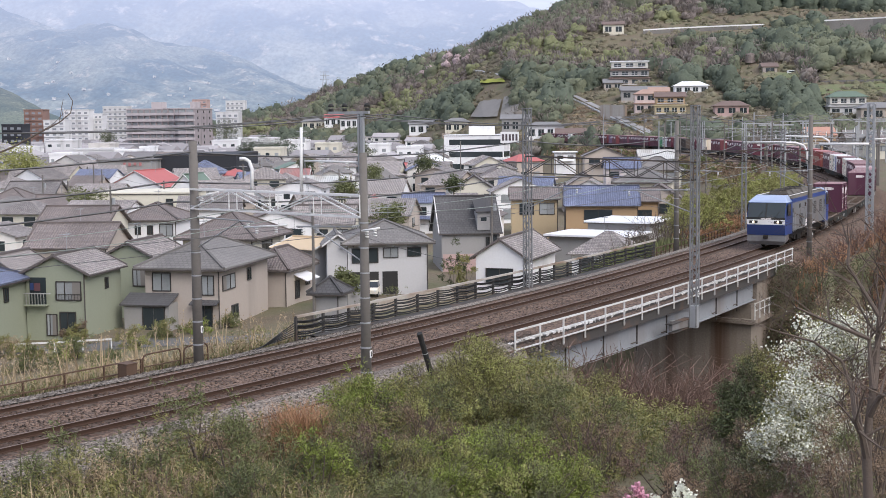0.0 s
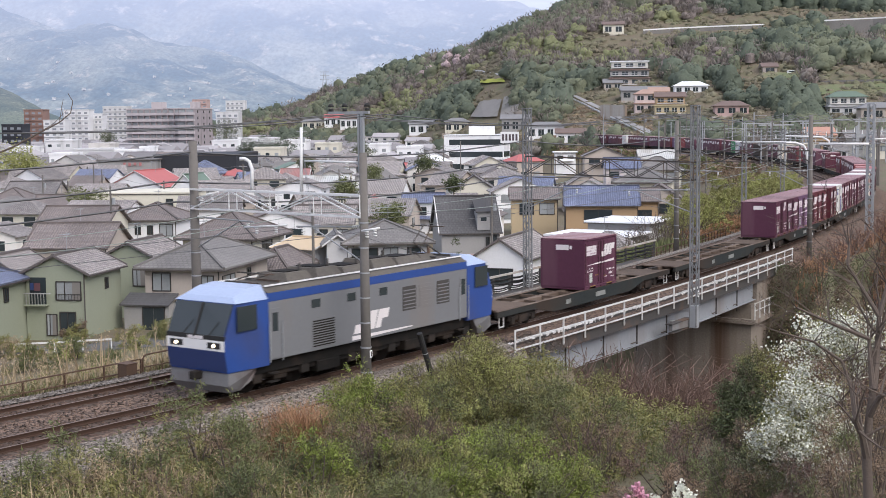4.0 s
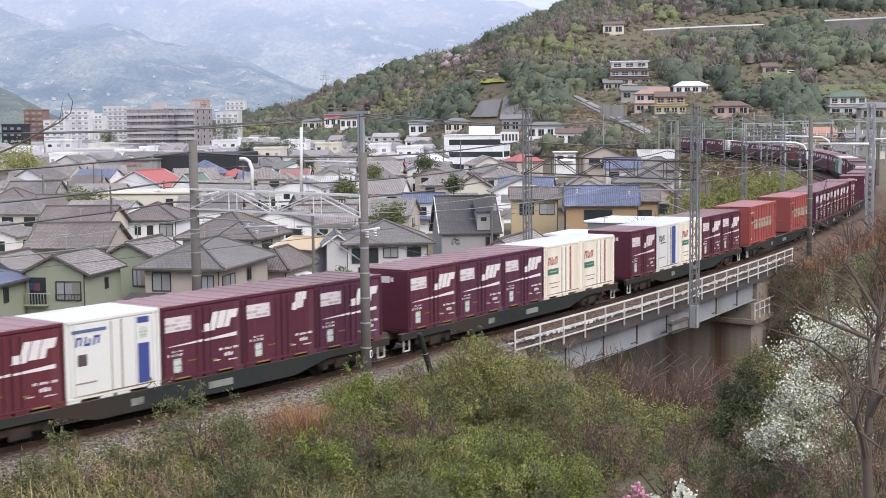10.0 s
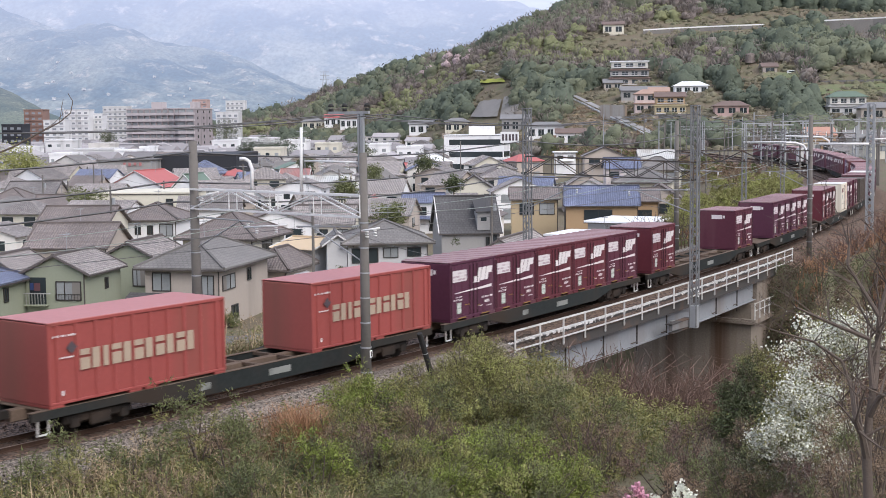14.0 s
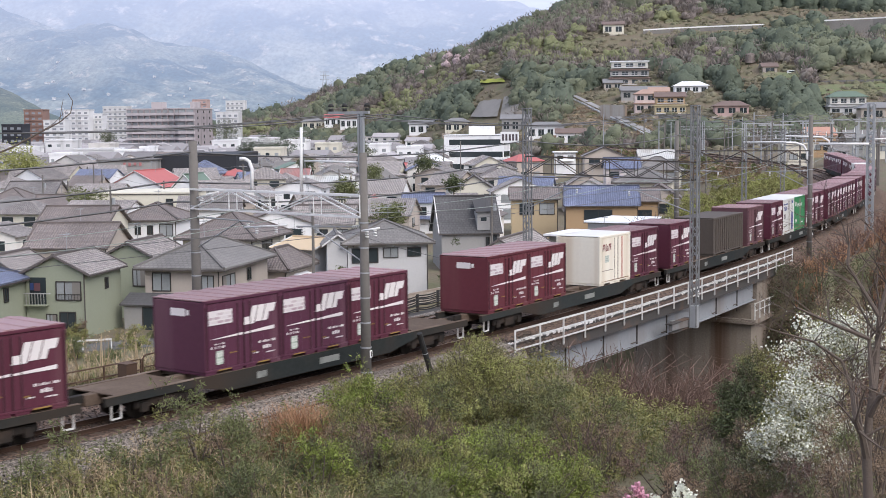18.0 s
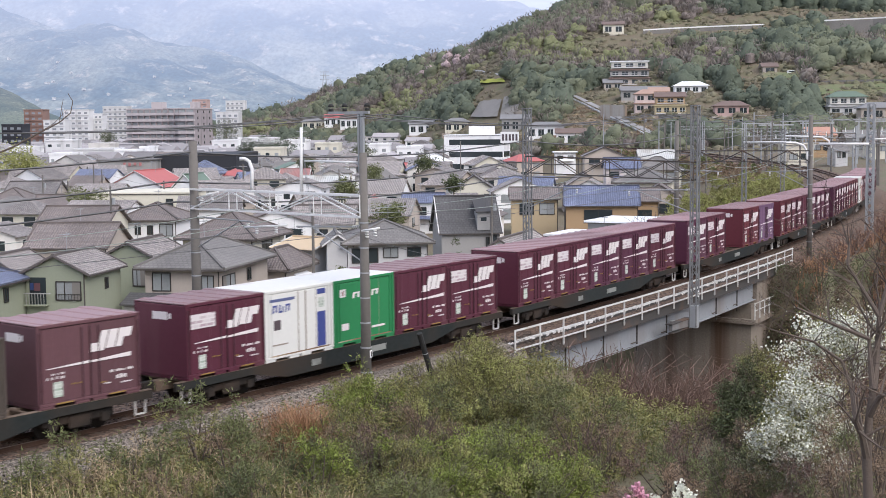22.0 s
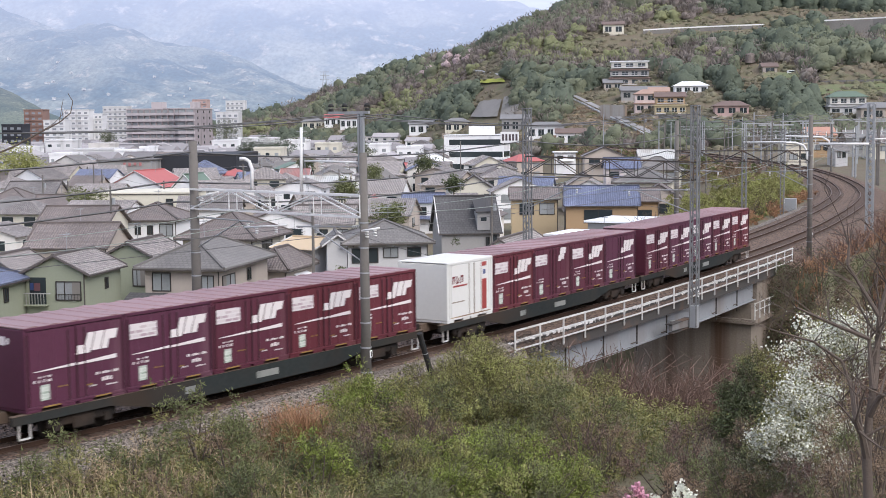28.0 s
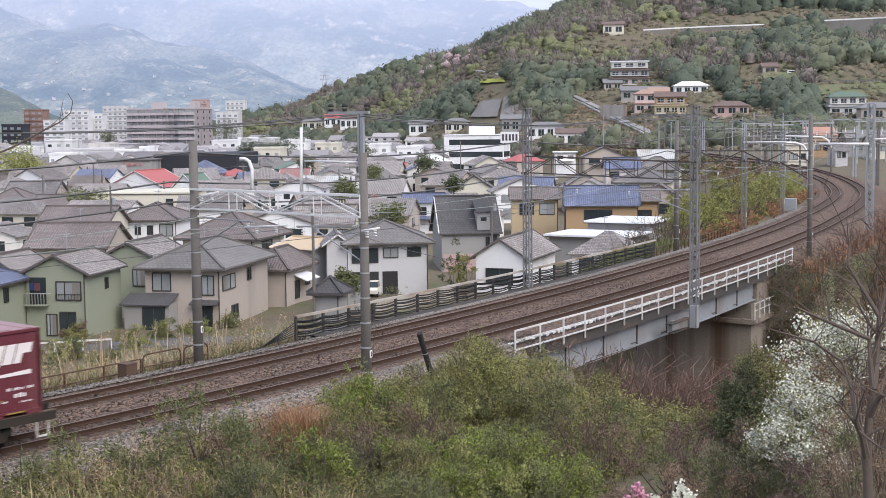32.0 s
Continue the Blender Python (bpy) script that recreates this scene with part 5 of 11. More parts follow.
JOTS = {
    "white_blue": (M_WHITEBOX, "white refrigerated freight container with a deep blue stripe", [("blue_stripe", -1.38, -0.92, 0.24, 1.5, M_BLUEMARK, "deep blue stripe"), ("blue_square", -1.38, -0.92, 2.14, 2.33, M_BLUEMARK, "deep blue square"), ("green_seal", -1.3, -1.0, 1.66, 2.02, M_CARD, "pale green seal"), ("dark_diamond", 1.05, 1.4, 1.1, 1.45, M_LINEMARK, "small dark mark"), ("blue_lettering", 0.5, 1.5, 1.7, 1.98, M_BLUEMARK, "blue slanted strokes"), ("blue_bar", 0.3, 1.6, 2.1, 2.2, M_GREYBLUE, "thin blue bar"), ("grey_bar", 0.7, 1.5, 0.55, 0.6, M_SEAM, "small dark bar")]),
    "cream": (M_CREAM, "cream refrigerated freight container with a green panel and red strokes", [("green_panel", 0.45, 1.5, 1.12, 1.4, M_GREENMARK, "green panel"), ("pale_swoosh", 0.6, 1.3, 1.24, 1.29, M_MARK, "pale swoosh"), ("red_lettering", 0.5, 1.5, 1.58, 1.95, M_REDMARK, "red slanted strokes"), ("red_stripe", -0.8, -0.68, 0.25, 2.35, M_REDMARK, "red stripe"), ("small_bar", 0.3, 1.4, 0.7, 0.74, M_RUSTEDGE, "small brown bar"), ("small_bar", 0.5, 1.2, 0.5, 0.54, M_RUSTEDGE, "small brown bar")]),
    "cream_stained": (M_CREAM, "rust-stained cream refrigerated container with a faint red stripe", [("dark_lettering", 0.5, 1.55, 1.72, 2.08, M_DARKRED, "dark red slanted strokes"), ("grey_square", 0.8, 1.25, 1.15, 1.5, M_CARD, "small grey-green square"), ("red_stripe", -0.86, -0.72, 0.25, 2.35, M_FADERED, "faded red stripe"), ("small_bar", 0.3, 1.6, 0.72, 0.76, M_SEAM, "small dark bar")]),
    "white_swoosh": (M_WHITEBOX, "white refrigerated freight container with a blue stripe and arc", [("blue_stripe", -1.1, -0.5, 0.24, 2.34, M_BLUEMARK, "deep blue stripe"), ("dark_lettering", 0.6, 1.5, 1.62, 1.95, M_LINEMARK, "dark slanted strokes"), ("blue_arc", 0.45, 1.2, 1.5, 1.56, M_BLUEMARK, "blue arc"), ("grey_bar", 0.5, 1.5, 0.7, 0.75, M_SEAM, "small dark bar")]),
    "reefer": (M_WHITEBOX, "white refrigerated freight container with a red stripe", [("red_stripe", -1.3, -0.92, 0.3, 1.6, M_REDMARK, "red stripe"), ("red_square", -1.3, -0.92, 2.15, 2.33, M_REDMARK, "red square"), ("blue_seal", -1.22, -1.02, 1.8, 2.0, M_GREYBLUE, "small blue seal"), ("red_lettering", 0.55, 1.5, 1.6, 1.92, M_DARKRED, "dark red slanted strokes"), ("red_arc", 0.3, 1.4, 1.46, 1.53, M_REDMARK, "red arc"), ("small_bar", 0.5, 1.5, 0.8, 0.85, M_SEAM, "small dark bar")]),
    "green": (M_GREENBOX, "green freight container with pale markings", [("pale_lettering", -0.9, 0.8, 1.75, 1.98, M_MARK, "pale painted strokes"), ("pale_card", 1.15, 1.5, 1.85, 2.15, M_MARK, "small pale card"), ("red_dot", 1.25, 1.38, 1.92, 2.08, M_REDMARK, "red dot"), ("pale_panel", 1.0, 1.4, 0.6, 0.85, M_MARK, "small pale panel"), ("pale_bar_low", -1.2, -0.4, 0.5, 0.58, M_MARK, "pale painted bar")]),
}


# each wagon's shift along the train, fitted to where the camera sees it
WAGON_SHIFT = {0: -0.28, 1: 0.3, 6: 0.08, 7: 0.05, 8: 0.18, 10: 0.08, 12: 0.1, 14: -0.2, 16: 0.08, 17: 0.05, 18: 0.05}


def build_train():
    stock, kinds = {}, {}
    base = flat_wagon()
    for w, load in enumerate(LOADS):
        rear = 56.41 + WAGON_SHIFT.get(w, 0.0) - 20.4 * w
        mid = rear - 18.575 / 2
        wag = base if w == 0 else copy_thing(base, Matrix())
        MOVING.append((wag, mid, Matrix()))
        for j, (place, kind) in enumerate(load):
            if kind.startswith("maroon/"):
                kind = ("maroon", "wine", "maroon", "plum", "maroon", "wine", "plum")[(w * 5 + j * 3) % 7] + kind[6:]
            if kind in stock:
                ob = copy_thing(stock[kind], Matrix())
            else:
                if "/" in kind:
                    ob = maroon_box(*kind.split("/"))
                elif kind == "red":
                    ob = long_box(7.2, M_RED, "weathered red freight container with cream blocks on its side", "red_container", 10, 1)
                elif kind == "dark":
                    ob = long_box(6.1, M_DARKBOX, "dark brown ribbed open-top freight container, on a flat wagon", "dark_container", 14, 0, 2.3)
                else:
                    mt, lab, acc = JOTS[kind]
                    ob = pale_box(mt, lab, acc, "container_" + kind)
                stock[kind] = ob
            x = 18.575 / 2 - 3.715 * (place + 0.5)
            MOVING.append((ob, mid, Matrix.Translation((x, 0, 0.996))))





build_train()


# ---- the locomotive ----
def extrude_xz(pts, hw0, hw1=None, cut=()):
    """A side profile (x, z) given thickness; points named in cut lie at the narrower half-width."""
    hw1 = hw0 if hw1 is None else hw1
    sh = Shape()
    n = len(pts)
    w = [hw1 if k in cut else hw0 for k in range(n)]
    sh.v = [(x, -w[k], z) for k, (x, z) in enumerate(pts)] + [(x, w[k], z) for k, (x, z) in enumerate(pts)]
    sh.f = [tuple(range(n)), tuple(reversed(range(n, 2 * n)))] + [(k, k + n, (k + 1) % n + n, (k + 1) % n) for k in range(n)]
    return sh


def locomotive():
    lo = thing("electric_locomotive", Matrix(), "blue and grey electric freight locomotive with lit headlamps", "locomotive")
    hw = 1.45
    part("body", Shape().box(-6.6, 6.6, -hw, hw, 1.15, 3.2, 0.02), M_LOCOGREY, lo, "grey body side panels")
    part("upper_band", Shape().hexa([(-6.6, -hw - 0.002, 3.203), (6.6, -hw - 0.002, 3.203), (6.6, hw + 0.002, 3.203), (-6.6, hw + 0.002, 3.203)], [(-6.6, -hw - 0.002, 3.5), (6.6, -hw - 0.002, 3.5), (6.6, hw + 0.002, 3.5), (-6.6, hw + 0.002, 3.5)]), M_LOCOBLUE, lo, "bright blue band below the roof")
    part("roof", Shape().hexa([(-6.6, -hw, 3.503), (6.6, -hw, 3.503), (6.6, hw, 3.503), (-6.6, hw, 3.503)], [(-6.6, -hw + 0.35, 3.68), (6.6, -hw + 0.35, 3.68), (6.6, hw - 0.35, 3.68), (-6.6, hw - 0.35, 3.68)]), M_LOCOROOF, lo, "soot-brown roof")
    for x0, x1, y1, z1 in ((3.2, 4.7, 0.8, 3.96), (1.5, 3.0, 0.88, 4.0), (-0.4, 1.3, 0.85, 3.9), (-2.2, -0.6, 0.88, 4.02), (-4.2, -2.4, 0.8, 3.94), (-5.6, -4.4, 0.6, 3.88)):
        cover = part("roof_box", Shape().hexa([(x0, -y1, 3.683), (x1, -y1, 3.683), (x1, y1, 3.683), (x0, y1, 3.683)], [(x0 + 0.12, -y1 + 0.22, z1), (x1 - 0.12, -y1 + 0.22, z1), (x1 - 0.12, y1 - 0.22, z1), (x0 + 0.12, y1 - 0.22, z1)]), M_LOCOROOF, lo, "soiled roof equipment cover")
        part("cover_grille", Shape().box(x0 + 0.3, x1 - 0.3, -y1 + 0.4, y1 - 0.4, z1 + 0.003, z1 + 0.03), M_LOCOUNDER, cover)
        part("insulator", Shape().tube((x0 + 0.2, 0.3, z1 - 0.01), (x0 + 0.2, 0.3, z1 + 0.25), 0.08, 0.05, 8), M_DARKSTEEL, lo)
    for e in (1, -1):
        r = Matrix.Rotation(0 if e > 0 else math.pi, 4, "Z")

        def add(name, sh, mt, label="", parent=lo):
            ob = part(name, sh, mt, parent, label)
            ob.matrix_basis = r
            return ob
        add("cab", extrude_xz([(6.603, 1.0), (8.72, 1.0), (8.86, 1.62), (8.86, 2.1), (8.3, 3.3), (6.603, 3.3)], hw, 1.36, (1, 2, 3, 4)), M_LOCOBLUE, "bright blue driving cab")
        add("cab_roof", extrude_xz([(6.603, 3.303), (8.32, 3.303), (8.1, 3.48), (7.4, 3.72), (6.603, 3.78)], hw - 0.02, 1.1, (2, 3, 4)), M_LOCOPALE, "pale blue domed cab roof")
        add("windscreen", Shape().poly((8.885, -1.31, 2.18), (8.885, 1.31, 2.18), (8.34, 1.34, 3.28), (8.34, -1.34, 3.28)), M_GLASS, "dark wrap-round windscreen")
        for y in (-0.03,):
            add("screen_pillar", Shape().beam((8.895, y, 2.18), (8.37, y, 3.25), 0.07), M_BLACK)
        for y in (-0.6, 0.6):
            add("wiper", Shape().beam((8.91, y, 2.2), (8.66, y + 0.35, 2.72), 0.02), M_BLACK)
        add("screen_surround", Shape().hexa([(8.868, -1.37, 2.1), (8.88, -1.37, 2.1), (8.88, 1.37, 2.1), (8.868, 1.37, 2.1)], [(8.80, -1.37, 2.26), (8.885, -1.37, 2.26), (8.885, 1.37, 2.26), (8.80, 1.37, 2.26)]), M_BLACK, "black surround below the windscreen")
        add("white_band", Shape().box(8.865, 8.885, -1.36, 1.36, 1.74, 2.1, 0.008), M_PLATE, "white band across the nose")
        add("navy_band", Shape().hexa([(8.745, -1.362, 1.05), (8.755, -1.362, 1.05), (8.755, 1.362, 1.05), (8.745, 1.362, 1.05)], [(8.865, -1.362, 1.72), (8.88, -1.362, 1.72), (8.88, 1.362, 1.72), (8.865, 1.362, 1.72)]), M_LOCONAVY, "navy lower nose")
        add("number_plate", Shape().box(8.886, 8.9, -0.32, 0.38, 2.11, 2.22), M_MARK, "silver number bar")
        for y in (-0.88, 0.88):
            bez = add("headlamp", Shape().box(8.886, 8.9, y - 0.3, y + 0.3, 1.82, 2.03, 0.01), M_BLACK, "black headlamp bezel")
            part("lens", Shape().tube((8.9, y, 1.925), (8.915, y, 1.925), 0.062, n=14), M_LAMP if e > 0 else M_INSUL, bez, "lit headlamp" if e > 0 else "unlit lamp")
        add("skirt", extrude_xz([(7.2, 0.98), (8.68, 0.98), (8.72, 0.55), (8.5, 0.28), (7.9, 0.28), (7.5, 0.6)], 1.36, 1.15, (3, 4)), M_LOCOSKIRT, "grimy dark grey front skirt")
        add("coupler", Shape().box(8.6, 9.1, -0.14, 0.14, 0.72, 1.0, 0.03), M_BOGIE)
        for side in (1, -1):
            add("cab_window", Shape().box(7.25, 8.3, side * hw + (0.004 if side > 0 else -0.02), side * hw + (0.02 if side > 0 else -0.004), 2.35, 3.2, 0.006), M_GLASS, "dark cab side window")
            dr = add("cab_door", Shape().box(6.0, 6.55, side * hw + (0.004 if side > 0 else -0.016), side * hw + (0.016 if side > 0 else -0.004), 1.2, 2.95, 0.006), M_LOCOGREY, "grey crew door")
            part("door_window", Shape().box(6.12, 6.42, side * hw + (0.018 if side > 0 else -0.026), side * hw + (0.026 if side > 0 else -0.018), 2.15, 2.8), M_GLASS, dr)
            for x in (5.92, 6.62):
                add("handrail", Shape().tube((x, side * (hw + 0.07), 1.1), (x, side * (hw + 0.07), 2.5), 0.02, n=6), M_GALV)
            add("foot_steps", Shape().box(6.0, 6.5, side * 1.3 - 0.1, side * 1.3 + 0.1, 0.35, 0.39).box(6.0, 6.5, side * 1.3 - 0.1, side * 1.3 + 0.1, 0.65, 0.69), M_BOGIE)
        pan = add("pantograph", Shape().beam((5.2, -0.8, 3.75), (5.2, 0.8, 3.75), 0.08).beam((6.3, -0.8, 3.75), (6.3, 0.8, 3.75), 0.08), M_DARKSTEEL, "raised pantograph" if e < 0 else "folded pantograph")
        if e < 0:
            sh = Shape()
            for y in (-0.35, 0.35):
                sh.beam((6.25, y, 3.78), (5.1, y * 0.8, 4.35), 0.045).beam((5.1, y * 0.8, 4.35), (5.75, y * 0.6, 4.98), 0.035)
            part("pan_frame", sh, M_DARKSTEEL, pan)
            part("collector_head", Shape().beam((5.75, -0.85, 4.99), (5.75, 0.85, 4.99), 0.1, 0.04), M_DARKSTEEL, pan)
        else:
            part("pan_frame", Shape().beam((6.25, -0.35, 3.84), (5.0, -0.3, 3.98), 0.045).beam((6.25, 0.35, 3.84), (5.0, 0.3, 3.98), 0.045), M_DARKSTEEL, pan)
            part("collector_head", Shape().beam((5.6, -0.85, 4.02), (5.6, 0.85, 4.02), 0.1, 0.04), M_DARKSTEEL, pan)
    for side in (1, -1):
        y0, y1 = (hw + 0.003, hw + 0.014) if side > 0 else (-hw - 0.014, -hw - 0.003)
        for x in (3.9, 1.7, -0.4):
            part("porthole", Shape().box(x - 0.26, x + 0.26, y0, y1 + 0.004 * side, 2.72, 3.02, 0.004), M_GLASS, lo, "small dark window")
        for x in (-2.2, -3.4, -4.7):
            lv = part("air_intake", Shape().box(x - 0.48, x + 0.48, y0, y1, 1.95, 2.9, 0.004), M_DARKSTEEL if x != -3.4 else M_LOCOGREY, lo, "louvred air intake")
            for k in range(6):
                part("slat", Shape().box(x - 0.42, x + 0.42, y1, y1 + 0.012 * side if side > 0 else y1 - 0.012, 2.02 + k * 0.14, 2.06 + k * 0.14), M_LOCOGREY, lv)
        gr = part("grille", Shape().box(2.75, 4.15, y0, y1, 1.25, 2.3, 0.004), M_LOCOGREY, lo, "large louvred grille")
        for k in range(11):
            part("slat", Shape().box(2.8, 4.1, min(y1, y1 + 0.014 * side), max(y1, y1 + 0.014 * side), 1.3 + k * 0.09, 1.345 + k * 0.09), M_BOGIE, gr)
        em = part("emblem", mark_shapes(-1.55), M_MARK, lo, "white slanted emblem")
        em.matrix_basis = (Matrix() if side > 0 else Matrix.Rotation(math.pi, 4, "Z")) @ Matrix.Translation((1.5 if side > 0 else 1.9, hw + 0.004, 1.45)) @ Matrix.Diagonal((1, 1, 1.25, 1))
        part("stripe", Shape().hexa([(-2.4, y0, 1.28), (1.7, y0, 1.22), (1.7, y1, 1.22), (-2.4, y1, 1.28)], [(-2.4, y0, 1.32), (1.7, y0, 1.38), (1.7, y1, 1.38), (-2.4, y1, 1.32)]), M_MARK, lo, "white stripe")
        part("roof_rail", Shape().beam((-6.5, side * 1.2, 3.72), (6.5, side * 1.2, 3.72), 0.05), M_PLATE, lo, "white roof-edge conduit")
    part("underframe", Shape().box(-7.2, 7.2, -1.22, 1.22, 0.72, 1.148), M_LOCOUNDER, lo)
    for x in (-2.9, 2.9):
        part("equipment_box", Shape().box(x - 0.7, x + 0.7, -1.25, 1.25, 0.3, 0.718, 0.04), M_LOCOUNDER, lo)
    for bx in (-5.6, 0.0, 5.6):
        bg = part("bogie", Shape().box(-1.9, 1.9, -1.12, -0.95, 0.5, 0.78, 0.04).box(-1.9, 1.9, 0.95, 1.12, 0.5, 0.78, 0.04).box(-0.35, 0.35, -1.1, 1.1, 0.35, 0.7, 0.03), M_LOCOUNDER, lo, "dark three-bogie running gear")
        bg.location = (bx, 0, 0)
        for ax in (-1.25, 1.25):
            ws = part("wheelset", Shape().tube((0, -0.62, 0), (0, -0.48, 0), 0.56, n=24).tube((0, 0.48, 0), (0, 0.62, 0), 0.56, n=24).tube((0, -0.9, 0), (0, 0.9, 0), 0.1, n=10), M_BOGIE, bg, "", True)
            ws.location = (ax, 0, 0.56)
            for side in (-1, 1):
                part("axle_box", Shape().box(ax - 0.22, ax + 0.22, side * 1.1 - 0.09, side * 1.1 + 0.09, 0.38, 0.74, 0.03), M_BOGIE, bg)
    return lo


def shorten(ob, k):
    """Squeeze the body's length to fit the camera's view; the running gear keeps its round wheels."""
    for c in ob.children:
        m = c.matrix_basis.copy()
        m.translation.x *= k
        c.matrix_basis = m
        if not c.name.startswith("bogie"):
            c.data.transform(Matrix.Diagonal((k, 1, 1, 1)))
            shorten(c, k)


LOCO_MID = -338.6
loco = locomotive()
shorten(loco, 0.925)


# ---- houses ----
def roof_slab(sh, corners, t=0.14):
    """One roof slope with thickness; the first edge is the eave."""
    sh.slope(*corners)
    low = [Vector(c) - Vector((0, 0, t)) for c in corners]
    sh.poly(*low[::-1])
    n = len(corners)
    for k in range(n):
        sh.poly(low[k], low[(k + 1) % n], corners[(k + 1) % n], corners[k])
    return sh


WINDOW_STYLES = {"dark": M_GLASS, "pale": M_GLASSPALE}


def window(ob, face, u0, u1, z0, z1, R, L, style="pale", shutter=0.0, frame_=None, rail_=False):
    """A sliding window with frame, two panes and, where there is one, a shutter box beside it."""
    frame_ = frame_ or M_ALU

    def place(u, out, z):
        return (-out, u, z) if face == "l" else (u, -out, z)

    def block(sh, a, b, c, d, o0, o1):
        p0, p1 = place(a, o0, c), place(b, o1, d)
        return sh.box(min(p0[0], p1[0]), max(p0[0], p1[0]), min(p0[1], p1[1]), max(p0[1], p1[1]), c, d)
    w = part("window", block(block(block(block(Shape(), u0, u1, z0, z0 + 0.09, 0.0, 0.09), u0, u1, z1 - 0.09, z1, 0.0, 0.09), u0, u0 + 0.09, z0 + 0.09, z1 - 0.09, 0.0, 0.09), u1 - 0.09, u1, z0 + 0.09, z1 - 0.09, 0.0, 0.09), frame_, ob)
    us = u0 + 0.09
    ue = u1 - 0.09
    if shutter:
        cut = us + (ue - us) * shutter
        part("shutter_case", block(Shape(), us, cut, z0 + 0.09, z1 - 0.09, 0.0, 0.1), M_SHUTTER, w, "grey shutter case")
        us = cut
    mid = (us + ue) / 2
    for a, b, o in ((us, mid, 0.03), (mid, ue, 0.045)):
        part("pane", block(Shape(), a, b, z0 + 0.09, z1 - 0.09, 0.005, o), WINDOW_STYLES[style], w)
    part("mullion", block(Shape(), mid - 0.03, mid + 0.03, z0 + 0.09, z1 - 0.09, 0.03, 0.08), frame_, w)
    if rail_:
        sh = Shape()
        for k in range(9):
            u = u0 + (u1 - u0) * k / 8
            block(sh, u - 0.012, u + 0.012, z0 + 0.02, z0 + 0.55, 0.12, 0.15)
        part("guard_rail", block(sh, u0, u1, z0 + 0.53, z0 + 0.57, 0.11, 0.16), frame_, w)
    return w


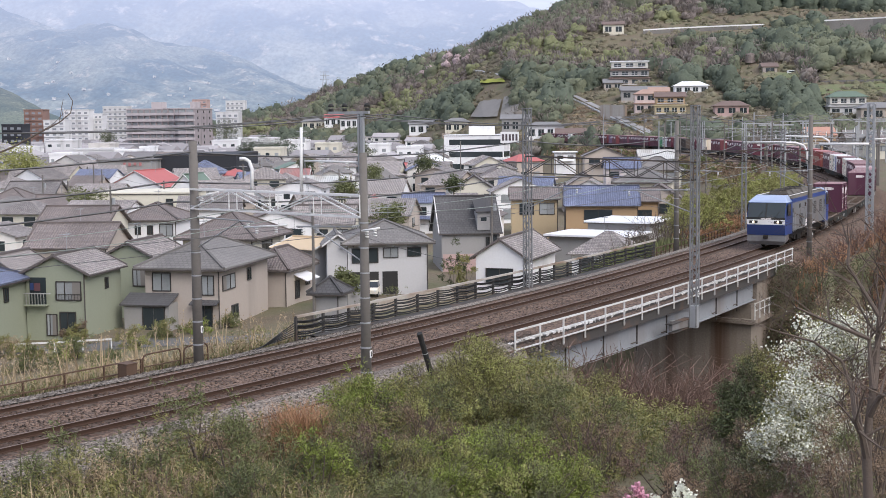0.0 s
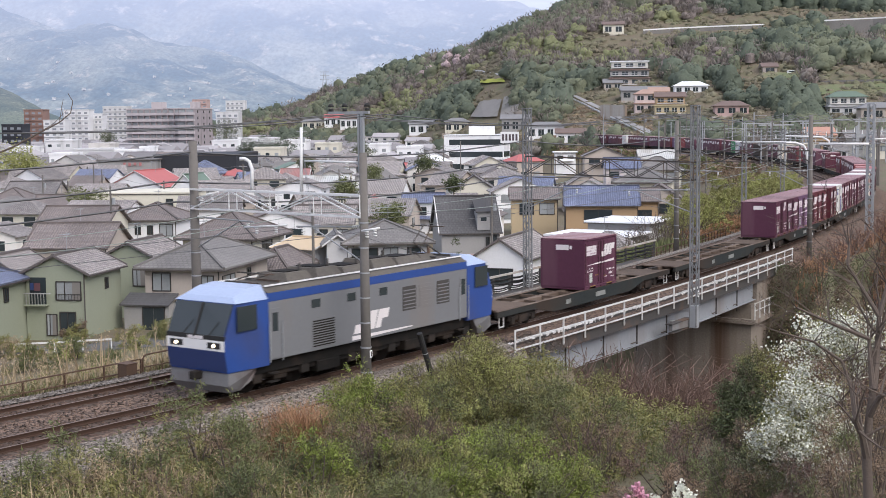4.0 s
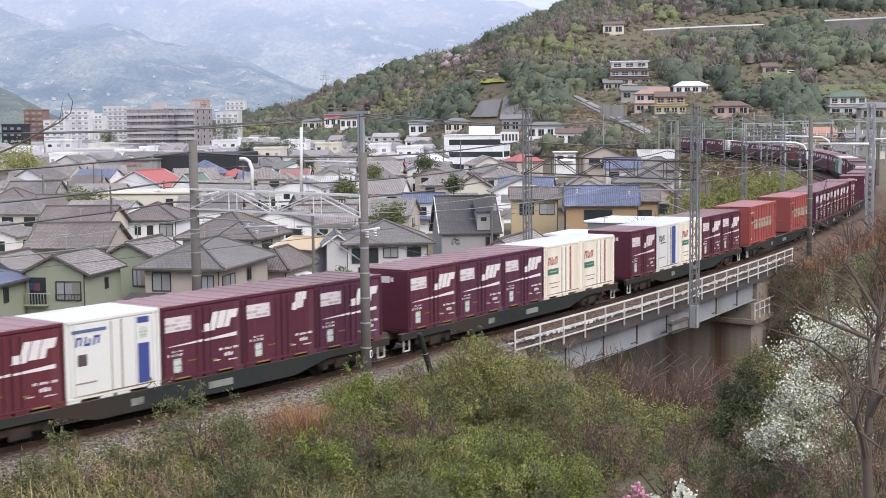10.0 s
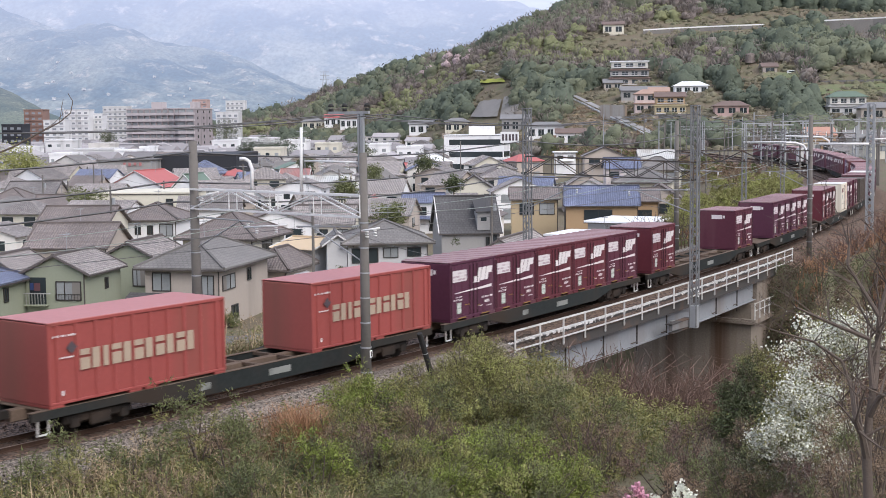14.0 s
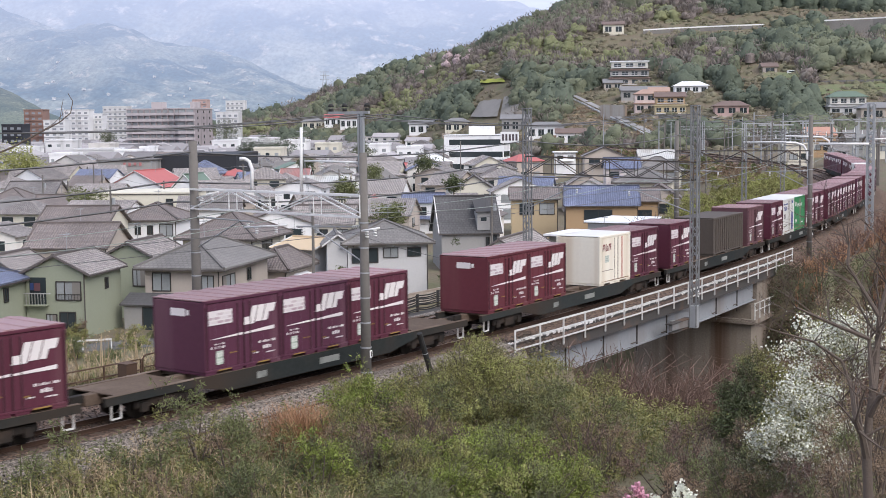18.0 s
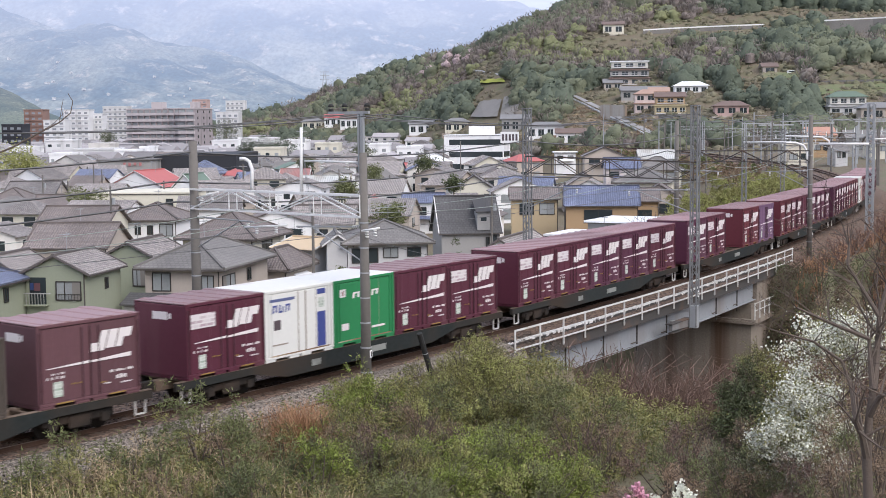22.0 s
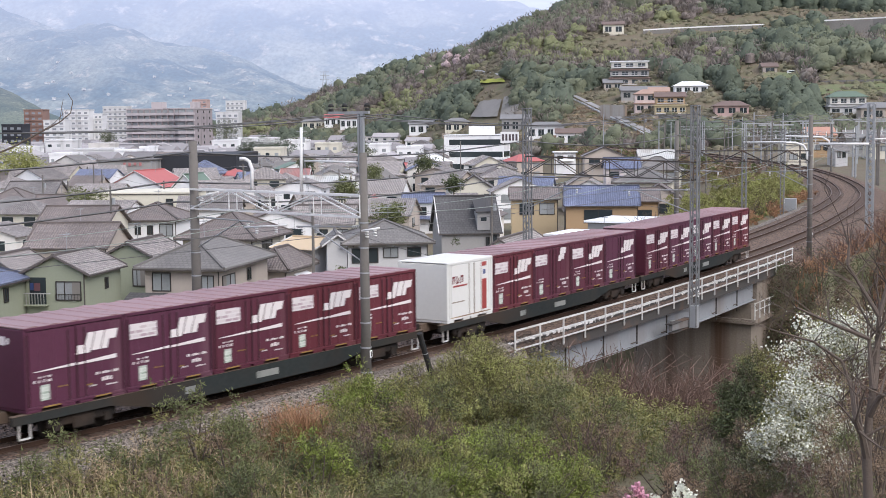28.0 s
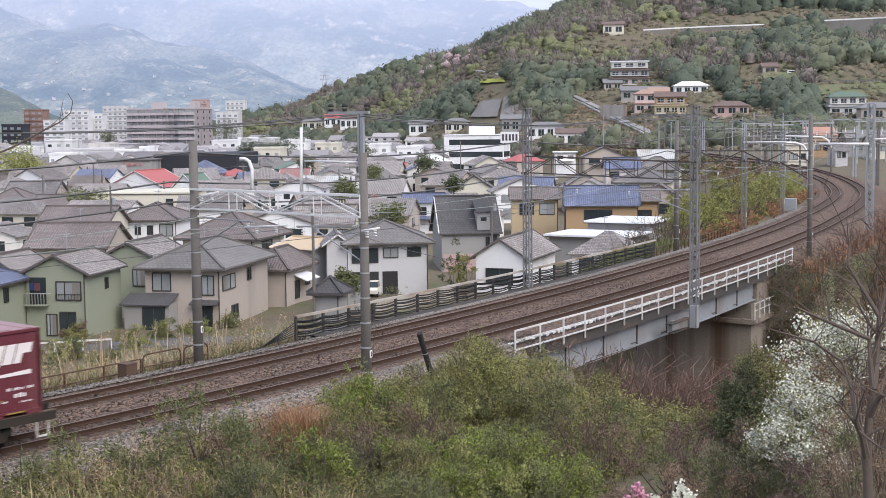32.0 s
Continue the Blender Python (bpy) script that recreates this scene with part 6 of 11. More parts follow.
def house(corner, zg, yaw, R, L, h, roof, rise, wall, tiles, label, ridge="x", over=0.5, wins=(), name="house", cat="house", group="", gutter=True, detail=True):
    """A house on its near corner: the wall R long runs along x, the wall L long along y.
    Roofs: gable (ridge along x or y), hip, flat."""
    ob = thing(name, Matrix.Translation((corner[0], corner[1], zg)) @ Matrix.Rotation(radians(yaw), 4, "Z"), label, cat, group)
    w = Shape()
    lo_, z = [(0, 0), (R, 0), (R, L), (0, L)], h
    ring0, ring1 = [(x, y, -1.2) for x, y in lo_], [(x, y, z) for x, y in lo_]
    w.hexa(ring0, ring1)
    o = over
    if roof == "gable":
        if ridge == "x":
            w.poly((0, 0, h), (0, L / 2, h + rise), (0, L, h))
            w.poly((R, 0, h), (R, L, h), (R, L / 2, h + rise))
        else:
            w.poly((0, 0, h), (R, 0, h), (R / 2, 0, h + rise))
            w.poly((0, L, h), (R / 2, L, h + rise), (R, L, h))
    part("wall", w, wall, ob)
    t = 0.15
    if roof == "gable":
        a, b = (R, L) if ridge == "x" else (L, R)
        k = rise / (b / 2)
        e = h - o * k + t
        p = lambda u, v, zz: (u, v, zz) if ridge == "x" else (v, u, zz)
        g = 0.35
        f1 = [p(-g, -o, e), p(a + g, -o, e), p(a + g, b / 2, h + rise + t), p(-g, b / 2, h + rise + t)]
        f2 = [p(a + g, b + o, e), p(-g, b + o, e), p(-g, b / 2, h + rise + t), p(a + g, b / 2, h + rise + t)]
        if ridge == "y":
            f1, f2 = [f1[1], f1[0], f1[3], f1[2]], [f2[1], f2[0], f2[3], f2[2]]
        for f in (f1, f2):
            part("roof_slope", roof_slab(Shape(), f), tiles, ob)
        if detail:
            part("ridge_cap", Shape().beam(p(-g, b / 2, h + rise + t + 0.06), p(a + g, b / 2, h + rise + t + 0.06), 0.28, 0.2), tiles, ob, "raised ridge tiles")
            for u in (-g, a + g):
                for v0, v1 in ((-o, b / 2), (b + o, b / 2)):
                    part("verge", Shape().beam(p(u, v0, e + 0.02), p(u, v1, h + rise + t + 0.02), 0.12, 0.16), tiles if tiles in (R_PALE, R_GREY, R_BROWN, R_BLUE, R_MIX) else M_TRIM, ob)
        if gutter and detail:
            for v in (-o - 0.05, b + o + 0.05):
                part("gutter", Shape().beam(p(-g, v, e - 0.12), p(a + g, v, e - 0.12), 0.1, 0.1), M_GUTTER, ob)
    elif roof == "hip":
        m = min(R, L) / 2
        k = rise / m
        e = h - o * k + t
        top = h + rise + t
        A, B, C, D = (-o, -o, e), (R + o, -o, e), (R + o, L + o, e), (-o, L + o, e)
        if R >= L:
            P, Q = (m, L / 2, top), (R - m, L / 2, top)
            faces = ([A, B, Q, P], [B, C, Q], [C, D, P, Q], [D, A, P])
            hips = ((A, P), (D, P), (B, Q), (C, Q))
        else:
            P, Q = (R / 2, m, top), (R / 2, L - m, top)
            faces = ([A, B, P], [B, C, Q, P], [C, D, Q], [D, A, P, Q])
            hips = ((A, P), (B, P), (C, Q), (D, Q))
        for f in faces:
            part("roof_slope", roof_slab(Shape(), f), tiles, ob)
        if detail:
            for a, b in hips:
                part("hip_cap", Shape().beam(Vector(a) + Vector((0, 0, 0.06)), Vector(b) + Vector((0, 0, 0.06)), 0.24, 0.16), tiles, ob, "raised hip tiles")
            part("ridge_cap", Shape().beam(Vector(P) + Vector((0, 0, 0.06)), Vector(Q) + Vector((0, 0, 0.06)) + Vector((0.01, 0.01, 0)), 0.28, 0.2), tiles, ob, "raised ridge tiles")
            for a, b in ((A, B), (B, C), (C, D), (D, A)):
                part("gutter", Shape().beam(Vector(a) - Vector((0, 0, 0.2)), Vector(b) - Vector((0, 0, 0.2)), 0.1, 0.12), M_GUTTER, ob)
    else:
        part("roof_deck", Shape().box(-o, R + o, -o, L + o, h + 0.003, h + 0.25, 0.02), tiles, ob)
        if detail:
            part("parapet", Shape().box(-o - 0.02, R + o + 0.02, -o - 0.02, L + o + 0.02, h - 0.12, h, 0.0), M_GUTTER if o else M_TRIM, ob)
    if detail and roof != "flat":
        part("downpipe", Shape().tube((-0.06, 0.06, 0), (-0.06, 0.06, h - 0.1), 0.05, n=8), M_GUTTER, ob)
    for wn_ in wins:
        window(ob, wn_[0], wn_[1], wn_[2], wn_[3], wn_[4], R, L, *(wn_[5:]))
    return ob


def lean_to(ob, x0, x1, y0, y1, z0, z1, mt, axis="x"):
    """A small canopy or porch roof; z0 at its outer edge, z1 against the wall."""
    if axis == "x":
        f = [(x0, y1, z0), (x0, y0, z0), (x1, y0, z1), (x1, y1, z1)]
    else:
        f = [(x0, y0, z0), (x1, y0, z0), (x1, y1, z1), (x0, y1, z1)]
    return part("porch_roof", roof_slab(Shape(), f, 0.1), mt, ob, "small porch roof")


# green house with a washing balcony
g = house((-30.3, 113.6), -8.80, 80, 7.4, 5.4, 5.7, "gable", 1.35, W_GREEN, R_PALE, "pale green two-storey house with a weathered grey tile roof", "x",
          wins=[("l", 0.35, 2.65, 3.35, 5.0, "pale", 0.33, None, True), ("l", 0.9, 2.4, 0.2, 2.4, "dark"), ("l", 2.6, 3.6, 0.3, 2.2, "pale", 0.4), ("r", 3.9, 4.6, 3.9, 4.9, "dark")])
house((-30.3 - 5.4 * math.sin(radians(80)) - 1.2, 113.6 + 5.4 * math.cos(radians(80)) + 0.6), -8.8, 80, 6.5, 4.0, 5.7, "gable", 1.2, W_GREEN, R_PALE, "pale green two-storey house wing with a tile roof", "x",
      wins=[("r", 1.0, 1.8, 3.6, 4.8, "dark")])
bal = thing("balcony", Matrix.Translation((-30.3, 113.6, -8.8)) @ Matrix.Rotation(radians(80), 4, "Z"), "small balcony with grey rails and hanging washing", "balcony")
# Flat dark sheet on the wall paints the shade behind the balcony.
part("recess", Shape().box(-0.03, 0.0, 3.55, 5.05, 3.0, 5.3), M_GLASS, bal, "dark recess")
for k in range(7):
    part("bar", Shape().box(-0.55, -0.5, 3.5 + k * 0.27, 3.54 + k * 0.27, 3.0, 3.95), M_ALUPALE, bal)
part("top_rail", Shape().box(-0.6, -0.46, 2.9, 5.3, 3.95, 4.03), M_ALUPALE, bal)
part("floor_slab", Shape().box(-0.6, 0, 3.3, 5.3, 2.9, 3.0), W_GREEN, bal)
part("washing", Shape().box(-0.4, -0.36, 3.9, 4.45, 4.2, 4.85), M_BROWN, bal, "dark red washing")
part("washing", Shape().box(-0.4, -0.36, 4.5, 4.8, 4.25, 4.85), M_LOCONAVY, bal, "dark blue washing")
house((-36.9, 107.7), -8.80, 80, 7.2, 9.0, 5.4, "hip", 1.6, W_GREEN, R_BLUE, "pale green house with a blue glazed tile roof", wins=[("r", 3.2, 4.0, 3.6, 4.8, "dark")])
house((-27.4, 126.3), -8.71, 80, 8.1, 4.6, 5.7, "gable", 1.2, W_GREEN, R_PALE, "pale green house with a light tile roof behind its neighbours", "x", wins=[("l", 0.4, 1.9, 2.9, 4.6, "pale", 0.45)])
b = house((-19.8, 118.8), -8.80, 77, 12.1, 7.1, 5.7, "hip", 1.7, W_BEIGE, R_SLATE, "beige two-storey house with a grey slate hipped roof", over=0.75,
          wins=[("l", 4.6, 6.4, 3.3, 5.0, "pale"), ("l", 0.5, 1.7, 3.0, 4.8, "pale"), ("r", 0.6, 3.6, 3.3, 4.7, "pale", 0.25), ("r", 6.6, 7.6, 3.6, 4.8, "dark"), ("l", 4.4, 6.2, 0.2, 2.2, "pale"), ("l", 0.7, 2.2, 0.2, 2.2, "dark"), ("r", 2.6, 4.2, 0.6, 1.8, "dark")])
lean_to(b, -2.2, 0.0, 3.9, 8.6, 2.35, 3.15, R_DARK)
part("porch", Shape().box(-1.9, 0, 4.0, 8.3, -1.2, 2.4), W_GREY, b, "grey ground-floor bay")
lean_to(b, -0.9, 0.0, 0.0, 2.6, 2.3, 2.6, R_DARK)
for v0, v1 in ((4.5, 5.45), (5.5, 6.45)):
    part("sliding_door", Shape().box(-1.96, -1.9, v0, v1, 0.0, 2.05), M_GLASS, b, "dark glazed sliding door")
part("door_frame", Shape().box(-1.98, -1.9, 4.4, 4.5, 0, 2.15).box(-1.98, -1.9, 6.45, 6.55, 0, 2.15).box(-1.98, -1.9, 4.4, 6.55, 2.05, 2.15), M_ALU, b)
c = house((-15.35, 131.4), -8.66, 75, 7.45, 3.9, 4.0, "hip", 1.5, W_BEIGE, R_BROWN, "small beige house with a brown tile hipped roof", wins=[("r", 2.2, 3.4, 0.6, 2.4, "dark"), ("r", 5.2, 6.4, 1.6, 2.8, "dark")])
lean_to(c, 2.0, 5.6, -1.4, 0.0, 2.5, 3.1, R_WHITE, "y")
house((-9.5, 121.5), -8.75, 75, 2.4, 2.4, 3.0, "hip", 0.9, W_GREY, R_DARK, "small dark garden pavilion with a pyramid roof", name="garden_shed", cat="shed")
house((-13.7, 143.0), -8.56, 55, 6.8, 5.6, 4.5, "gable", 0.8, W_OFFWHITE, R_CREAM, "white house with a cream metal roof", "y", wins=[("r", 3.4, 6.0, 1.6, 3.8, "dark")])
d = house((-1.6, 141.3), -8.59, 97, 9.1, 8.4, 5.6, "hip", 1.7, W_OFFWHITE, R_SLATE, "white two-storey house with open garages and a slate roof", over=0.7,
          wins=[("l", 0.7, 2.2, 3.9, 4.9, "dark"), ("l", 3.1, 4.7, 3.8, 4.9, "pale"), ("l", 5.2, 8.0, 3.3, 4.9, "dark")])
# Black panels on the wall stand in for the shade inside the garages.
part("garage_opening", Shape().box(-0.05, 0.0, 5.2, 8.1, 0, 2.4), M_BLACK, d, "dark garage opening")
part("garage_opening", Shape().box(-0.05, 0.0, 3.2, 4.8, 0, 2.4), M_BLACK, d, "dark garage opening")
part("wall_lamp", Shape().box(-0.25, 0, 3.4, 3.7, 5.15, 5.4, 0.02), M_PLATE, d, "white flood lamp")
house((-9.9, 140.5), -8.4, 97, 7.0, 2.2, 5.2, "gable", 0.8, W_OFFWHITE, R_SLATE, "narrow white house wing with a slate roof", "x")
e = house((6.8, 161.2), -8.39, 97, 9.3, 7.0, 4.6, "gable", 3.9, W_GREY, R_DARK, "house with a steep dark slate roof and pale cladding", "y", over=0.3, wins=[("l", 0.3, 0.9, 2.6, 4.2, "dark"), ("l", 1.2, 1.7, 2.8, 4.0, "dark")])
dm_ = part("dormer", Shape().box(-0.1, 2.6, 1.2, 2.7, 4.8, 6.9), W_GREY, e, "small dormer with a dark window")
part("dormer_window", Shape().box(-0.13, -0.1, 1.6, 2.3, 5.9, 6.4), M_GLASS, dm_)
part("dormer_roof", Shape().hexa([(-0.3, 1.0, 6.9), (3.2, 1.0, 8.2), (3.2, 2.9, 8.2), (-0.3, 2.9, 6.9)], [(-0.3, 1.0, 7.05), (3.2, 1.0, 8.35), (3.2, 2.9, 8.35), (-0.3, 2.9, 7.05)]), R_DARK, dm_)
part("base_course", Shape().box(-0.05, 9.0, -0.05, 6.85, -1.2, 2.0), W_PINK, e, "dusty pink ground floor")
house((8.4, 139.1), -8.61, 70, 12.1, 5.3, 3.9, "gable", 1.7, W_WHITE, R_PALE, "white bungalow with a pale tile roof beside the line", "x", over=0.6, wins=[("l", 1.2, 4.2, 1.0, 2.7, "dark")])
house((22.2, 164.5), -8.34, 62, 7.7, 10.0, 3.3, "flat", 0, W_GREY, R_WHITE, "grey workshop with a white metal roof", over=0.6, name="workshop", cat="workshop", wins=[("r", 4.2, 5.0, 1.4, 2.2, "pale")])
house((26.5, 172.7), -8.25, 62, 9.4, 8.5, 4.3, "flat", 0, W_GREY, R_WHITE, "taller grey workshop with a white metal roof", over=0.4, name="workshop", cat="workshop")
house((27.5, 189.7), -8.08, 85, 8.5, 10.1, 5.6, "gable", 2.3, W_TAN, R_BLUE, "tan rendered house with a blue glazed tile roof", "y", over=0.5, wins=[("l", 3.6, 7.6, 3.4, 4.9, "dark")])
house((32.5, 203.0), -7.95, 85, 7.0, 4.5, 5.2, "gable", 1.6, W_TAN, R_BROWN, "tan house with a dark tile roof", "y", wins=[("l", 1.0, 3.6, 2.2, 3.8, "dark")])
house((17.4, 203.6), -7.96, 88, 8.6, 7.0, 5.6, "gable", 1.4, W_YELLOWTAN, R_BROWN, "pale tan two-storey house with a brown tile roof", "y", wins=[("l", 0.5, 2.8, 3.2, 5.0, "pale"), ("l", 3.6, 5.8, 3.2, 5.0, "dark")])
house((-37.1, 148.3), -8.47, 85, 8.2, 9.0, 4.5, "gable", 2.2, W_BEIGE, R_BROWN, "low house with a broad grey-brown tile roof", "y")
house((-40.6, 162.6), -8.32, 85, 8.3, 8.6, 5.6, "gable", 2.0, W_CREAM, R_BROWN, "cream house with a brown tile roof", "y", wins=[("l", 5.5, 7.5, 2.6, 4.4, "dark")])
house((-34.0, 172.0), -8.25, 85, 8.4, 7.4, 5.6, "hip", 1.7, W_WHITE, R_BROWN, "white house with a brown hipped roof", wins=[("l", 0.4, 2.2, 3.4, 5.0, "pale"), ("l", 3.0, 3.8, 3.6, 4.8, "dark"), ("l", 4.6, 5.4, 3.6, 4.8, "dark")])
house((-20.9, 147.7), -8.51, 75, 9.4, 8.3, 5.6, "hip", 2.2, W_CREAM, R_BROWN, "cream house with a large dark tile hipped roof", over=0.8, wins=[("r", 2.6, 5.6, 3.4, 4.8, "dark")])
house((37.2, 213.0), -7.87, 80, 8.7, 6.0, 5.0, "gable", 1.9, W_BEIGE, R_BROWN, "beige house with a dark curved tile roof", "x", wins=[("l", 1.0, 3.0, 2.4, 4.0, "dark")])
house((41.1, 247.6), -7.58, 75, 12.5, 9.6, 5.6, "hip", 2.3, W_CREAM, R_SLATE, "cream house with a blue-grey hipped roof", wins=[("l", 1.0, 3.0, 2.8, 4.4, "dark")])
house((-54.3, 261.1), -7.45, 70, 10.3, 11.5, 5.0, "gable", 2.8, W_WHITE, R_RED, "white house with a bright red gabled roof", "x", over=0.7, wins=[("l", 3.5, 4.3, 3.2, 4.2, "dark"), ("l", 5.5, 6.3, 3.2, 4.2, "dark")])
house((-44.4, 245.0), -7.6, 75, 8.0, 5.2, 5.2, "gable", 2.6, W_WHITE, R_GREEN, "white house with a green gabled roof and pale verges", "x", over=0.6)
house((-41.1, 219.2), -7.81, 88, 13.2, 16.2, 6.0, "flat", 0, W_CREAM, W_CREAM, "long cream flat-roofed apartment block", over=0.1, name="apartment_block", cat="apartment block",
      wins=[("l", 0.8, 1.6, 3.6, 5.0, "dark"), ("l", 2.6, 3.8, 3.4, 5.2, "dark"), ("l", 8.2, 8.8, 3.8, 4.8, "dark"), ("l", 9.6, 10.2, 3.8, 4.8, "dark"), ("l", 11.0, 11.6, 3.8, 4.8, "dark")])
house((-51.6, 339.8), -6.82, 88, 32.1, 20.9, 8.5, "flat", 0, W_BLACK, W_BLACK, "large black windowless hall", over=0.05, name="hall", cat="hall")
house((-71.0, 330.0), -6.9, 88, 15.0, 13.0, 7.7, "flat", 0, W_GREY, R_SLATE, "long grey shop hall beside the black one", over=0.3, name="hall", cat="hall")
of = house((18.2, 400.0), -6.3, 78, 12.0, 18.0, 11.6, "flat", 0, W_WHITE, R_WHITE, "white three-storey office building with ribbon windows", over=0.1, name="office_building", cat="office building")
for k in range(3):
    part("ribbon_window", Shape().box(-0.06, 0.0, 0.3, 16.4, 1.6 + k * 3.6, 3.2 + k * 3.6), M_GLASS, of, "dark ribbon window")
    part("ribbon_window", Shape().box(0.4, 11.0, -0.06, 0.0, 1.6 + k * 3.6, 3.2 + k * 3.6), M_GLASS, of, "dark ribbon window")
part("roof_house", Shape().box(3, 8, 4, 11, 11.8, 14.4), W_WHITE, of, "white rooftop housing")
sg = part("sign_board", Shape().box(-0.3, -0.15, -4.6, 0.9, 9.3, 12.6), M_PLATE, of, "white sign board with dark strokes")
for k in range(5):
    part("sign_stroke", Shape().box(-0.33, -0.3, -4.2 + k * 1.0, -3.6 + k * 1.0, 10.0, 11.9), M_LINEMARK, sg)


def flats(x, y, zg, yaw, R, L, floors, wall, band, label, bays=8):
    """A block of flats: open galleries with solid bands on the long front."""
    h = floors * 2.9
    ob = thing("apartment_building", Matrix.Translation((x, y, zg)) @ Matrix.Rotation(radians(yaw), 4, "Z"), label, "apartment building", "apartment buildings")
    part("wall", Shape().box(0, R, 0, L, -2, h), wall, ob)
    part("roof_slab", Shape().box(-0.3, R + 0.3, -0.3, L + 0.3, h + 0.003, h + 0.5), band, ob)
    for k in range(floors):
        bal_ = part("balcony", Shape().box(-1.3, -0.003, 0.0, L, k * 2.9 + 0.1, k * 2.9 + 1.25), band, ob, "balcony front")
        part("gallery", Shape().box(-0.02, 0.0 - 0.003, 0.3, L - 0.3, k * 2.9 + 1.3, k * 2.9 + 2.6), M_GLASSPALE, bal_)
        for b in range(bays):
            part("fin", Shape().box(-1.25, -0.02, L * b / bays, L * b / bays + 0.25, k * 2.9 + 1.25, k * 2.9 + 2.95), wall, bal_)
        for b in range(3):
            part("window", Shape().box(R * (b + 0.5) / 3 - 0.6, R * (b + 0.5) / 3 + 0.6, -0.04, -0.003, k * 2.9 + 1.0, k * 2.9 + 2.2), M_GLASS, ob)
    part("roof_plant", Shape().box(R * 0.3, R * 0.7, L * 0.4, L * 0.6, h + 0.5, h + 3.5), band, ob)
    return ob


def facade_block(x, y, zg, yaw, R, L, floors, wall, label, cols=8, name="office_building"):
    h = floors * 3.2
    ob = thing(name, Matrix.Translation((x, y, zg)) @ Matrix.Rotation(radians(yaw), 4, "Z"), label, "building", "town buildings")
    part("wall", Shape().box(0, R, 0, L, -3, h), wall, ob)
    part("parapet", Shape().box(-0.15, R + 0.15, -0.15, L + 0.15, h + 0.003, h + 0.6), wall, ob)
    rest = Shape()
    for k in range(floors):
        for c in range(cols):
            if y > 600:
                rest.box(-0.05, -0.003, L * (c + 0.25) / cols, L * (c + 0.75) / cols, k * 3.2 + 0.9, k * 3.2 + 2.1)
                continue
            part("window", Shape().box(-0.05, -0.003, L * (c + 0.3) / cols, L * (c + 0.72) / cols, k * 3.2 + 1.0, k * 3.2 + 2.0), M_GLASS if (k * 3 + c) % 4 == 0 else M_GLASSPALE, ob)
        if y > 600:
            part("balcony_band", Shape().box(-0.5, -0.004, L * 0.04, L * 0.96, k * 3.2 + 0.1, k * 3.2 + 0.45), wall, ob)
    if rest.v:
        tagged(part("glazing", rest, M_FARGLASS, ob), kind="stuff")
    return ob


# ---- the town behind ----
def street_house(px0, px1, eave, h, roof, rise, wall, tiles, label, ridge="y", deep=7.0, n=3, yaw=88, zg=-8.0):
    """A house fitted to the camera's view: its front spans two pixel columns; eave: the pixel row of its eaves."""
    d = (EYE[2] - zg - h) * 2392.7 / (eave - 216.7 - (784 - px0) * 0.0104)
    x0, x1 = (px0 - 784 - 16) / 2392.7 * d, (px1 - 784 - 16) / 2392.7 * d
    L = x1 - x0
    wins = [("l", L * (k + 0.22) / n, L * (k + 0.78) / n, h - 2.0, h - 0.75, "dark" if k % 2 else "pale") for k in range(n)]
    if h > 4.5:
        wins += [("l", L * (k + 0.2) / 2, L * (k + 0.7) / 2, 0.5, 2.2, "dark") for k in range(2)]
    ob = house((x1, d), zg, yaw, deep, L, h, roof, rise, wall, tiles, label, ridge, 0.5, wins, "house", "house", "town houses", False, True)
    lean_to(ob, -1.3, 0.0, L * 0.1, L * 0.8, 2.5, 2.9, tiles)
    return ob


street_house(24, 112, 344, 5.2, "gable", 2.0, W_BEIGE, R_GREY, "beige house with a long dark grey roof", "y", 8.0)
street_house(72, 150, 368, 4.6, "gable", 1.7, W_BEIGE, R_BROWN, "low house with a mossy brown roof", "y", 7.5)
street_house(122, 222, 310, 5.4, "gable", 1.5, W_PALEWALL, R_SLATE, "long pinkish-white house with a grey roof", "y", 8.0, 5)
street_house(0, 60, 352, 4.8, "hip", 1.6, W_GREY, R_BROWN, "grey house with a brown hipped roof", "y", 7.0)
street_house(462, 517, 288, 4.8, "gable", 2.2, W_CREAM, R_GREEN, "cream house with a green metal roof", "y", 9.0)
street_house(512, 562, 315, 4.6, "gable", 1.9, W_BEIGE, R_ROSE, "beige house with a faded rose-red roof", "y", 7.5)
street_house(552, 630, 328, 5.2, "gable", 1.6, W_WHITE, R_PALEMETAL, "white house with a pale ribbed metal roof", "y", 8.5)
street_house(655, 735, 314, 4.2, "flat", 0, W_TAN, R_WHITE, "tan shop building under a flat white roof", "y", 9.0)
street_house(650, 704, 334, 4.6, "gable", 1.4, W_WHITE, R_PALEMETAL, "small white house with a pale metal roof", "y", 7.0, 2)
street_house(692, 736, 299, 4.4, "gable", 1.4, W_CREAM, R_RED, "cream house with a bright red metal roof", "y", 7.0)
street_house(532, 640, 396, 4.4, "gable", 2.0, W_CREAM, R_PALE, "cream house with a streaked weathered tile roof", "y", 8.0)
street_house(655, 692, 369, 4.2, "gable", 1.6, W_CREAM, R_ROSE, "narrow cream house with a dull red roof", "x", 7.0, 2)
street_house(730, 800, 358, 5.0, "gable", 1.1, W_WHITE, R_BLUE, "white house with a blue tile roof", "y", 6.0)
street_house(862, 930, 298, 5.0, "hip", 1.9, W_BEIGE, R_GREY, "beige house with a grey hipped roof", "y", 8.0)
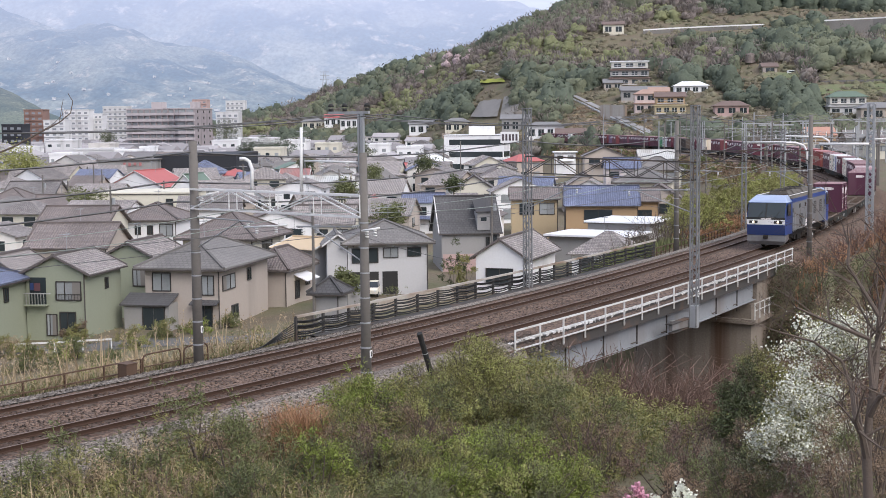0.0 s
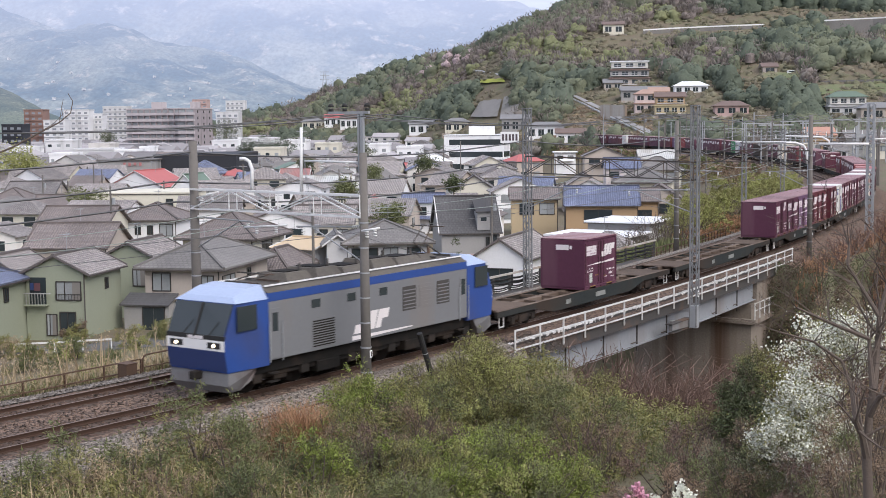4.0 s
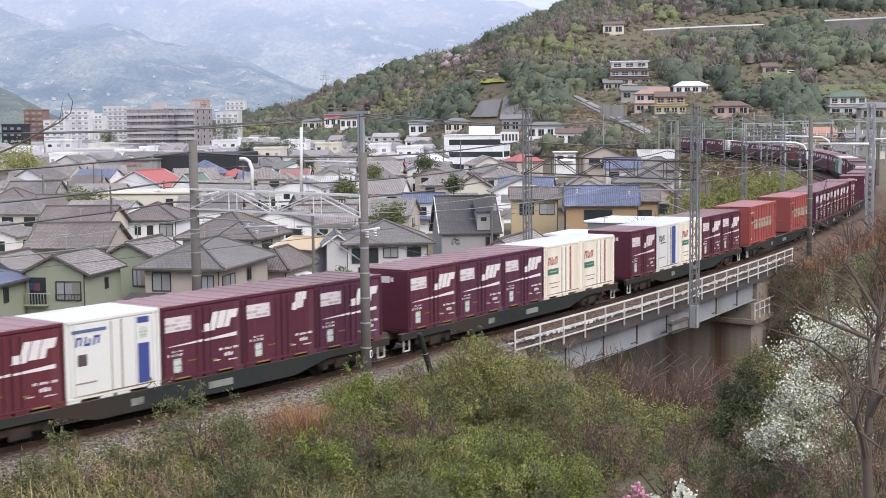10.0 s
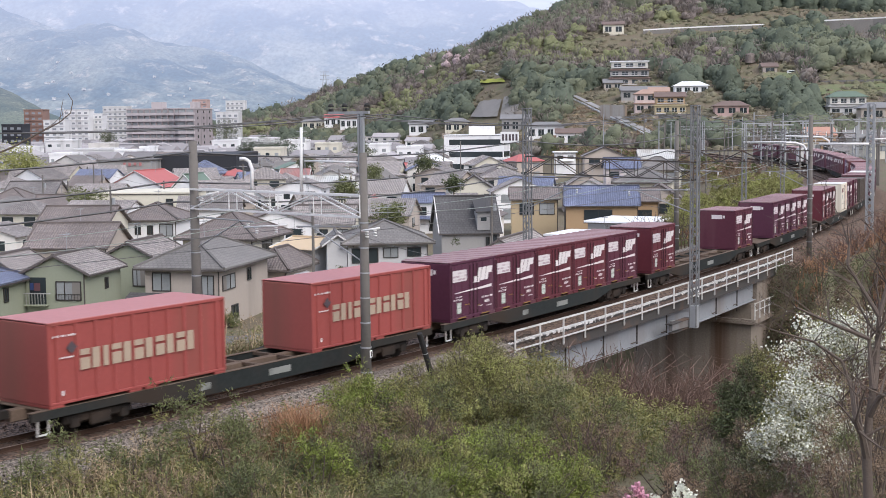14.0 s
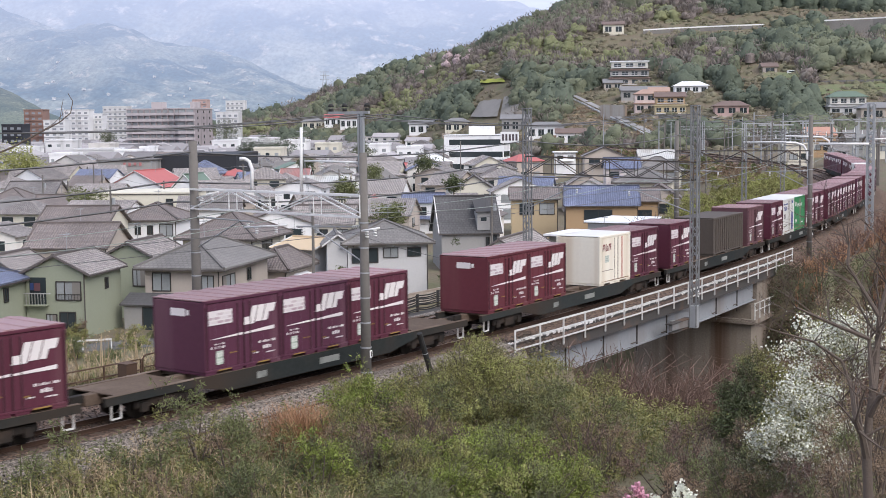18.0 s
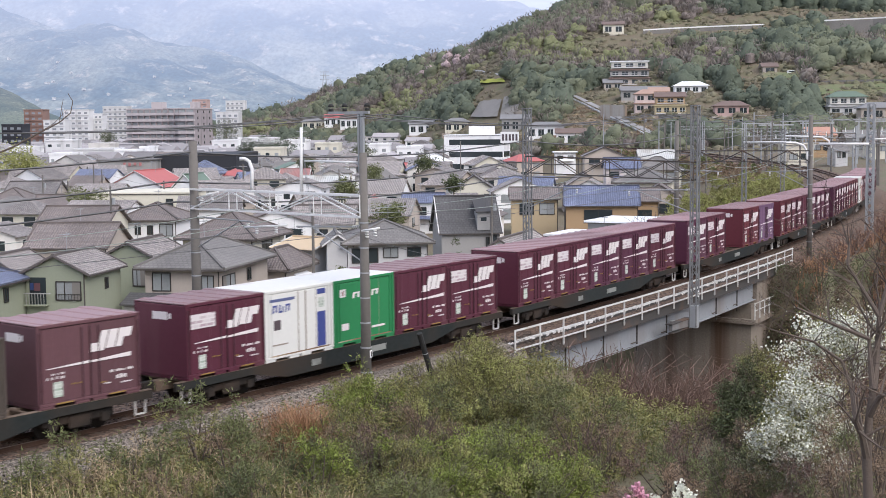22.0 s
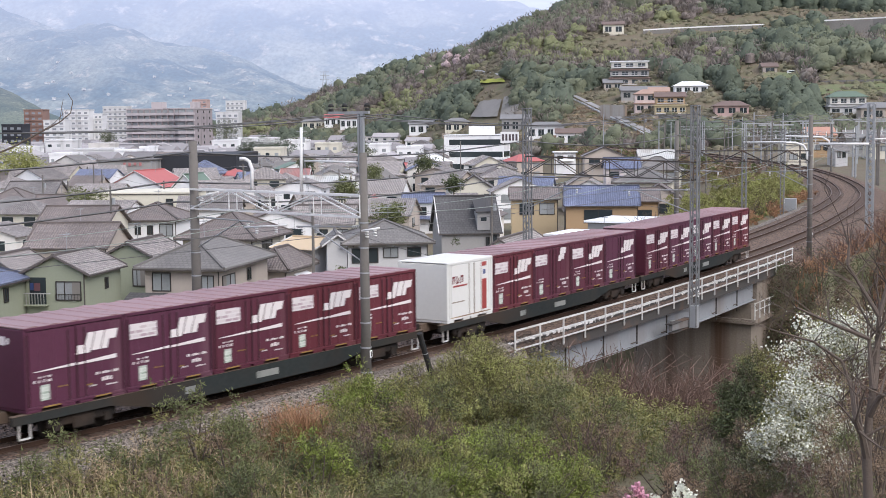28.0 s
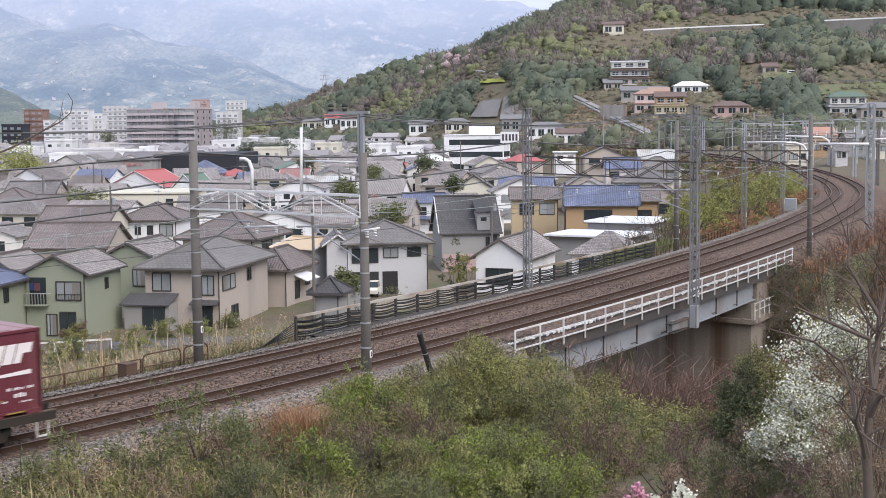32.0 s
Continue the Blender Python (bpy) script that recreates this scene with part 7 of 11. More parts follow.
street_house(820, 892, 336, 5.2, "gable", 2.4, W_CREAM, R_GREY, "cream house with a broad grey gable", "x", 9.0)
street_house(940, 1000, 318, 6.2, "flat", 0, W_PINK, W_PALEWALL, "pinkish flat-roofed building among the houses", "y", 7.0)
street_house(1016, 1092, 332, 5.0, "gable", 2.4, W_BEIGE, R_PALE, "beige house with a curved pale tile gable", "x", 9.0)
street_house(760, 815, 300, 4.8, "gable", 1.7, W_WHITE, R_BROWN, "white house with a brown tile roof", "y", 7.0)
street_house(372, 440, 300, 4.6, "gable", 1.7, W_CREAM, R_BROWN, "cream house with a dark tile roof", "x", 7.0)
street_house(540, 600, 278, 4.6, "hip", 1.8, W_WHITE, R_SLATE, "white house with a slate hipped roof", "y", 8.0)
street_house(1052, 1122, 276, 4.5, "gable", 1.9, W_BEIGE, R_GREY, "beige house with a grey tile gable below the far curve", "x", 7.0, 2, zg=-3.3)
street_house(1000, 1036, 270, 4.5, "flat", 0, W_WHITE, R_WHITE, "small white flat-roofed house below the far curve", "y", 6.0, 2, zg=-3.1)
street_house(1090, 1150, 297, 4.5, "gable", 1.9, W_PALEWALL, R_BLUE, "pale house with a blue-grey tile roof below the far curve", "y", 7.0, 2, zg=-5.0)
street_house(1146, 1224, 299, 4.5, "hip", 2.3, W_CREAM, R_SLATE, "cream house with a broad slate hipped roof below the far curve", "y", 8.0, 2, zg=-5.4)
street_house(1150, 1212, 280, 4.5, "gable", 1.7, W_OFFWHITE, R_PALEMETAL, "off-white house with a pale metal roof below the far curve", "y", 6.5, 2, zg=-3.9)
street_house(618, 660, 286, 4.4, "gable", 1.6, W_BEIGE, R_ORANGE, "beige house with a salmon roof", "y", 7.0)
flats(-122.8, 640.0, -3.6, 80, 14, 27, 7, W_FLATS, W_BAND, "seven-storey mauve-grey apartment building with long balconies", 9)
flats(-114.8, 632.0, -3.6, 80, 24, 8, 7, W_FLATS, W_BAND, "seven-storey mauve-grey apartment wing", 2)
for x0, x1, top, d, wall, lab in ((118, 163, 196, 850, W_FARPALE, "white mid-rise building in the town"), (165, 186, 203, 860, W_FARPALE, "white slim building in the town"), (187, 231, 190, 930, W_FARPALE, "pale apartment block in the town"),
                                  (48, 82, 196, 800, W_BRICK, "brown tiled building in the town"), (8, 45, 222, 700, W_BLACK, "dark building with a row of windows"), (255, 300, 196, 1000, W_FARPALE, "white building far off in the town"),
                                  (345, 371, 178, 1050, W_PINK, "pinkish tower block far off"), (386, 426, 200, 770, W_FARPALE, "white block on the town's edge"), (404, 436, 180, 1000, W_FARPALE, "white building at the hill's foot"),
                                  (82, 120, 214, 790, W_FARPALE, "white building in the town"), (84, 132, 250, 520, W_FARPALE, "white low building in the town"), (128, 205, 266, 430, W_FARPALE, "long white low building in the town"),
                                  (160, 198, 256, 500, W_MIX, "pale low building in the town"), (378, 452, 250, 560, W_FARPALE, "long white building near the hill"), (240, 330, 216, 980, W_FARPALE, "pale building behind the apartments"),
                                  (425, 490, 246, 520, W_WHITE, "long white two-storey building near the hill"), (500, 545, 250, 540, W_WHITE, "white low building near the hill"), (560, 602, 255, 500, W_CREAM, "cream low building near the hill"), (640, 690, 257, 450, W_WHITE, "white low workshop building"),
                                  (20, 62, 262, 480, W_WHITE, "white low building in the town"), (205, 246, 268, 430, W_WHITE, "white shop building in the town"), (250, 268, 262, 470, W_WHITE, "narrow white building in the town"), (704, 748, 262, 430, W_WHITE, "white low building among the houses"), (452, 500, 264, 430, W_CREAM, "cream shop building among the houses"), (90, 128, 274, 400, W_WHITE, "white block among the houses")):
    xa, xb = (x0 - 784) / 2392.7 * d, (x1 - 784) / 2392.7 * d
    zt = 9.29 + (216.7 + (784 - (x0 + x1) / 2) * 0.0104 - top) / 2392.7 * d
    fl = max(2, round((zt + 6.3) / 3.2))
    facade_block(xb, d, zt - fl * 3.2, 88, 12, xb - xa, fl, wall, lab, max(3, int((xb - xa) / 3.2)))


HOUSE_SPOTS = [(o.location.x, o.location.y, 13.0) for o in list(scene.objects) if o.parent is None and o.name.split(".")[0] in ("house", "workshop", "apartment_block", "hall", "office_building", "apartment_building")]


def spread_houses():
    rnd = random.Random(11)
    spots = [(x - 3.5, y + 4, r) for x, y, r in HOUSE_SPOTS] + [(-49, 208, 12), (-60, 212, 10), (-62, 324, 14), (-46, 326, 14), (-52, 250, 9), (-60, 252, 9)]
    near, far = [], []
    for row in range(0, 70):
        for col in range(-30, 34):
            u, v = 150 + row * 13.0 + rnd.uniform(-2, 2), col * 12.5 + rnd.uniform(-2, 2)
            yaw = radians(80 + (15 if rnd.random() < 0.2 else 0))
            x, y = v + u * -0.03, u
            if y > 900:
                continue
            b = x / y
            if not -0.36 < b < 0.24:
                continue
            foot = float(np.interp(b, HILL_B, HILL_FOOT)) if b > -0.19 else 2000
            if y > foot + 35:
                continue
            s, lat = (float(k[0]) for k in line_coords([x], [y]))
            if lat < (19 if s < 150 else 25):
                continue
            if any((x - p) ** 2 + (y - q) ** 2 < r * r for p, q, r in spots):
                continue
            spots.append((x, y, 9.5))
            (near if y < 400 else far).append((x, y, math.degrees(yaw)))
    walls = [W_MIX, W_MIX, W_WHITE, W_WHITE, W_BEIGE, W_CREAM]
    roofs = [R_MIX, R_MIX, R_MIX, R_SLATE, R_BROWN, R_PALE, R_WHITE, R_GREEN, R_RED, R_BLUE]
    odds = [5, 5, 4, 4, 3, 3.5, 1.4, 0.8, 0.4, 0.6]
    names = {R_MIX: "grey tile", R_SLATE: "slate", R_BROWN: "brown tile", R_PALE: "pale tile", R_WHITE: "white metal", R_GREEN: "green metal", R_RED: "red metal", R_BLUE: "blue tile"}
    for x, y, yaw in near:
        R, L, h = rnd.uniform(6.0, 8.5), rnd.uniform(6.0, 9.5), rnd.choice((3.2, 4.6, 5.2, 5.6))
        tl = rnd.choices(roofs, odds)[0]
        kind = rnd.choice(("gable", "gable", "hip"))
        yaw += rnd.choice((0, 0, 0, -12, 14, 30))
        if tl is R_WHITE and rnd.random() < 0.5:
            kind = "flat"
        ob = house((x, y), ground_at(x, y), yaw, R, L, h, kind, rnd.uniform(1.4, 2.1), rnd.choice(walls), tl, "small town house with a %s roof" % names[tl], rnd.choice("xy"), 0.5, (), "house", "house", "town houses", False, False)
        for fl in ((h - 1.9, h - 0.6), (h - 4.7, h - 3.0)):
            if fl[0] < 0.3:
                continue
            n = 2
            for k in range(n):
                u = L * (k + 0.5) / n
                w = rnd.uniform(0.5, 1.1)
                wn_ = part("window", Shape().box(-0.07, -0.003, u - w, u + w, fl[0], fl[1]), M_GLASS if rnd.random() < 0.7 else M_GLASSPALE, ob)
            if y < 260:
                part("side_window", Shape().box(R * 0.3, R * 0.5, -0.07, -0.003, fl[0], fl[1]), M_GLASS, ob)
    wv, wf, rv, rf, gv, gf = [], [], [], [], [], []
    gz = ground_z([p[0] for p in far], [p[1] for p in far])
    for (x, y, yaw), z in zip(far, gz):
        R, L, h, rise = rnd.uniform(7, 11), rnd.uniform(7, 12), rnd.choice((3.4, 4.5, 5.4, 5.6)), rnd.uniform(1.4, 2.2)
        if rnd.random() < 0.25:
            rise = 0.15
        m = Matrix.Translation((x, y, z)) @ Matrix.Rotation(radians(yaw), 4, "Z")
        i = len(wv)
        wv += [tuple(m @ Vector(p)) for p in ((0, 0, -1), (R, 0, -1), (R, L, -1), (0, L, -1), (0, 0, h), (R, 0, h), (R, L, h), (0, L, h))]
        wf += [(i, i + 1, i + 5, i + 4), (i + 1, i + 2, i + 6, i + 5), (i + 2, i + 3, i + 7, i + 6), (i + 3, i, i + 4, i + 7)]
        i = len(rv)
        if rnd.random() < 0.5:
            pts = ((-0.5, -0.5, h), (R + 0.5, -0.5, h), (R + 0.5, L + 0.5, h), (-0.5, L + 0.5, h), (-0.3, L / 2, h + rise), (R + 0.3, L / 2, h + rise))
            rf += [(i, i + 1, i + 5, i + 4), (i + 2, i + 3, i + 4, i + 5), (i + 3, i, i + 4, i + 4), (i + 1, i + 2, i + 5, i + 5)]
        else:
            pts = ((-0.5, -0.5, h), (R + 0.5, -0.5, h), (R + 0.5, L + 0.5, h), (-0.5, L + 0.5, h), (R / 2, -0.3, h + rise), (R / 2, L + 0.3, h + rise))
            rf += [(i + 3, i, i + 4, i + 5), (i + 1, i + 2, i + 5, i + 4), (i, i + 1, i + 4, i + 4), (i + 2, i + 3, i + 5, i + 5)]
        rv += [tuple(m @ Vector(p)) for p in pts]
        for k in range(3):
            for lv in (h - 1.9, h - 4.6):
                if lv < 0.4:
                    continue
                i = len(gv)
                u = L * (k + 0.5) / 3
                gv += [tuple(m @ Vector(p)) for p in ((-0.06, u + 0.7, lv), (-0.06, u - 0.7, lv), (-0.06, u - 0.7, lv + 1.2), (-0.06, u + 0.7, lv + 1.2))]
                gf.append((i, i + 1, i + 2, i + 3))
    town = thing("far_town", Matrix(), "rows of small distant houses filling the valley", "town", kind="stuff")
    for nm, v, f, mt in (("far_walls", wv, wf, M_FARWALL), ("far_roofs", rv, rf, M_FARROOF), ("far_windows", gv, gf, M_GLASS)):
        sh = Shape()
        sh.v, sh.f = v, [tuple(dict.fromkeys(q)) for q in f]
        tagged(part(nm, sh, mt, town), kind="stuff")


M_FARWALL = mat("far_house_render", (0.68, 0.66, 0.64), 0.9, vary=0.1, scale=0.3, island=0.4)
M_FARROOF = mat("far_house_roofs", (0.27, 0.255, 0.26), 0.7, vary=0.15, scale=0.3, island=1.1)
spread_houses()

def ray_way(px, py):
    return STAND.to_3x3() @ Vector(((px - 784) / 2392.7, (441 - py) / 2392.7, -1))


def on_ground(px, py, d0=120.0, d1=1100.0):
    """Where the sight line through a point of the view first meets the ground."""
    w = ray_way(px, py)
    d = np.linspace(d0, d1, 700)
    x, y, z = w.x * d, w.y * d, EYE[2] + w.z * d
    hit = np.where(ground_z(x, y) >= z)[0]
    k = hit[0] if len(hit) else len(d) - 1
    return Vector((x[k], y[k], z[k]))


# houses up on the hill
def hill_house(px, py, w, d, tiers, label, yaw=85, deep=7.5):
    """A house on its terrace; tiers from the ground up: height, wall, roof, kind of roof, set-back, windows across."""
    spot = on_ground(px, py)
    k = spot.y / d
    w = w * k
    ob = thing("house", Matrix.Translation(spot) @ Matrix.Rotation(radians(yaw), 4, "Z"), label, "house", "hillside houses")
    ob.location.x += w / 2
    part("retaining_wall", Shape().box(-1.6, deep + 1, -1.2, w + 1.2, -4, -0.01), M_CONC, ob, "concrete retaining wall")
    z, inset = 0.0, 0.0
    for h, wall, roof, kind, back, n in tiers:
        h = h * k
        inset += back
        x0, x1, y0, y1 = inset, deep, inset * 0.5, w - inset * 0.5
        part("wall", Shape().box(x0, x1, y0, y1, z - 0.05, z + h), wall, ob)
        e, t = 0.6, z + h
        for c in range(n):
            u = y0 + (y1 - y0) * (c + 0.5) / n
            q = (y1 - y0) / n * 0.3
            wn_ = part("window", Shape().box(x0 - 0.1, x0 - 0.004, u - q, u + q, z + h * 0.3, z + h * 0.78), M_GLASS, ob)
            part("window_frame", Shape().box(x0 - 0.16, x0 - 0.101, u - 0.06, u + 0.06, z + h * 0.3, z + h * 0.78), M_TRIM, wn_)
        part("side_window", Shape().box(x0 + 1.5, x0 + 3.0, y0 - 0.1, y0 - 0.004, z + h * 0.35, z + h * 0.75), M_GLASS, ob)
        if kind == "flat":
            part("roof_slab", Shape().box(x0 - e, x1 + e, y0 - e, y1 + e, t + 0.003, t + 0.4, 0.04), roof, ob)
            z = t + 0.4
        else:
            r = 1.5 * k
            A, B, C, D = (x0 - e, y0 - e, t), (x1 + e, y0 - e, t), (x1 + e, y1 + e, t), (x0 - e, y1 + e, t)
            m = 0.0 if kind == "gable" else min(x1 - x0, y1 - y0) * 0.45
            P, Q = ((x0 + x1) / 2, y0 - e + m, t + r), ((x0 + x1) / 2, y1 + e - m, t + r)
            for f in ([D, A, P, Q], [B, C, Q, P], [A, B, P], [C, D, Q]):
                part("roof_slope", roof_slab(Shape(), f, 0.18), roof if m or len(f) > 3 else wall, ob)
            z = t + (0.5 if back >= 0 and len(tiers) > 1 else 0)
        if len(tiers) > 1 and n > 2:
            bl = part("balcony", Shape().box(x0 - 1.2, x0 - 0.01, y0 + 0.3, y1 - 0.3, z - h - 0.1 if z > h else 0.0, (z - h if z > h else 0.0) + 0.12), M_TRIM, ob)
            part("balcony_rail", Shape().box(x0 - 1.2, x0 - 1.1, y0 + 0.3, y1 - 0.3, (z - h if z > h else 0.0) + 0.8, (z - h if z > h else 0.0) + 0.95), M_GALV, bl)
    return ob


W_HILLWHITE = wall_paint("off_white_hill_render", (0.62, 0.60, 0.56))
W_YELLOW = wall_paint("pale_yellow_loggia_render", (0.50, 0.42, 0.27))
W_PALEPINK = wall_paint("pale_pink_render", (0.60, 0.50, 0.48))
R_SALMON = mat("faded_salmon_tiles", (0.37, 0.25, 0.20), 0.8, vary=0.3, scale=1.5)
R_HILLBROWN = mat("brown_hill_roof", (0.16, 0.115, 0.10), 0.8, vary=0.3, scale=1.2)
R_HILLGREY = mat("grey_hill_roof", (0.20, 0.20, 0.205), 0.8, vary=0.3, scale=1.2)
R_HILLGREEN = mat("dull_green_hill_roof", (0.12, 0.17, 0.13), 0.75, vary=0.25)
hill_house(1115, 152, 14, 470, [(2.6, W_BEIGE, R_HILLBROWN, "hip", 0.0, 4), (2.4, W_GREY, R_HILLBROWN, "hip", 0.9, 4), (2.4, W_HILLWHITE, R_WHITE, "flat", 0.9, 3)], "tall terraced hillside house with brown eaves and a white flat top")
hill_house(1085, 160, 6, 470, [(2.6, W_BEIGE, R_HILLGREY, "gable", 0.0, 2)], "small grey-roofed outbuilding on the hillside")
hill_house(1140, 178, 15, 455, [(3.4, W_GREY, R_HILLGREY, "gable", 0.0, 4)], "broad grey hillside house with a slate roof")
hill_house(1143, 200, 7, 440, [(2.9, W_PALEPINK, R_SALMON, "flat", 0.0, 2), (2.9, W_PALEPINK, R_SALMON, "hip", 0.3, 2)], "pale pink two-storey hillside house with a salmon roof")
hill_house(1167, 186, 6, 445, [(4.4, W_PALEPINK, R_SALMON, "gable", 0.0, 2)], "pink gabled house with a salmon roof")
hill_house(1187, 203, 10, 438, [(2.8, W_YELLOW, W_YELLOW, "flat", 0.0, 4), (2.6, W_TAN, R_HILLBROWN, "gable", 0.8, 3)], "tan house with a pale yellow loggia and brown roof")
hill_house(1224, 167, 11, 455, [(2.9, W_WHITE, R_WHITE, "hip", 0.0, 4)], "white bungalow with a pale hipped roof on the hill")
hill_house(1086, 62, 9, 600, [(4.6, W_CREAM, R_HILLBROWN, "gable", 0.0, 2)], "small cream house near the hill's crest")
hill_house(1296, 206, 10, 410, [(3.2, W_PINK, R_HILLBROWN, "hip", 0.0, 3)], "pinkish house with a brown hipped roof")
hill_house(1363, 131, 5, 480, [(2.6, W_BEIGE, R_HILLBROWN, "gable", 0.0, 1)], "small brown-roofed hut on the terraces")
hill_house(1502, 206, 10, 370, [(2.6, W_OFFWHITE, W_OFFWHITE, "flat", 0.0, 3), (2.4, W_HILLWHITE, R_HILLGREEN, "hip", 0.4, 4)], "cream house with a dull green roof above the yard")
hill_house(1556, 214, 9, 355, [(3.4, W_BEIGE, R_HILLGREY, "hip", 0.0, 3)], "beige house above the yard")
hill_house(912, 236, 9, 455, [(4.8, W_GREY, R_HILLGREY, "gable", 0.0, 3)], "grey house at the hill's foot")
hill_house(966, 248, 12, 440, [(4.4, W_WHITE, R_HILLGREY, "hip", 0.0, 4)], "white house with a grey roof at the hill's foot")
hill_house(1010, 258, 9, 430, [(4.0, W_WHITE, R_HILLBROWN, "gable", 0.0, 3)], "white house at the hill's foot")
hill_house(622, 230, 10, 600, [(5.0, W_WHITE, R_HILLBROWN, "gable", 0.0, 4)], "white house beside the wooded slope")
hill_house(590, 226, 8, 600, [(4.4, W_WHITE, R_RED, "gable", 0.0, 3)], "white house with a reddish roof at the hill's foot")
hill_house(552, 232, 9, 600, [(4.2, W_CREAM, R_HILLGREY, "hip", 0.0, 3)], "cream house at the hill's foot")
hill_house(808, 236, 9, 520, [(4.4, W_CREAM, R_HILLGREY, "hip", 0.0, 3)], "pale house with a hipped roof at the hill's foot")
hill_house(745, 240, 9, 520, [(4.4, W_WHITE, R_HILLGREY, "gable", 0.0, 3)], "white house with a slate roof at the hill's foot")


# ---- street by the embankment ----
def guard_rail(x0, y0, x1, y1):
    z = ground_at((x0 + x1) / 2, (y0 + y1) / 2)
    g_ = thing("guard_rail", Matrix(), "white roadside guard rail at the foot of the bank", "guard rail")
    a, b = Vector((x0, y0, z + 0.75)), Vector((x1, y1, z + 0.75))
    part("beam", Shape().beam(a, b, 0.06, 0.15), M_WHITE_RAIL, g_)
    n = int((b - a).length / 2.0)
    for k in range(n + 1):
        p = a.lerp(b, k / n)
        part("post", Shape().tube(p - Vector((0, 0, 1.4)), p + Vector((0, 0, 0.05)), 0.06, n=8), M_PLATE, g_)


guard_rail(-44, 103.4, -27, 108.6)


def road_strip():
    sh = Shape()
    pts = [(-60, 99.5), (-42, 105.5), (-14, 114), (0, 124), (6, 131), (18, 145)]
    for (xa, ya), (xb, yb) in zip(pts[:-1], pts[1:]):
        for k in range(8):
            p, q = Vector((xa, ya)).lerp(Vector((xb, yb)), k / 8), Vector((xa, ya)).lerp(Vector((xb, yb)), (k + 1) / 8)
            d = (q - p).normalized()
            nrm = Vector((-d.y, d.x)) * 2.0
            c = [p - nrm, q - nrm, q + nrm, p + nrm]
            sh.poly(*[(v.x, v.y, ground_at(v.x, v.y) + 0.06) for v in c])
    thing("road", Matrix(), "narrow worn asphalt lane at the foot of the bank", "road", kind="structure", shape=sh, material=M_ASPHALT)


road_strip()


def small_car(x, y, z, yaw, paint, label):
    c_ = thing("car", Matrix.Translation((x, y, z)) @ Matrix.Rotation(radians(yaw), 4, "Z"), label, "car")
    part("body", extrude_xz([(-1.7, 0.35), (1.65, 0.35), (1.72, 0.75), (1.1, 0.95), (-1.7, 1.0)], 0.74, 0.7, (2,)), paint, c_)
    cb = part("cabin", extrude_xz([(-1.65, 1.0), (1.0, 0.96), (0.4, 1.5), (-1.5, 1.52)], 0.7, 0.6, (2, 3)), M_GLASS, c_, "dark glazed cabin")
    part("roof", extrude_xz([(-1.5, 1.515), (0.4, 1.505), (0.3, 1.56), (-1.4, 1.57)], 0.6), paint, cb)
    for wx in (-1.1, 1.15):
        for wy in (-0.68, 0.68):
            w = part("wheel", Shape().tube((wx, wy - 0.09, 0.28), (wx, wy + 0.09, 0.28), 0.28, n=14), M_BLACK, c_)
            part("rim", Shape().tube((wx, wy - 0.095, 0.28), (wx, wy + 0.095, 0.28), 0.16, n=10), M_GALV, w)
    for wy in (-0.5, 0.5):
        part("headlight", Shape().box(1.66, 1.73, wy - 0.13, wy + 0.13, 0.62, 0.74), M_INSUL, c_)


small_car(-7.4, 140.2, ground_at(-7.4, 140.2), -95, M_CREAM, "small cream car parked in the open garage")
house((-9.0, 126.5), ground_at(-9, 126.5), 60, 2.2, 3.4, 2.2, "flat", 0, W_GREY, M_GALV, "blue-grey steel storage shed", over=0.08, name="storage_shed", cat="shed")


# gardens between the houses and the lane
def garden_wall(x0, y0, x1, y1, h, mt, label):
    g_ = thing("garden_wall", Matrix(), label, "garden wall", "garden walls")
    a, b = Vector((x0, y0, 0)), Vector((x1, y1, 0))
    n = max(1, round((b - a).length / 2.2))
    for k in range(n):
        p, q = a.lerp(b, k / n), a.lerp(b, (k + 0.985) / n)
        z = ground_at((p.x + q.x) / 2, (p.y + q.y) / 2)
        part("wall_panel", Shape().beam(Vector((p.x, p.y, z + h / 2 - 0.2)), Vector((q.x, q.y, z + h / 2 - 0.2)), 0.14, h + 0.4), mt, g_)


garden_wall(-6.5, 128.0, 1.0, 136.0, 1.2, M_CONC, "grey block wall beside the lane")


house((-50.0, 306.0), -7.1, 88, 8.5, 9.0, 5.6, "hip", 2.6, W_WHITE, R_BLUE, "white house with a blue glazed hipped roof beside the black hall", wins=[("l", 1.0, 2.6, 3.2, 4.6, "dark"), ("l", 5.0, 7.4, 3.2, 4.6, "dark")], detail=False)
sgn_ = thing("hall_sign", Matrix.Translation((-71.2, 329.8, -6.9)) @ Matrix.Rotation(radians(88), 4, "Z"), "row of red sign strokes on the grey hall", "sign")
for k in range(4):
    part("sign_stroke", Shape().box(-0.12, -0.02, 2.0 + k * 1.3, 2.6 + k * 1.3, 6.3 + 0.2 * (k % 2), 7.2), M_ROOFRED, sgn_)


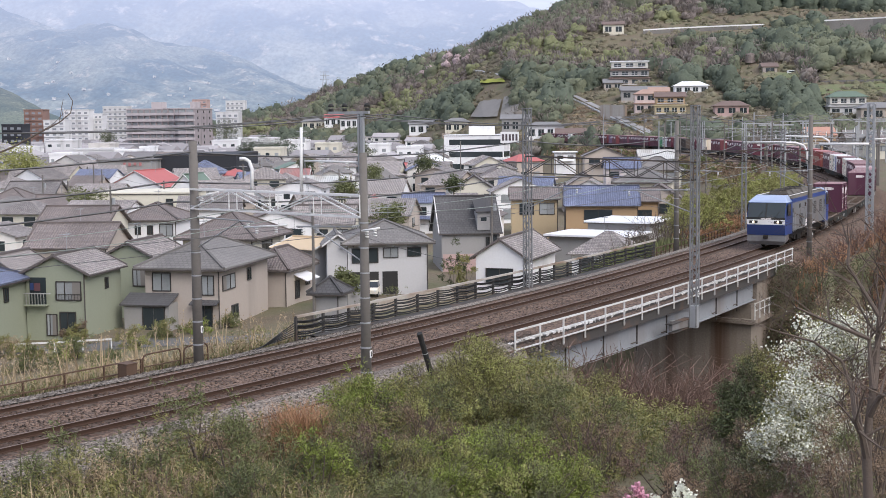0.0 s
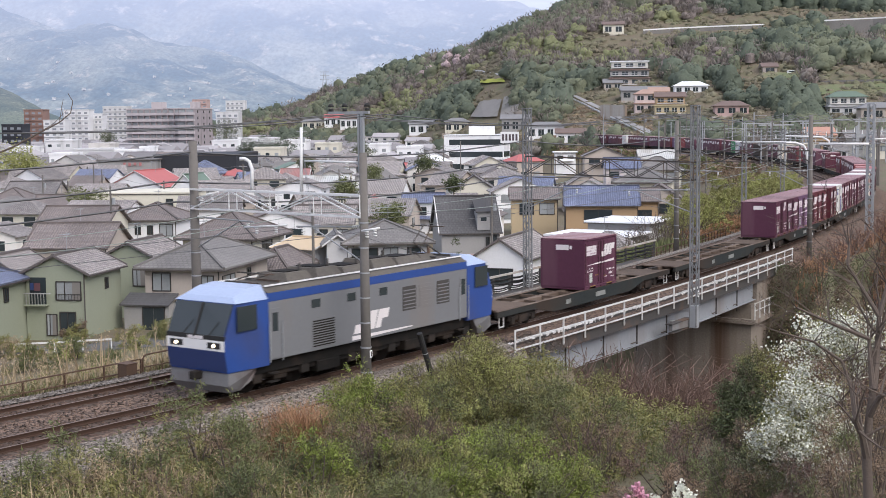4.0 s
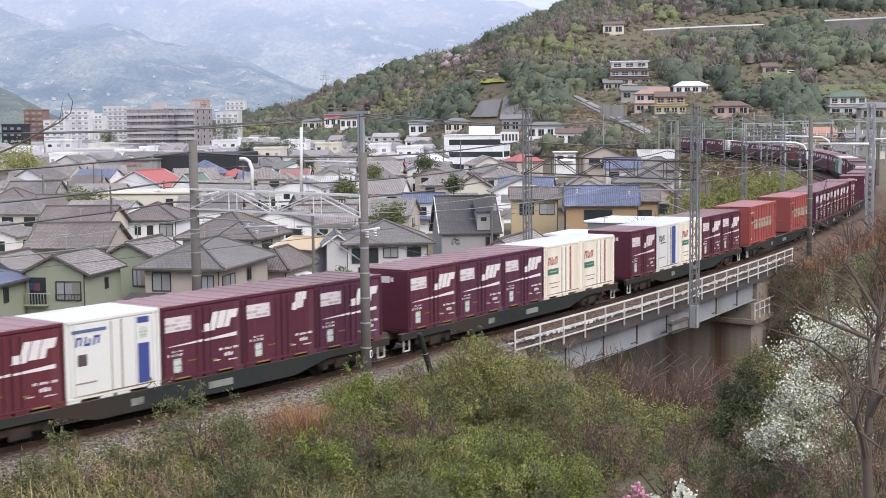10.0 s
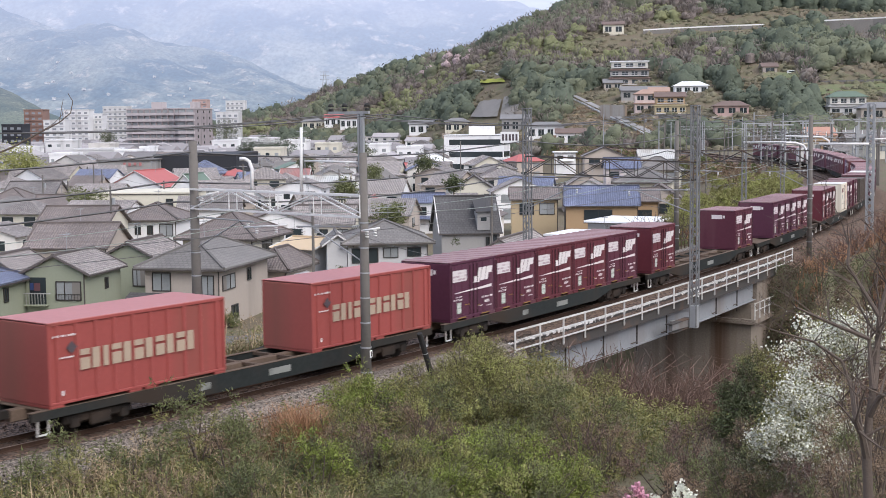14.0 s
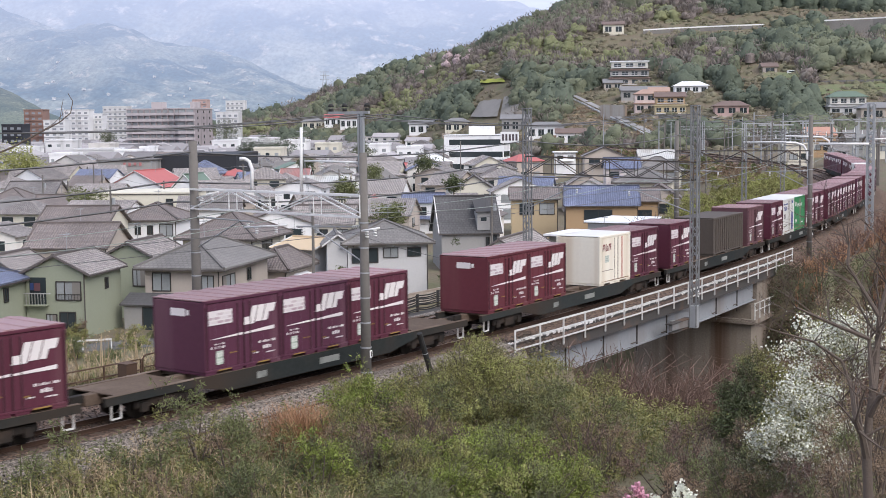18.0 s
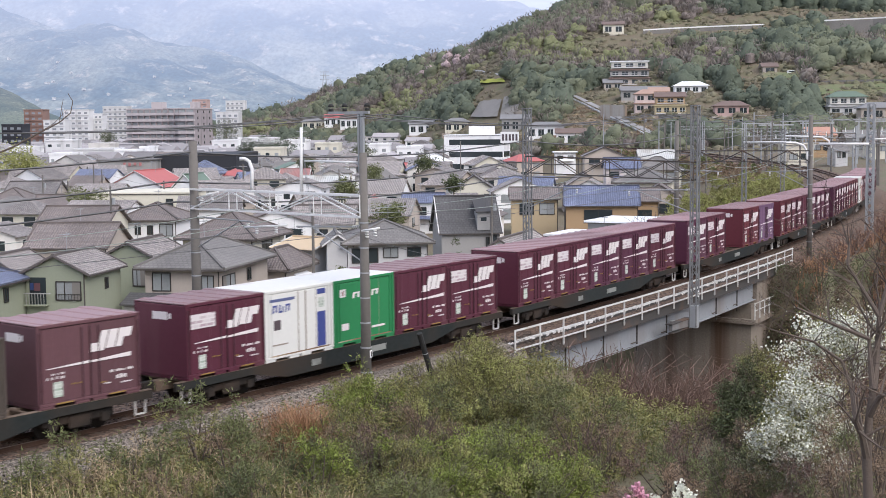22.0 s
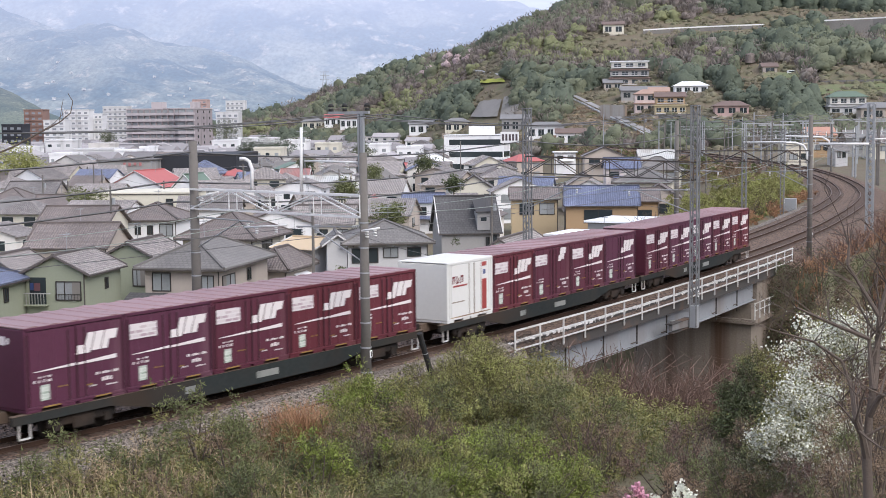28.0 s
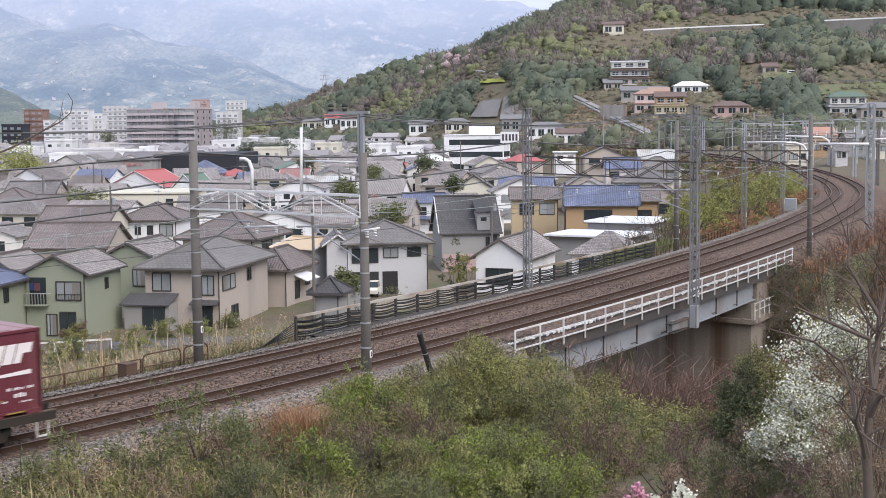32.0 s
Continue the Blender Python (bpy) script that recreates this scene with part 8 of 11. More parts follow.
def antennas():
    """Television aerials and vent pipes on the nearer roofs."""
    rnd = random.Random(15)
    for o in [q for q in scene.objects if q.parent is None and q.name.split(".")[0] == "house" and 110 < q.location.y < 300]:
        if rnd.random() < 0.45:
            continue
        wall_ = [c for c in o.children if c.name.startswith("wall")]
        roof_ = [c for c in o.children if c.name.startswith(("roof_slope", "roof_deck"))]
        if not wall_ or not roof_:
            continue
        R = max(v.co.x for v in wall_[0].data.vertices)
        L = max(v.co.y for v in wall_[0].data.vertices)
        top = max(v.co.z for c in roof_ for v in c.data.vertices)
        x, y = R * rnd.uniform(0.4, 0.6), L * rnd.uniform(0.4, 0.6)
        sh = Shape().tube((x, y, top - 0.7), (x, y, top + 1.7), 0.03, n=5)
        for k in range(5):
            sh.beam((x - 0.5 + k * 0.25, y - 0.45 + 0.05 * k, top + 1.55), (x - 0.5 + k * 0.25, y + 0.45 - 0.05 * k, top + 1.55), 0.03)
        sh.beam((x - 0.6, y, top + 1.56), (x + 0.6, y, top + 1.56), 0.035)
        part("aerial", sh, M_GALV, o, "thin television aerial")


antennas()


# ---- the station yard behind the curve ----
def yard():
    rnd = random.Random(6)
    for k in range(22):
        s = 150 + k * 11 + rnd.uniform(-3, 3)
        lat = rnd.choice((-4.2, -9, -15, -22, 7.4))
        h = rnd.choice((8.0, 9.0, 10.5))
        p = on_line(s, lat)
        z = ground_at(p.x, p.y)
        m_ = thing("yard_mast", Matrix.Translation((p.x, p.y, z)), "grey steel mast in the station yard", "catenary mast", "yard masts")
        part("shaft", Shape().tube((0, 0, -0.3), (0, 0, h), 0.17, 0.12, 10), M_GALV if k % 3 else M_POLE, m_)
        if k % 2:
            part("arm", Shape().tube((0, 0, h - 0.8), (rnd.choice((-3.2, 3.2)), 0.5, h - 0.9), 0.05, n=6), M_GALV, m_)
    for k in range(9):
        s = 165 + k * 19
        a, b = on_line(s, -4.2), on_line(s + 1, 7.2)
        portal(a, b, (6.6 + float(np.interp(s, RISE_AT, RISE)),) * 2, 0.8, M_GALV if k % 2 else M_DARKSTEEL, 5, False)
        for q, lat in ((a, -4.2), (b, 7.2)):
            g0 = ground_at(q.x, q.y)
            m_ = thing("yard_mast", Matrix.Translation((q.x, q.y, g0)), "grey concrete mast of a yard portal", "catenary mast", "yard masts")
            part("shaft", Shape().tube((0, 0, -0.3), (0, 0, 8.6), 0.18, 0.13, 10), M_POLE if k % 2 else M_GALV, m_)
    # substation frames to the side of the curve
    for i in range(4):
        for j in range(2):
            x, y = 66 + i * 9.5 + j * 2.5, 268 + j * 26 + (i % 2) * 5
            z = ground_at(x, y)
            f = thing("substation_frame", Matrix.Translation((x, y, z)) @ Matrix.Rotation(radians(8), 4, "Z"), "galvanised steel substation frame with insulators", "substation frame", "substation frames")
            for dx in (-3, 3):
                part("leg", Shape().box(dx - 0.12, dx + 0.12, -0.12, 0.12, -0.5, 7.5 + (i + j) % 2), M_GALV, f)
            part("beam", Shape().box(-3.6, 3.6, -0.12, 0.12, 8.1, 8.35), M_GALV, f)
            part("beam", Shape().box(-3.2, 3.2, -0.12, 0.12, 5.4, 5.6), M_GALV, f)
            for dx in (-2, 0, 2):
                part("insulator", Shape().tube((dx, 0, 5.6), (dx, 0, 6.5), 0.12, 0.08, 8), M_INSUL, f)
    for px, d, w, h, wall, roof, lab in ((1415, 262, 5.5, 4.5, W_CREAM, W_CREAM, "cream flat-roofed railway hut"), (1455, 300, 6.0, 5.0, W_TAN, R_ORANGE, "salmon-roofed house by the yard"), (1490, 262, 2.3, 3.0, W_OFFWHITE, R_SLATE, "small white hut by the curve"),
                                         (1535, 300, 9, 4.2, W_GREY, R_SLATE, "grey house with a slate roof by the curve"), (1572, 285, 7, 3.4, W_CREAM, R_BROWN, "cream house beside the cutting")):
        x = (px + w * 2392.7 / d / 2 - 784) / 2392.7 * d
        house((x, d), ground_at(x, d), 88, 6.5, w, h, "flat" if roof is W_CREAM else "gable", 1.6, wall, roof, lab, "y", 0.4, [("l", w * 0.15, w * 0.45, 1.6, 2.8, "dark"), ("l", w * 0.55, w * 0.85, 1.6, 2.8, "pale")], detail=False, gutter=False)


yard()
# slender utility poles in the streets
rnd_ = random.Random(9)
for px_, top_, d_ in ((195, 330, 165), (553, 370, 122), (75, 310, 230), (165, 290, 260), (180, 300, 270), (240, 290, 330), (290, 320, 230), (430, 290, 260), (600, 300, 250), (740, 270, 300), (870, 340, 160), (785, 255, 330), (815, 250, 340), (533, 226, 200), (1000, 320, 200), (570, 290, 300), (460, 285, 300), (690, 310, 260), (350, 285, 300), (120, 320, 240), (1140, 200, 320), (1250, 260, 240), (1068, 225, 400)):
    w_v = STAND.to_3x3() @ Vector(((px_ - 784) / 2392.7, (441 - top_) / 2392.7, -1))
    tp_ = Vector(EYE) + w_v * d_
    g0_ = ground_at(tp_.x, tp_.y)
    up_ = thing("utility_pole", Matrix.Translation((tp_.x, tp_.y, g0_)), "slender concrete utility pole in the street", "utility pole", "utility poles")
    part("shaft", Shape().tube((0, 0, -0.3), (0, 0, tp_.z - g0_), 0.17, 0.11, 8), M_POLE, up_)
    if rnd_.random() < 0.7:
        part("crossarm", Shape().box(-0.8, 0.8, -0.05, 0.05, tp_.z - g0_ - 0.6, tp_.z - g0_ - 0.5), M_GALV, up_)
        part("transformer", Shape().tube((0.35, 0, tp_.z - g0_ - 2.2), (0.35, 0, tp_.z - g0_ - 1.4), 0.22, n=10), M_GALV, up_)


def street_wires():
    """Service wires sagging from pole to pole through the town."""
    tops = [(o.location.copy(), max(v.co.z for c in o.children if c.name.startswith("shaft") for v in c.data.vertices)) for o in scene.objects if o.parent is None and o.name.split(".")[0] == "utility_pole"]
    ends = sorted((Vector((p.x, p.y, p.z + h)) for p, h in tops), key=lambda v: v.x / v.y)
    for a, b in zip(ends[:-1], ends[1:]):
        if (a - b).length < 95:
            for dz in (0.25, 0.9, 1.9):
                wire([a - Vector((0, 0, dz)), b - Vector((0, 0, dz))], 0.022, M_WIRE, 0.8, "thin service wire between street poles")
    for o in [q for q in ends if q.y < 280][::2]:
        wire([o - Vector((0, 0, 0.8)), Vector((o.x + 14, o.y - 16, o.z - 3.5))], 0.02, M_WIRE, 0.4, "thin service wire to a house")


street_wires()


def tube_arm(pts, d, r, label, mats=None):
    """A bent pale tube: the arm of a catenary support."""
    ob = thing("tube_arm", Matrix(), label, "catenary support", "tube arms")
    ps = [Vector(EYE) + ray_way(*q) * dd for q, dd in zip(pts, d)]
    part("tube", Shape().sweep(ps, r, 8), mats or M_PALEGALV, ob, smooth=True)
    for k in (0.3, 0.75):
        p = ps[0].lerp(ps[1], k)
        insulator(ob, p - Vector((0, 0, r)), (0, 0, -1), 3)
    return ob


tube_arm([(1316, 252), (1408, 253), (1422, 258), (1428, 268), (1428, 290)], (125, 125, 125, 125, 125), 0.11, "pale bent tube spanning the track")
tube_arm([(1388, 241), (1455, 243), (1466, 249), (1470, 258)], (150, 150, 150, 150), 0.11, "pale bent tube over the far tracks")
tube_arm([(1538, 255), (1449, 255)], (110, 111), 0.1, "straight pale tube arm on the lattice mast")
tube_arm([(1538, 247), (1568, 246)], (110, 110), 0.06, "slender pale tube arm on the lattice mast")
tube_arm([(533, 340), (533, 226)], (50.5, 50.5), 0.055, "upright pale steel tube standing on the portal")
tube_arm([(446, 336), (446, 300), (441, 286), (433, 281), (424, 282)], (52.3, 52.3, 52.3, 52.3, 52.3), 0.07, "curved pale steel tube standing on the portal")
tube_arm([(540, 285), (640, 288)], (50.4, 48.3), 0.04, "horizontal pale arm between tube and mast")
tube_arm([(432, 403), (508, 399)], (52.5, 51), 0.04, "short pale arm with white insulators")
tube_arm([(640, 409), (672, 404)], (48, 47.7), 0.04, "short pale arm with white insulators on the mast")
tube_arm([(345, 352), (386, 340)], (54.4, 53.6), 0.04, "short pale arm on the far mast")


# ---- plants ----
RNG = np.random.default_rng(5)


def leaf_mat(name, c, vary=0.5, rough=0.7, hue=None):
    return mat(name, c, rough, vary=0.75, scale=1.6, fine=2.0, island=vary, spec=0.2)


P_BUSH = leaf_mat("yellow_green_leaves", (0.215, 0.21, 0.082), 0.4)
P_LIGHT = leaf_mat("fresh_green_leaves", (0.205, 0.255, 0.062), 0.45)
P_FRESH = leaf_mat("bright_new_leaves", (0.205, 0.25, 0.062), 0.45)
P_GREEN = leaf_mat("mid_green_leaves", (0.145, 0.16, 0.072), 0.4)
P_DARK = leaf_mat("dark_evergreen_leaves", (0.088, 0.105, 0.052), 0.5)
P_BROWN = leaf_mat("dry_brown_growth", (0.235, 0.17, 0.12), 0.5)
P_MAUVE = leaf_mat("mauve_brown_twigs", (0.168, 0.112, 0.092), 0.5)
P_TWIG = leaf_mat("reddish_brown_twigs", (0.15, 0.092, 0.075), 0.5)
P_DEAD = leaf_mat("dead_brown_leaves", (0.1, 0.068, 0.05), 0.6)
P_STRAW = leaf_mat("dry_straw_grass", (0.38, 0.30, 0.195), 0.7)
P_RUST = leaf_mat("rusty_dry_grass", (0.34, 0.195, 0.115), 0.4)
P_WHITE = leaf_mat("white_blossom", (0.64, 0.65, 0.57), 0.35)
P_PINK = leaf_mat("pink_blossom", (0.62, 0.33, 0.42), 0.35)
P_BARK = mat("grey_brown_bark", (0.115, 0.09, 0.075), 0.95, vary=0.4, scale=4, bump=0.01)
def hill_mat(name, c, fine=1.3):
    """Distant foliage: tone changes from crown to crown more than from leaf to leaf."""
    return mat(name, c, 0.95, vary=0.5, scale=0.3, fine=fine, island=0.17, spec=0.05, bump=0.12)


P_OLIVE = hill_mat("olive_hill_leaves", (0.15, 0.165, 0.115))
P_BARE = hill_mat("bare_hill_trees", (0.215, 0.195, 0.175))
P_MAUVEHILL = hill_mat("mauve_brown_bare_hill_trees", (0.2, 0.172, 0.16))
P_HILLDARK = hill_mat("dark_hill_leaves", (0.108, 0.128, 0.098))
P_HILLLIGHT = hill_mat("light_hill_leaves", (0.20, 0.212, 0.118))
P_SCRUB = mat("hill_scrub_leaves", (0.195, 0.175, 0.13), 0.95, vary=0.5, scale=0.2, fine=1.0, island=0.4, dirt=(0.165, 0.175, 0.11), dirt_amount=0.5, spec=0.05, bump=0.3)
M_HILLCONC = mat("dark_hillside_concrete", (0.21, 0.2, 0.19), 0.95, vary=0.35, scale=0.3, dirt=(0.12, 0.12, 0.1), dirt_amount=0.5, streak=(1, 1, 0.3))
M_RAPE = mat("yellow_green_flowers", (0.30, 0.32, 0.06), 0.9, vary=0.4, scale=0.8)
M_TERRACE = mat("terrace_grass", (0.14, 0.165, 0.08), 0.95, vary=0.5, scale=0.4, dirt=(0.2, 0.165, 0.11), dirt_amount=0.5)
M_PALEROAD = mat("pale_concrete_lane", (0.30, 0.295, 0.29), 0.95, vary=0.2, scale=0.5)
M_DRYSLOPE = mat("dry_brown_slope", (0.255, 0.2, 0.158), 0.95, vary=0.55, scale=0.3, fine=1.2, dirt=(0.15, 0.14, 0.08), dirt_amount=0.5)
P_PLUM = hill_mat("pale_pink_blossom_trees", (0.44, 0.35, 0.36))


def leaf_quads(p, size, aspect=0.4, droop=0.0, rng=RNG):
    """Folded leaf quads at points p, each turned at random."""
    n = len(p)
    d = rng.normal(size=(n, 3))
    d[:, 2] = d[:, 2] * 0.6 - droop
    d /= np.linalg.norm(d, axis=1)[:, None]
    e = np.cross(d, rng.normal(size=(n, 3)))
    e /= np.linalg.norm(e, axis=1)[:, None] + 1e-9
    s = size * rng.uniform(0.6, 1.4, (n, 1))
    a, b = d * s, e * s * aspect
    v = np.stack([p - a * 0.5, p - a * 0.05 + b * 0.5, p + a * 0.5, p - a * 0.05 - b * 0.5], 1).reshape(-1, 3)
    return v, np.arange(4 * n).reshape(-1, 4)


def blob_points(c, r, n, hollow=0.45, lump=0.25, rng=RNG):
    """Points in an uneven, hollow crown with gaps."""
    q = rng.normal(size=(n, 3))
    q /= np.linalg.norm(q, axis=1)[:, None]
    rad = rng.uniform(0, 1, n) ** hollow
    wob = 1 + lump * (np.sin(q[:, 0] * 5 + c[0]) + np.sin(q[:, 1] * 6 + c[1] * 1.7) + np.sin(q[:, 2] * 7 + c[2])) / 1.6
    return np.asarray(c) + q * (rad * wob)[:, None] * np.asarray(r)


def merge(parts):
    vs, fs, k = [], [], 0
    for v, f in parts:
        vs.append(v)
        fs.append(f + k)
        k += len(v)
    return np.concatenate(vs), np.concatenate(fs)


def blades(x, y, h, w, lean=0.35, rng=RNG, z=None):
    """Grass blades: narrow bent strips rooted on the ground."""
    n = len(x)
    z = ground_z(x, y) if z is None else z
    h = h * rng.uniform(0.5, 1.3, n)
    t = rng.uniform(0, 2 * np.pi, n)
    l = rng.uniform(0, lean, n) * h
    base = np.stack([x, y, z - 0.05], -1)
    tip = base + np.stack([np.cos(t) * l, np.sin(t) * l, h], -1)
    mid = (base + tip) / 2 + np.stack([np.cos(t) * -l * 0.2, np.sin(t) * -l * 0.2, h * 0.06], -1)
    s = np.stack([-np.sin(t), np.cos(t), np.zeros(n)], -1) * (w * rng.uniform(0.6, 1.4, n))[:, None]
    v = np.stack([base - s * 0.5, base + s * 0.5, mid + s * 0.45, tip, mid - s * 0.45], 1).reshape(-1, 3)
    i = np.arange(n)[:, None] * 5
    f = np.concatenate([i + np.array([[0, 1, 2, 4]]), i + np.array([[4, 2, 3, 3]])])
    return v, f


def line_spots(n, s0, s1, l0, l1, rng=RNG):
    return spots_at(rng.uniform(s0, s1, n), rng.uniform(l0, l1, n))


def spots_at(s, lat):
    t = np.interp(s, LINE_S, LINE_T)
    return np.interp(s, LINE_S, LINE_X) - lat * np.sin(t), np.interp(s, LINE_S, LINE_Y) + lat * np.cos(t)


def twig_tree(start, direction, length, radius, depth, out, rnd, spread=0.55, tips=None):
    """A branching limb as tapered tubes."""
    p = Vector(start)
    d = Vector(direction).normalized()
    n = 3
    for k in range(n):
        q = p + d * (length / n)
        out.tube(p, q, radius * (1 - 0.18 * k), radius * (1 - 0.18 * (k + 1)), 5 if radius > 0.02 else 3, cap=False)
        p = q
        d = (d + Vector((rnd.gauss(0, 0.12), rnd.gauss(0, 0.12), rnd.gauss(0.03, 0.08)))).normalized()
        if depth > 0 and k > 0:
            for _ in range(rnd.choice((1, 1, 2))):
                side = Vector((rnd.gauss(0, 1), rnd.gauss(0, 1), rnd.gauss(0.2, 0.7))).normalized()
                twig_tree(p, d * (1 - spread) + side * spread, length * rnd.uniform(0.5, 0.72), radius * 0.5, depth - 1, out, rnd, spread, tips)
    if tips is not None:
        tips.append(tuple(p))


def ray_point(px, py, d):
    """The place d metres ahead of the camera on the sight line through a point of the view."""
    m = STAND.to_3x3()
    w = m @ Vector(((px - 784) / 2392.7, (441 - py) / 2392.7, -1))
    return Vector(EYE) + w * d


P_SHRUB = leaf_mat("pale_yellow_green_leaves", (0.29, 0.30, 0.11), 0.4)


def sprays(c, k, cnt, lift, rng=RNG):
    """Leaf places and directions on upright shoots that fan out from the tufts of an uneven crown."""
    tufts = blob_points(c, k, max(7, cnt // 300), 0.25, 0.3, rng)
    ns = max(12, cnt // 24)
    base = tufts[rng.integers(0, len(tufts), ns)] + rng.normal(0, 0.12, (ns, 3))
    out = (base - np.asarray(c)) / np.asarray(k)
    d = out * 0.5 + rng.normal(0, 0.5, (ns, 3)) + np.array([0, 0, lift])
    d /= np.linalg.norm(d, axis=1)[:, None]
    ln = rng.uniform(0.3, 0.75, ns) * min(1.0, 0.45 + 0.3 * k[2])
    m = cnt // ns
    u = rng.uniform(0.12, 1.0, (ns, m, 1))
    p = base[:, None] + d[:, None] * ln[:, None, None] * u - np.array([0, 0, 0.12]) * u ** 2 + rng.normal(0, 0.06, (ns, m, 3))
    q = d[:, None] * 0.55 + rng.normal(0, 0.55, (ns, m, 3)) - np.array([0, 0, 0.25])
    return p.reshape(-1, 3), q.reshape(-1, 3), base, base + d * ln[:, None]


def turned_leaves(p, d, size, aspect, rng=RNG):
    """Narrow leaves at points p, pointing along d."""
    n = len(p)
    d = d / (np.linalg.norm(d, axis=1)[:, None] + 1e-9)
    e = np.cross(d, rng.normal(size=(n, 3)))
    e /= np.linalg.norm(e, axis=1)[:, None] + 1e-9
    s = size * rng.uniform(0.6, 1.5, (n, 1))
    a, b = d * s, e * s * aspect
    v = np.stack([p, p + a * 0.45 + b * 0.5, p + a, p + a * 0.45 - b * 0.5], 1).reshape(-1, 3)
    return v, np.arange(4 * n).reshape(-1, 4)


def bush(px, py, d, r, n, mt, size, name, label, cat="bush", aspect=0.22, stems=6, extra=(), young=None):
    """A bush of leafy shoots on stems; r its half sizes."""
    c = ray_point(px, py, d)
    ob = thing(name, Matrix(), label, cat, "bushes")
    twigs = []
    # A paler second tone also paints highlights onto the upswept shoots.
    for nm, m2, share, lift in (("crown", mt, 0.66, 0.35), ("new_growth", young or mt, 0.34, 0.75)):
        quads = []
        for o, k, cnt in ((Vector(), r, n),) + tuple(extra):
            p, q, a, b = sprays(np.array(c + Vector(o)), k, int(cnt * share), lift)
            quads.append(turned_leaves(p, q, size * 0.9, aspect * 0.95))
            u = np.cross(b - a, np.array([0.3, 1, 0.1]))
            u *= 0.008 / (np.linalg.norm(u, axis=1)[:, None] + 1e-9)
            twigs.append((np.stack([a - u, a + u, b + u * 0.4, b - u * 0.4], 1).reshape(-1, 3), np.arange(4 * len(a)).reshape(-1, 4)))
        bulk(nm, *merge(quads), m2, "", parent=ob)
    bulk("brushwood", *merge(twigs), P_BARK, "", parent=ob)
    st, rnd = Shape(), random.Random(int(px))
    g0 = ground_at(c.x, c.y)
    for k in range(stems):
        a = Vector((c.x + rnd.uniform(-0.3, 0.3) * r[0], c.y + rnd.uniform(-0.3, 0.3) * r[1], g0 - 0.1))
        b = Vector((c.x + rnd.uniform(-0.8, 0.8) * r[0], c.y + rnd.uniform(-0.8, 0.8) * r[1], c.z + rnd.uniform(-0.2, 0.6) * r[2]))
        st.tube(a, b, 0.035, 0.012, 5)
    part("stem", st, P_BARK, ob)
    return ob


# the big bush by the bridge end, and its neighbours
bush(830, 726, 47, (2.7, 2.2, 2.1), 40000, P_BUSH, 0.115, "willow_bush", "large yellow-green willowy bush beside the line", extra=[((-1.6, 0.3, -0.7), (1.6, 1.6, 1.6), 9000), ((1.6, -0.2, -0.7), (1.6, 1.5, 1.7), 9000), ((0.3, 0.2, 1.2), (1.3, 1.2, 1.2), 9000)], young=P_SHRUB)
bush(955, 755, 46, (2.3, 2.0, 1.8), 28000, P_GREEN, 0.115, "willow_bush", "mid-green willowy bush below the bridge", extra=[((1.6, 0, -0.4), (1.4, 1.4, 1.3), 6000)], young=P_BUSH)
bush(700, 765, 45, (2.0, 1.8, 1.6), 21000, P_GREEN, 0.115, "willow_bush", "mid-green bush with thin stems beside the line", young=P_SHRUB)
bush(850, 830, 41, (2.2, 1.8, 1.2), 16000, P_GREEN, 0.1, "willow_bush", "fresh green low bush above the bank", young=P_FRESH)
for px_, py_, d_, r_ in ((905, 800, 40.5, 0.6), (830, 795, 40.5, 0.55), (985, 835, 39.5, 0.6), (900, 858, 38.5, 0.65), (800, 862, 38, 0.6), (645, 705, 43.5, 0.5), (560, 815, 38.5, 0.5), (1000, 872, 38, 0.5)):
    bush(px_, py_, d_, (r_ * 1.5, r_ * 1.2, r_), int(5600 * r_), P_FRESH, 0.09, "scrub_bush", "bright yellow-green new leaves on a low bush", young=P_FRESH, aspect=0.4)
for px_, py_, d_, r_, mt_ in ((745, 742, 42.5, 0.55, P_BROWN), (792, 772, 42, 0.45, P_MAUVE), (1030, 772, 42.5, 0.7, P_MAUVE), (662, 790, 40, 0.55, P_MAUVE), (725, 812, 39.5, 0.5, P_BROWN), (955, 812, 40, 0.4, P_MAUVE), (1075, 790, 42, 0.7, P_BROWN), (600, 790, 40.5, 0.5, P_BROWN)):
    bush(px_, py_, d_, (r_ * 1.4, r_, r_), int(3200 * r_), mt_, 0.11, "scrub_bush", "dry brown tangle of dead stems among the bushes", aspect=0.14, stems=16)
bush(600, 830, 41, (1.8, 1.6, 1.1), 6000, P_GREEN, 0.09, "willow_bush", "low green bush in dry grass")
for px_, py_, d_, r_, mt_, yo_ in ((760, 835, 40, 1.3, P_BUSH, P_LIGHT), (690, 850, 39, 1.1, P_GREEN, P_BUSH), (930, 825, 42, 1.4, P_GREEN, P_LIGHT), (1010, 800, 44, 1.3, P_BUSH, P_SHRUB), (880, 872, 39, 1.2, P_GREEN, P_LIGHT), (790, 875, 38, 1.1, P_LIGHT, P_SHRUB), (640, 790, 42, 1.0, P_GREEN, P_BUSH), (1020, 865, 40, 1.1, P_GREEN, P_BUSH), (940, 880, 38, 1.0, P_LIGHT, P_SHRUB)):
    bush(px_, py_, d_, (r_ * 1.3, r_ * 1.2, r_), int(5200 * r_), mt_, 0.11, "willow_bush", "leafy green bush crowding the bank", young=yo_)
bush(1060, 830, 44, (1.9, 1.6, 1.2), 6000, P_BUSH, 0.09, "willow_bush", "yellow-green bush at the valley's edge")
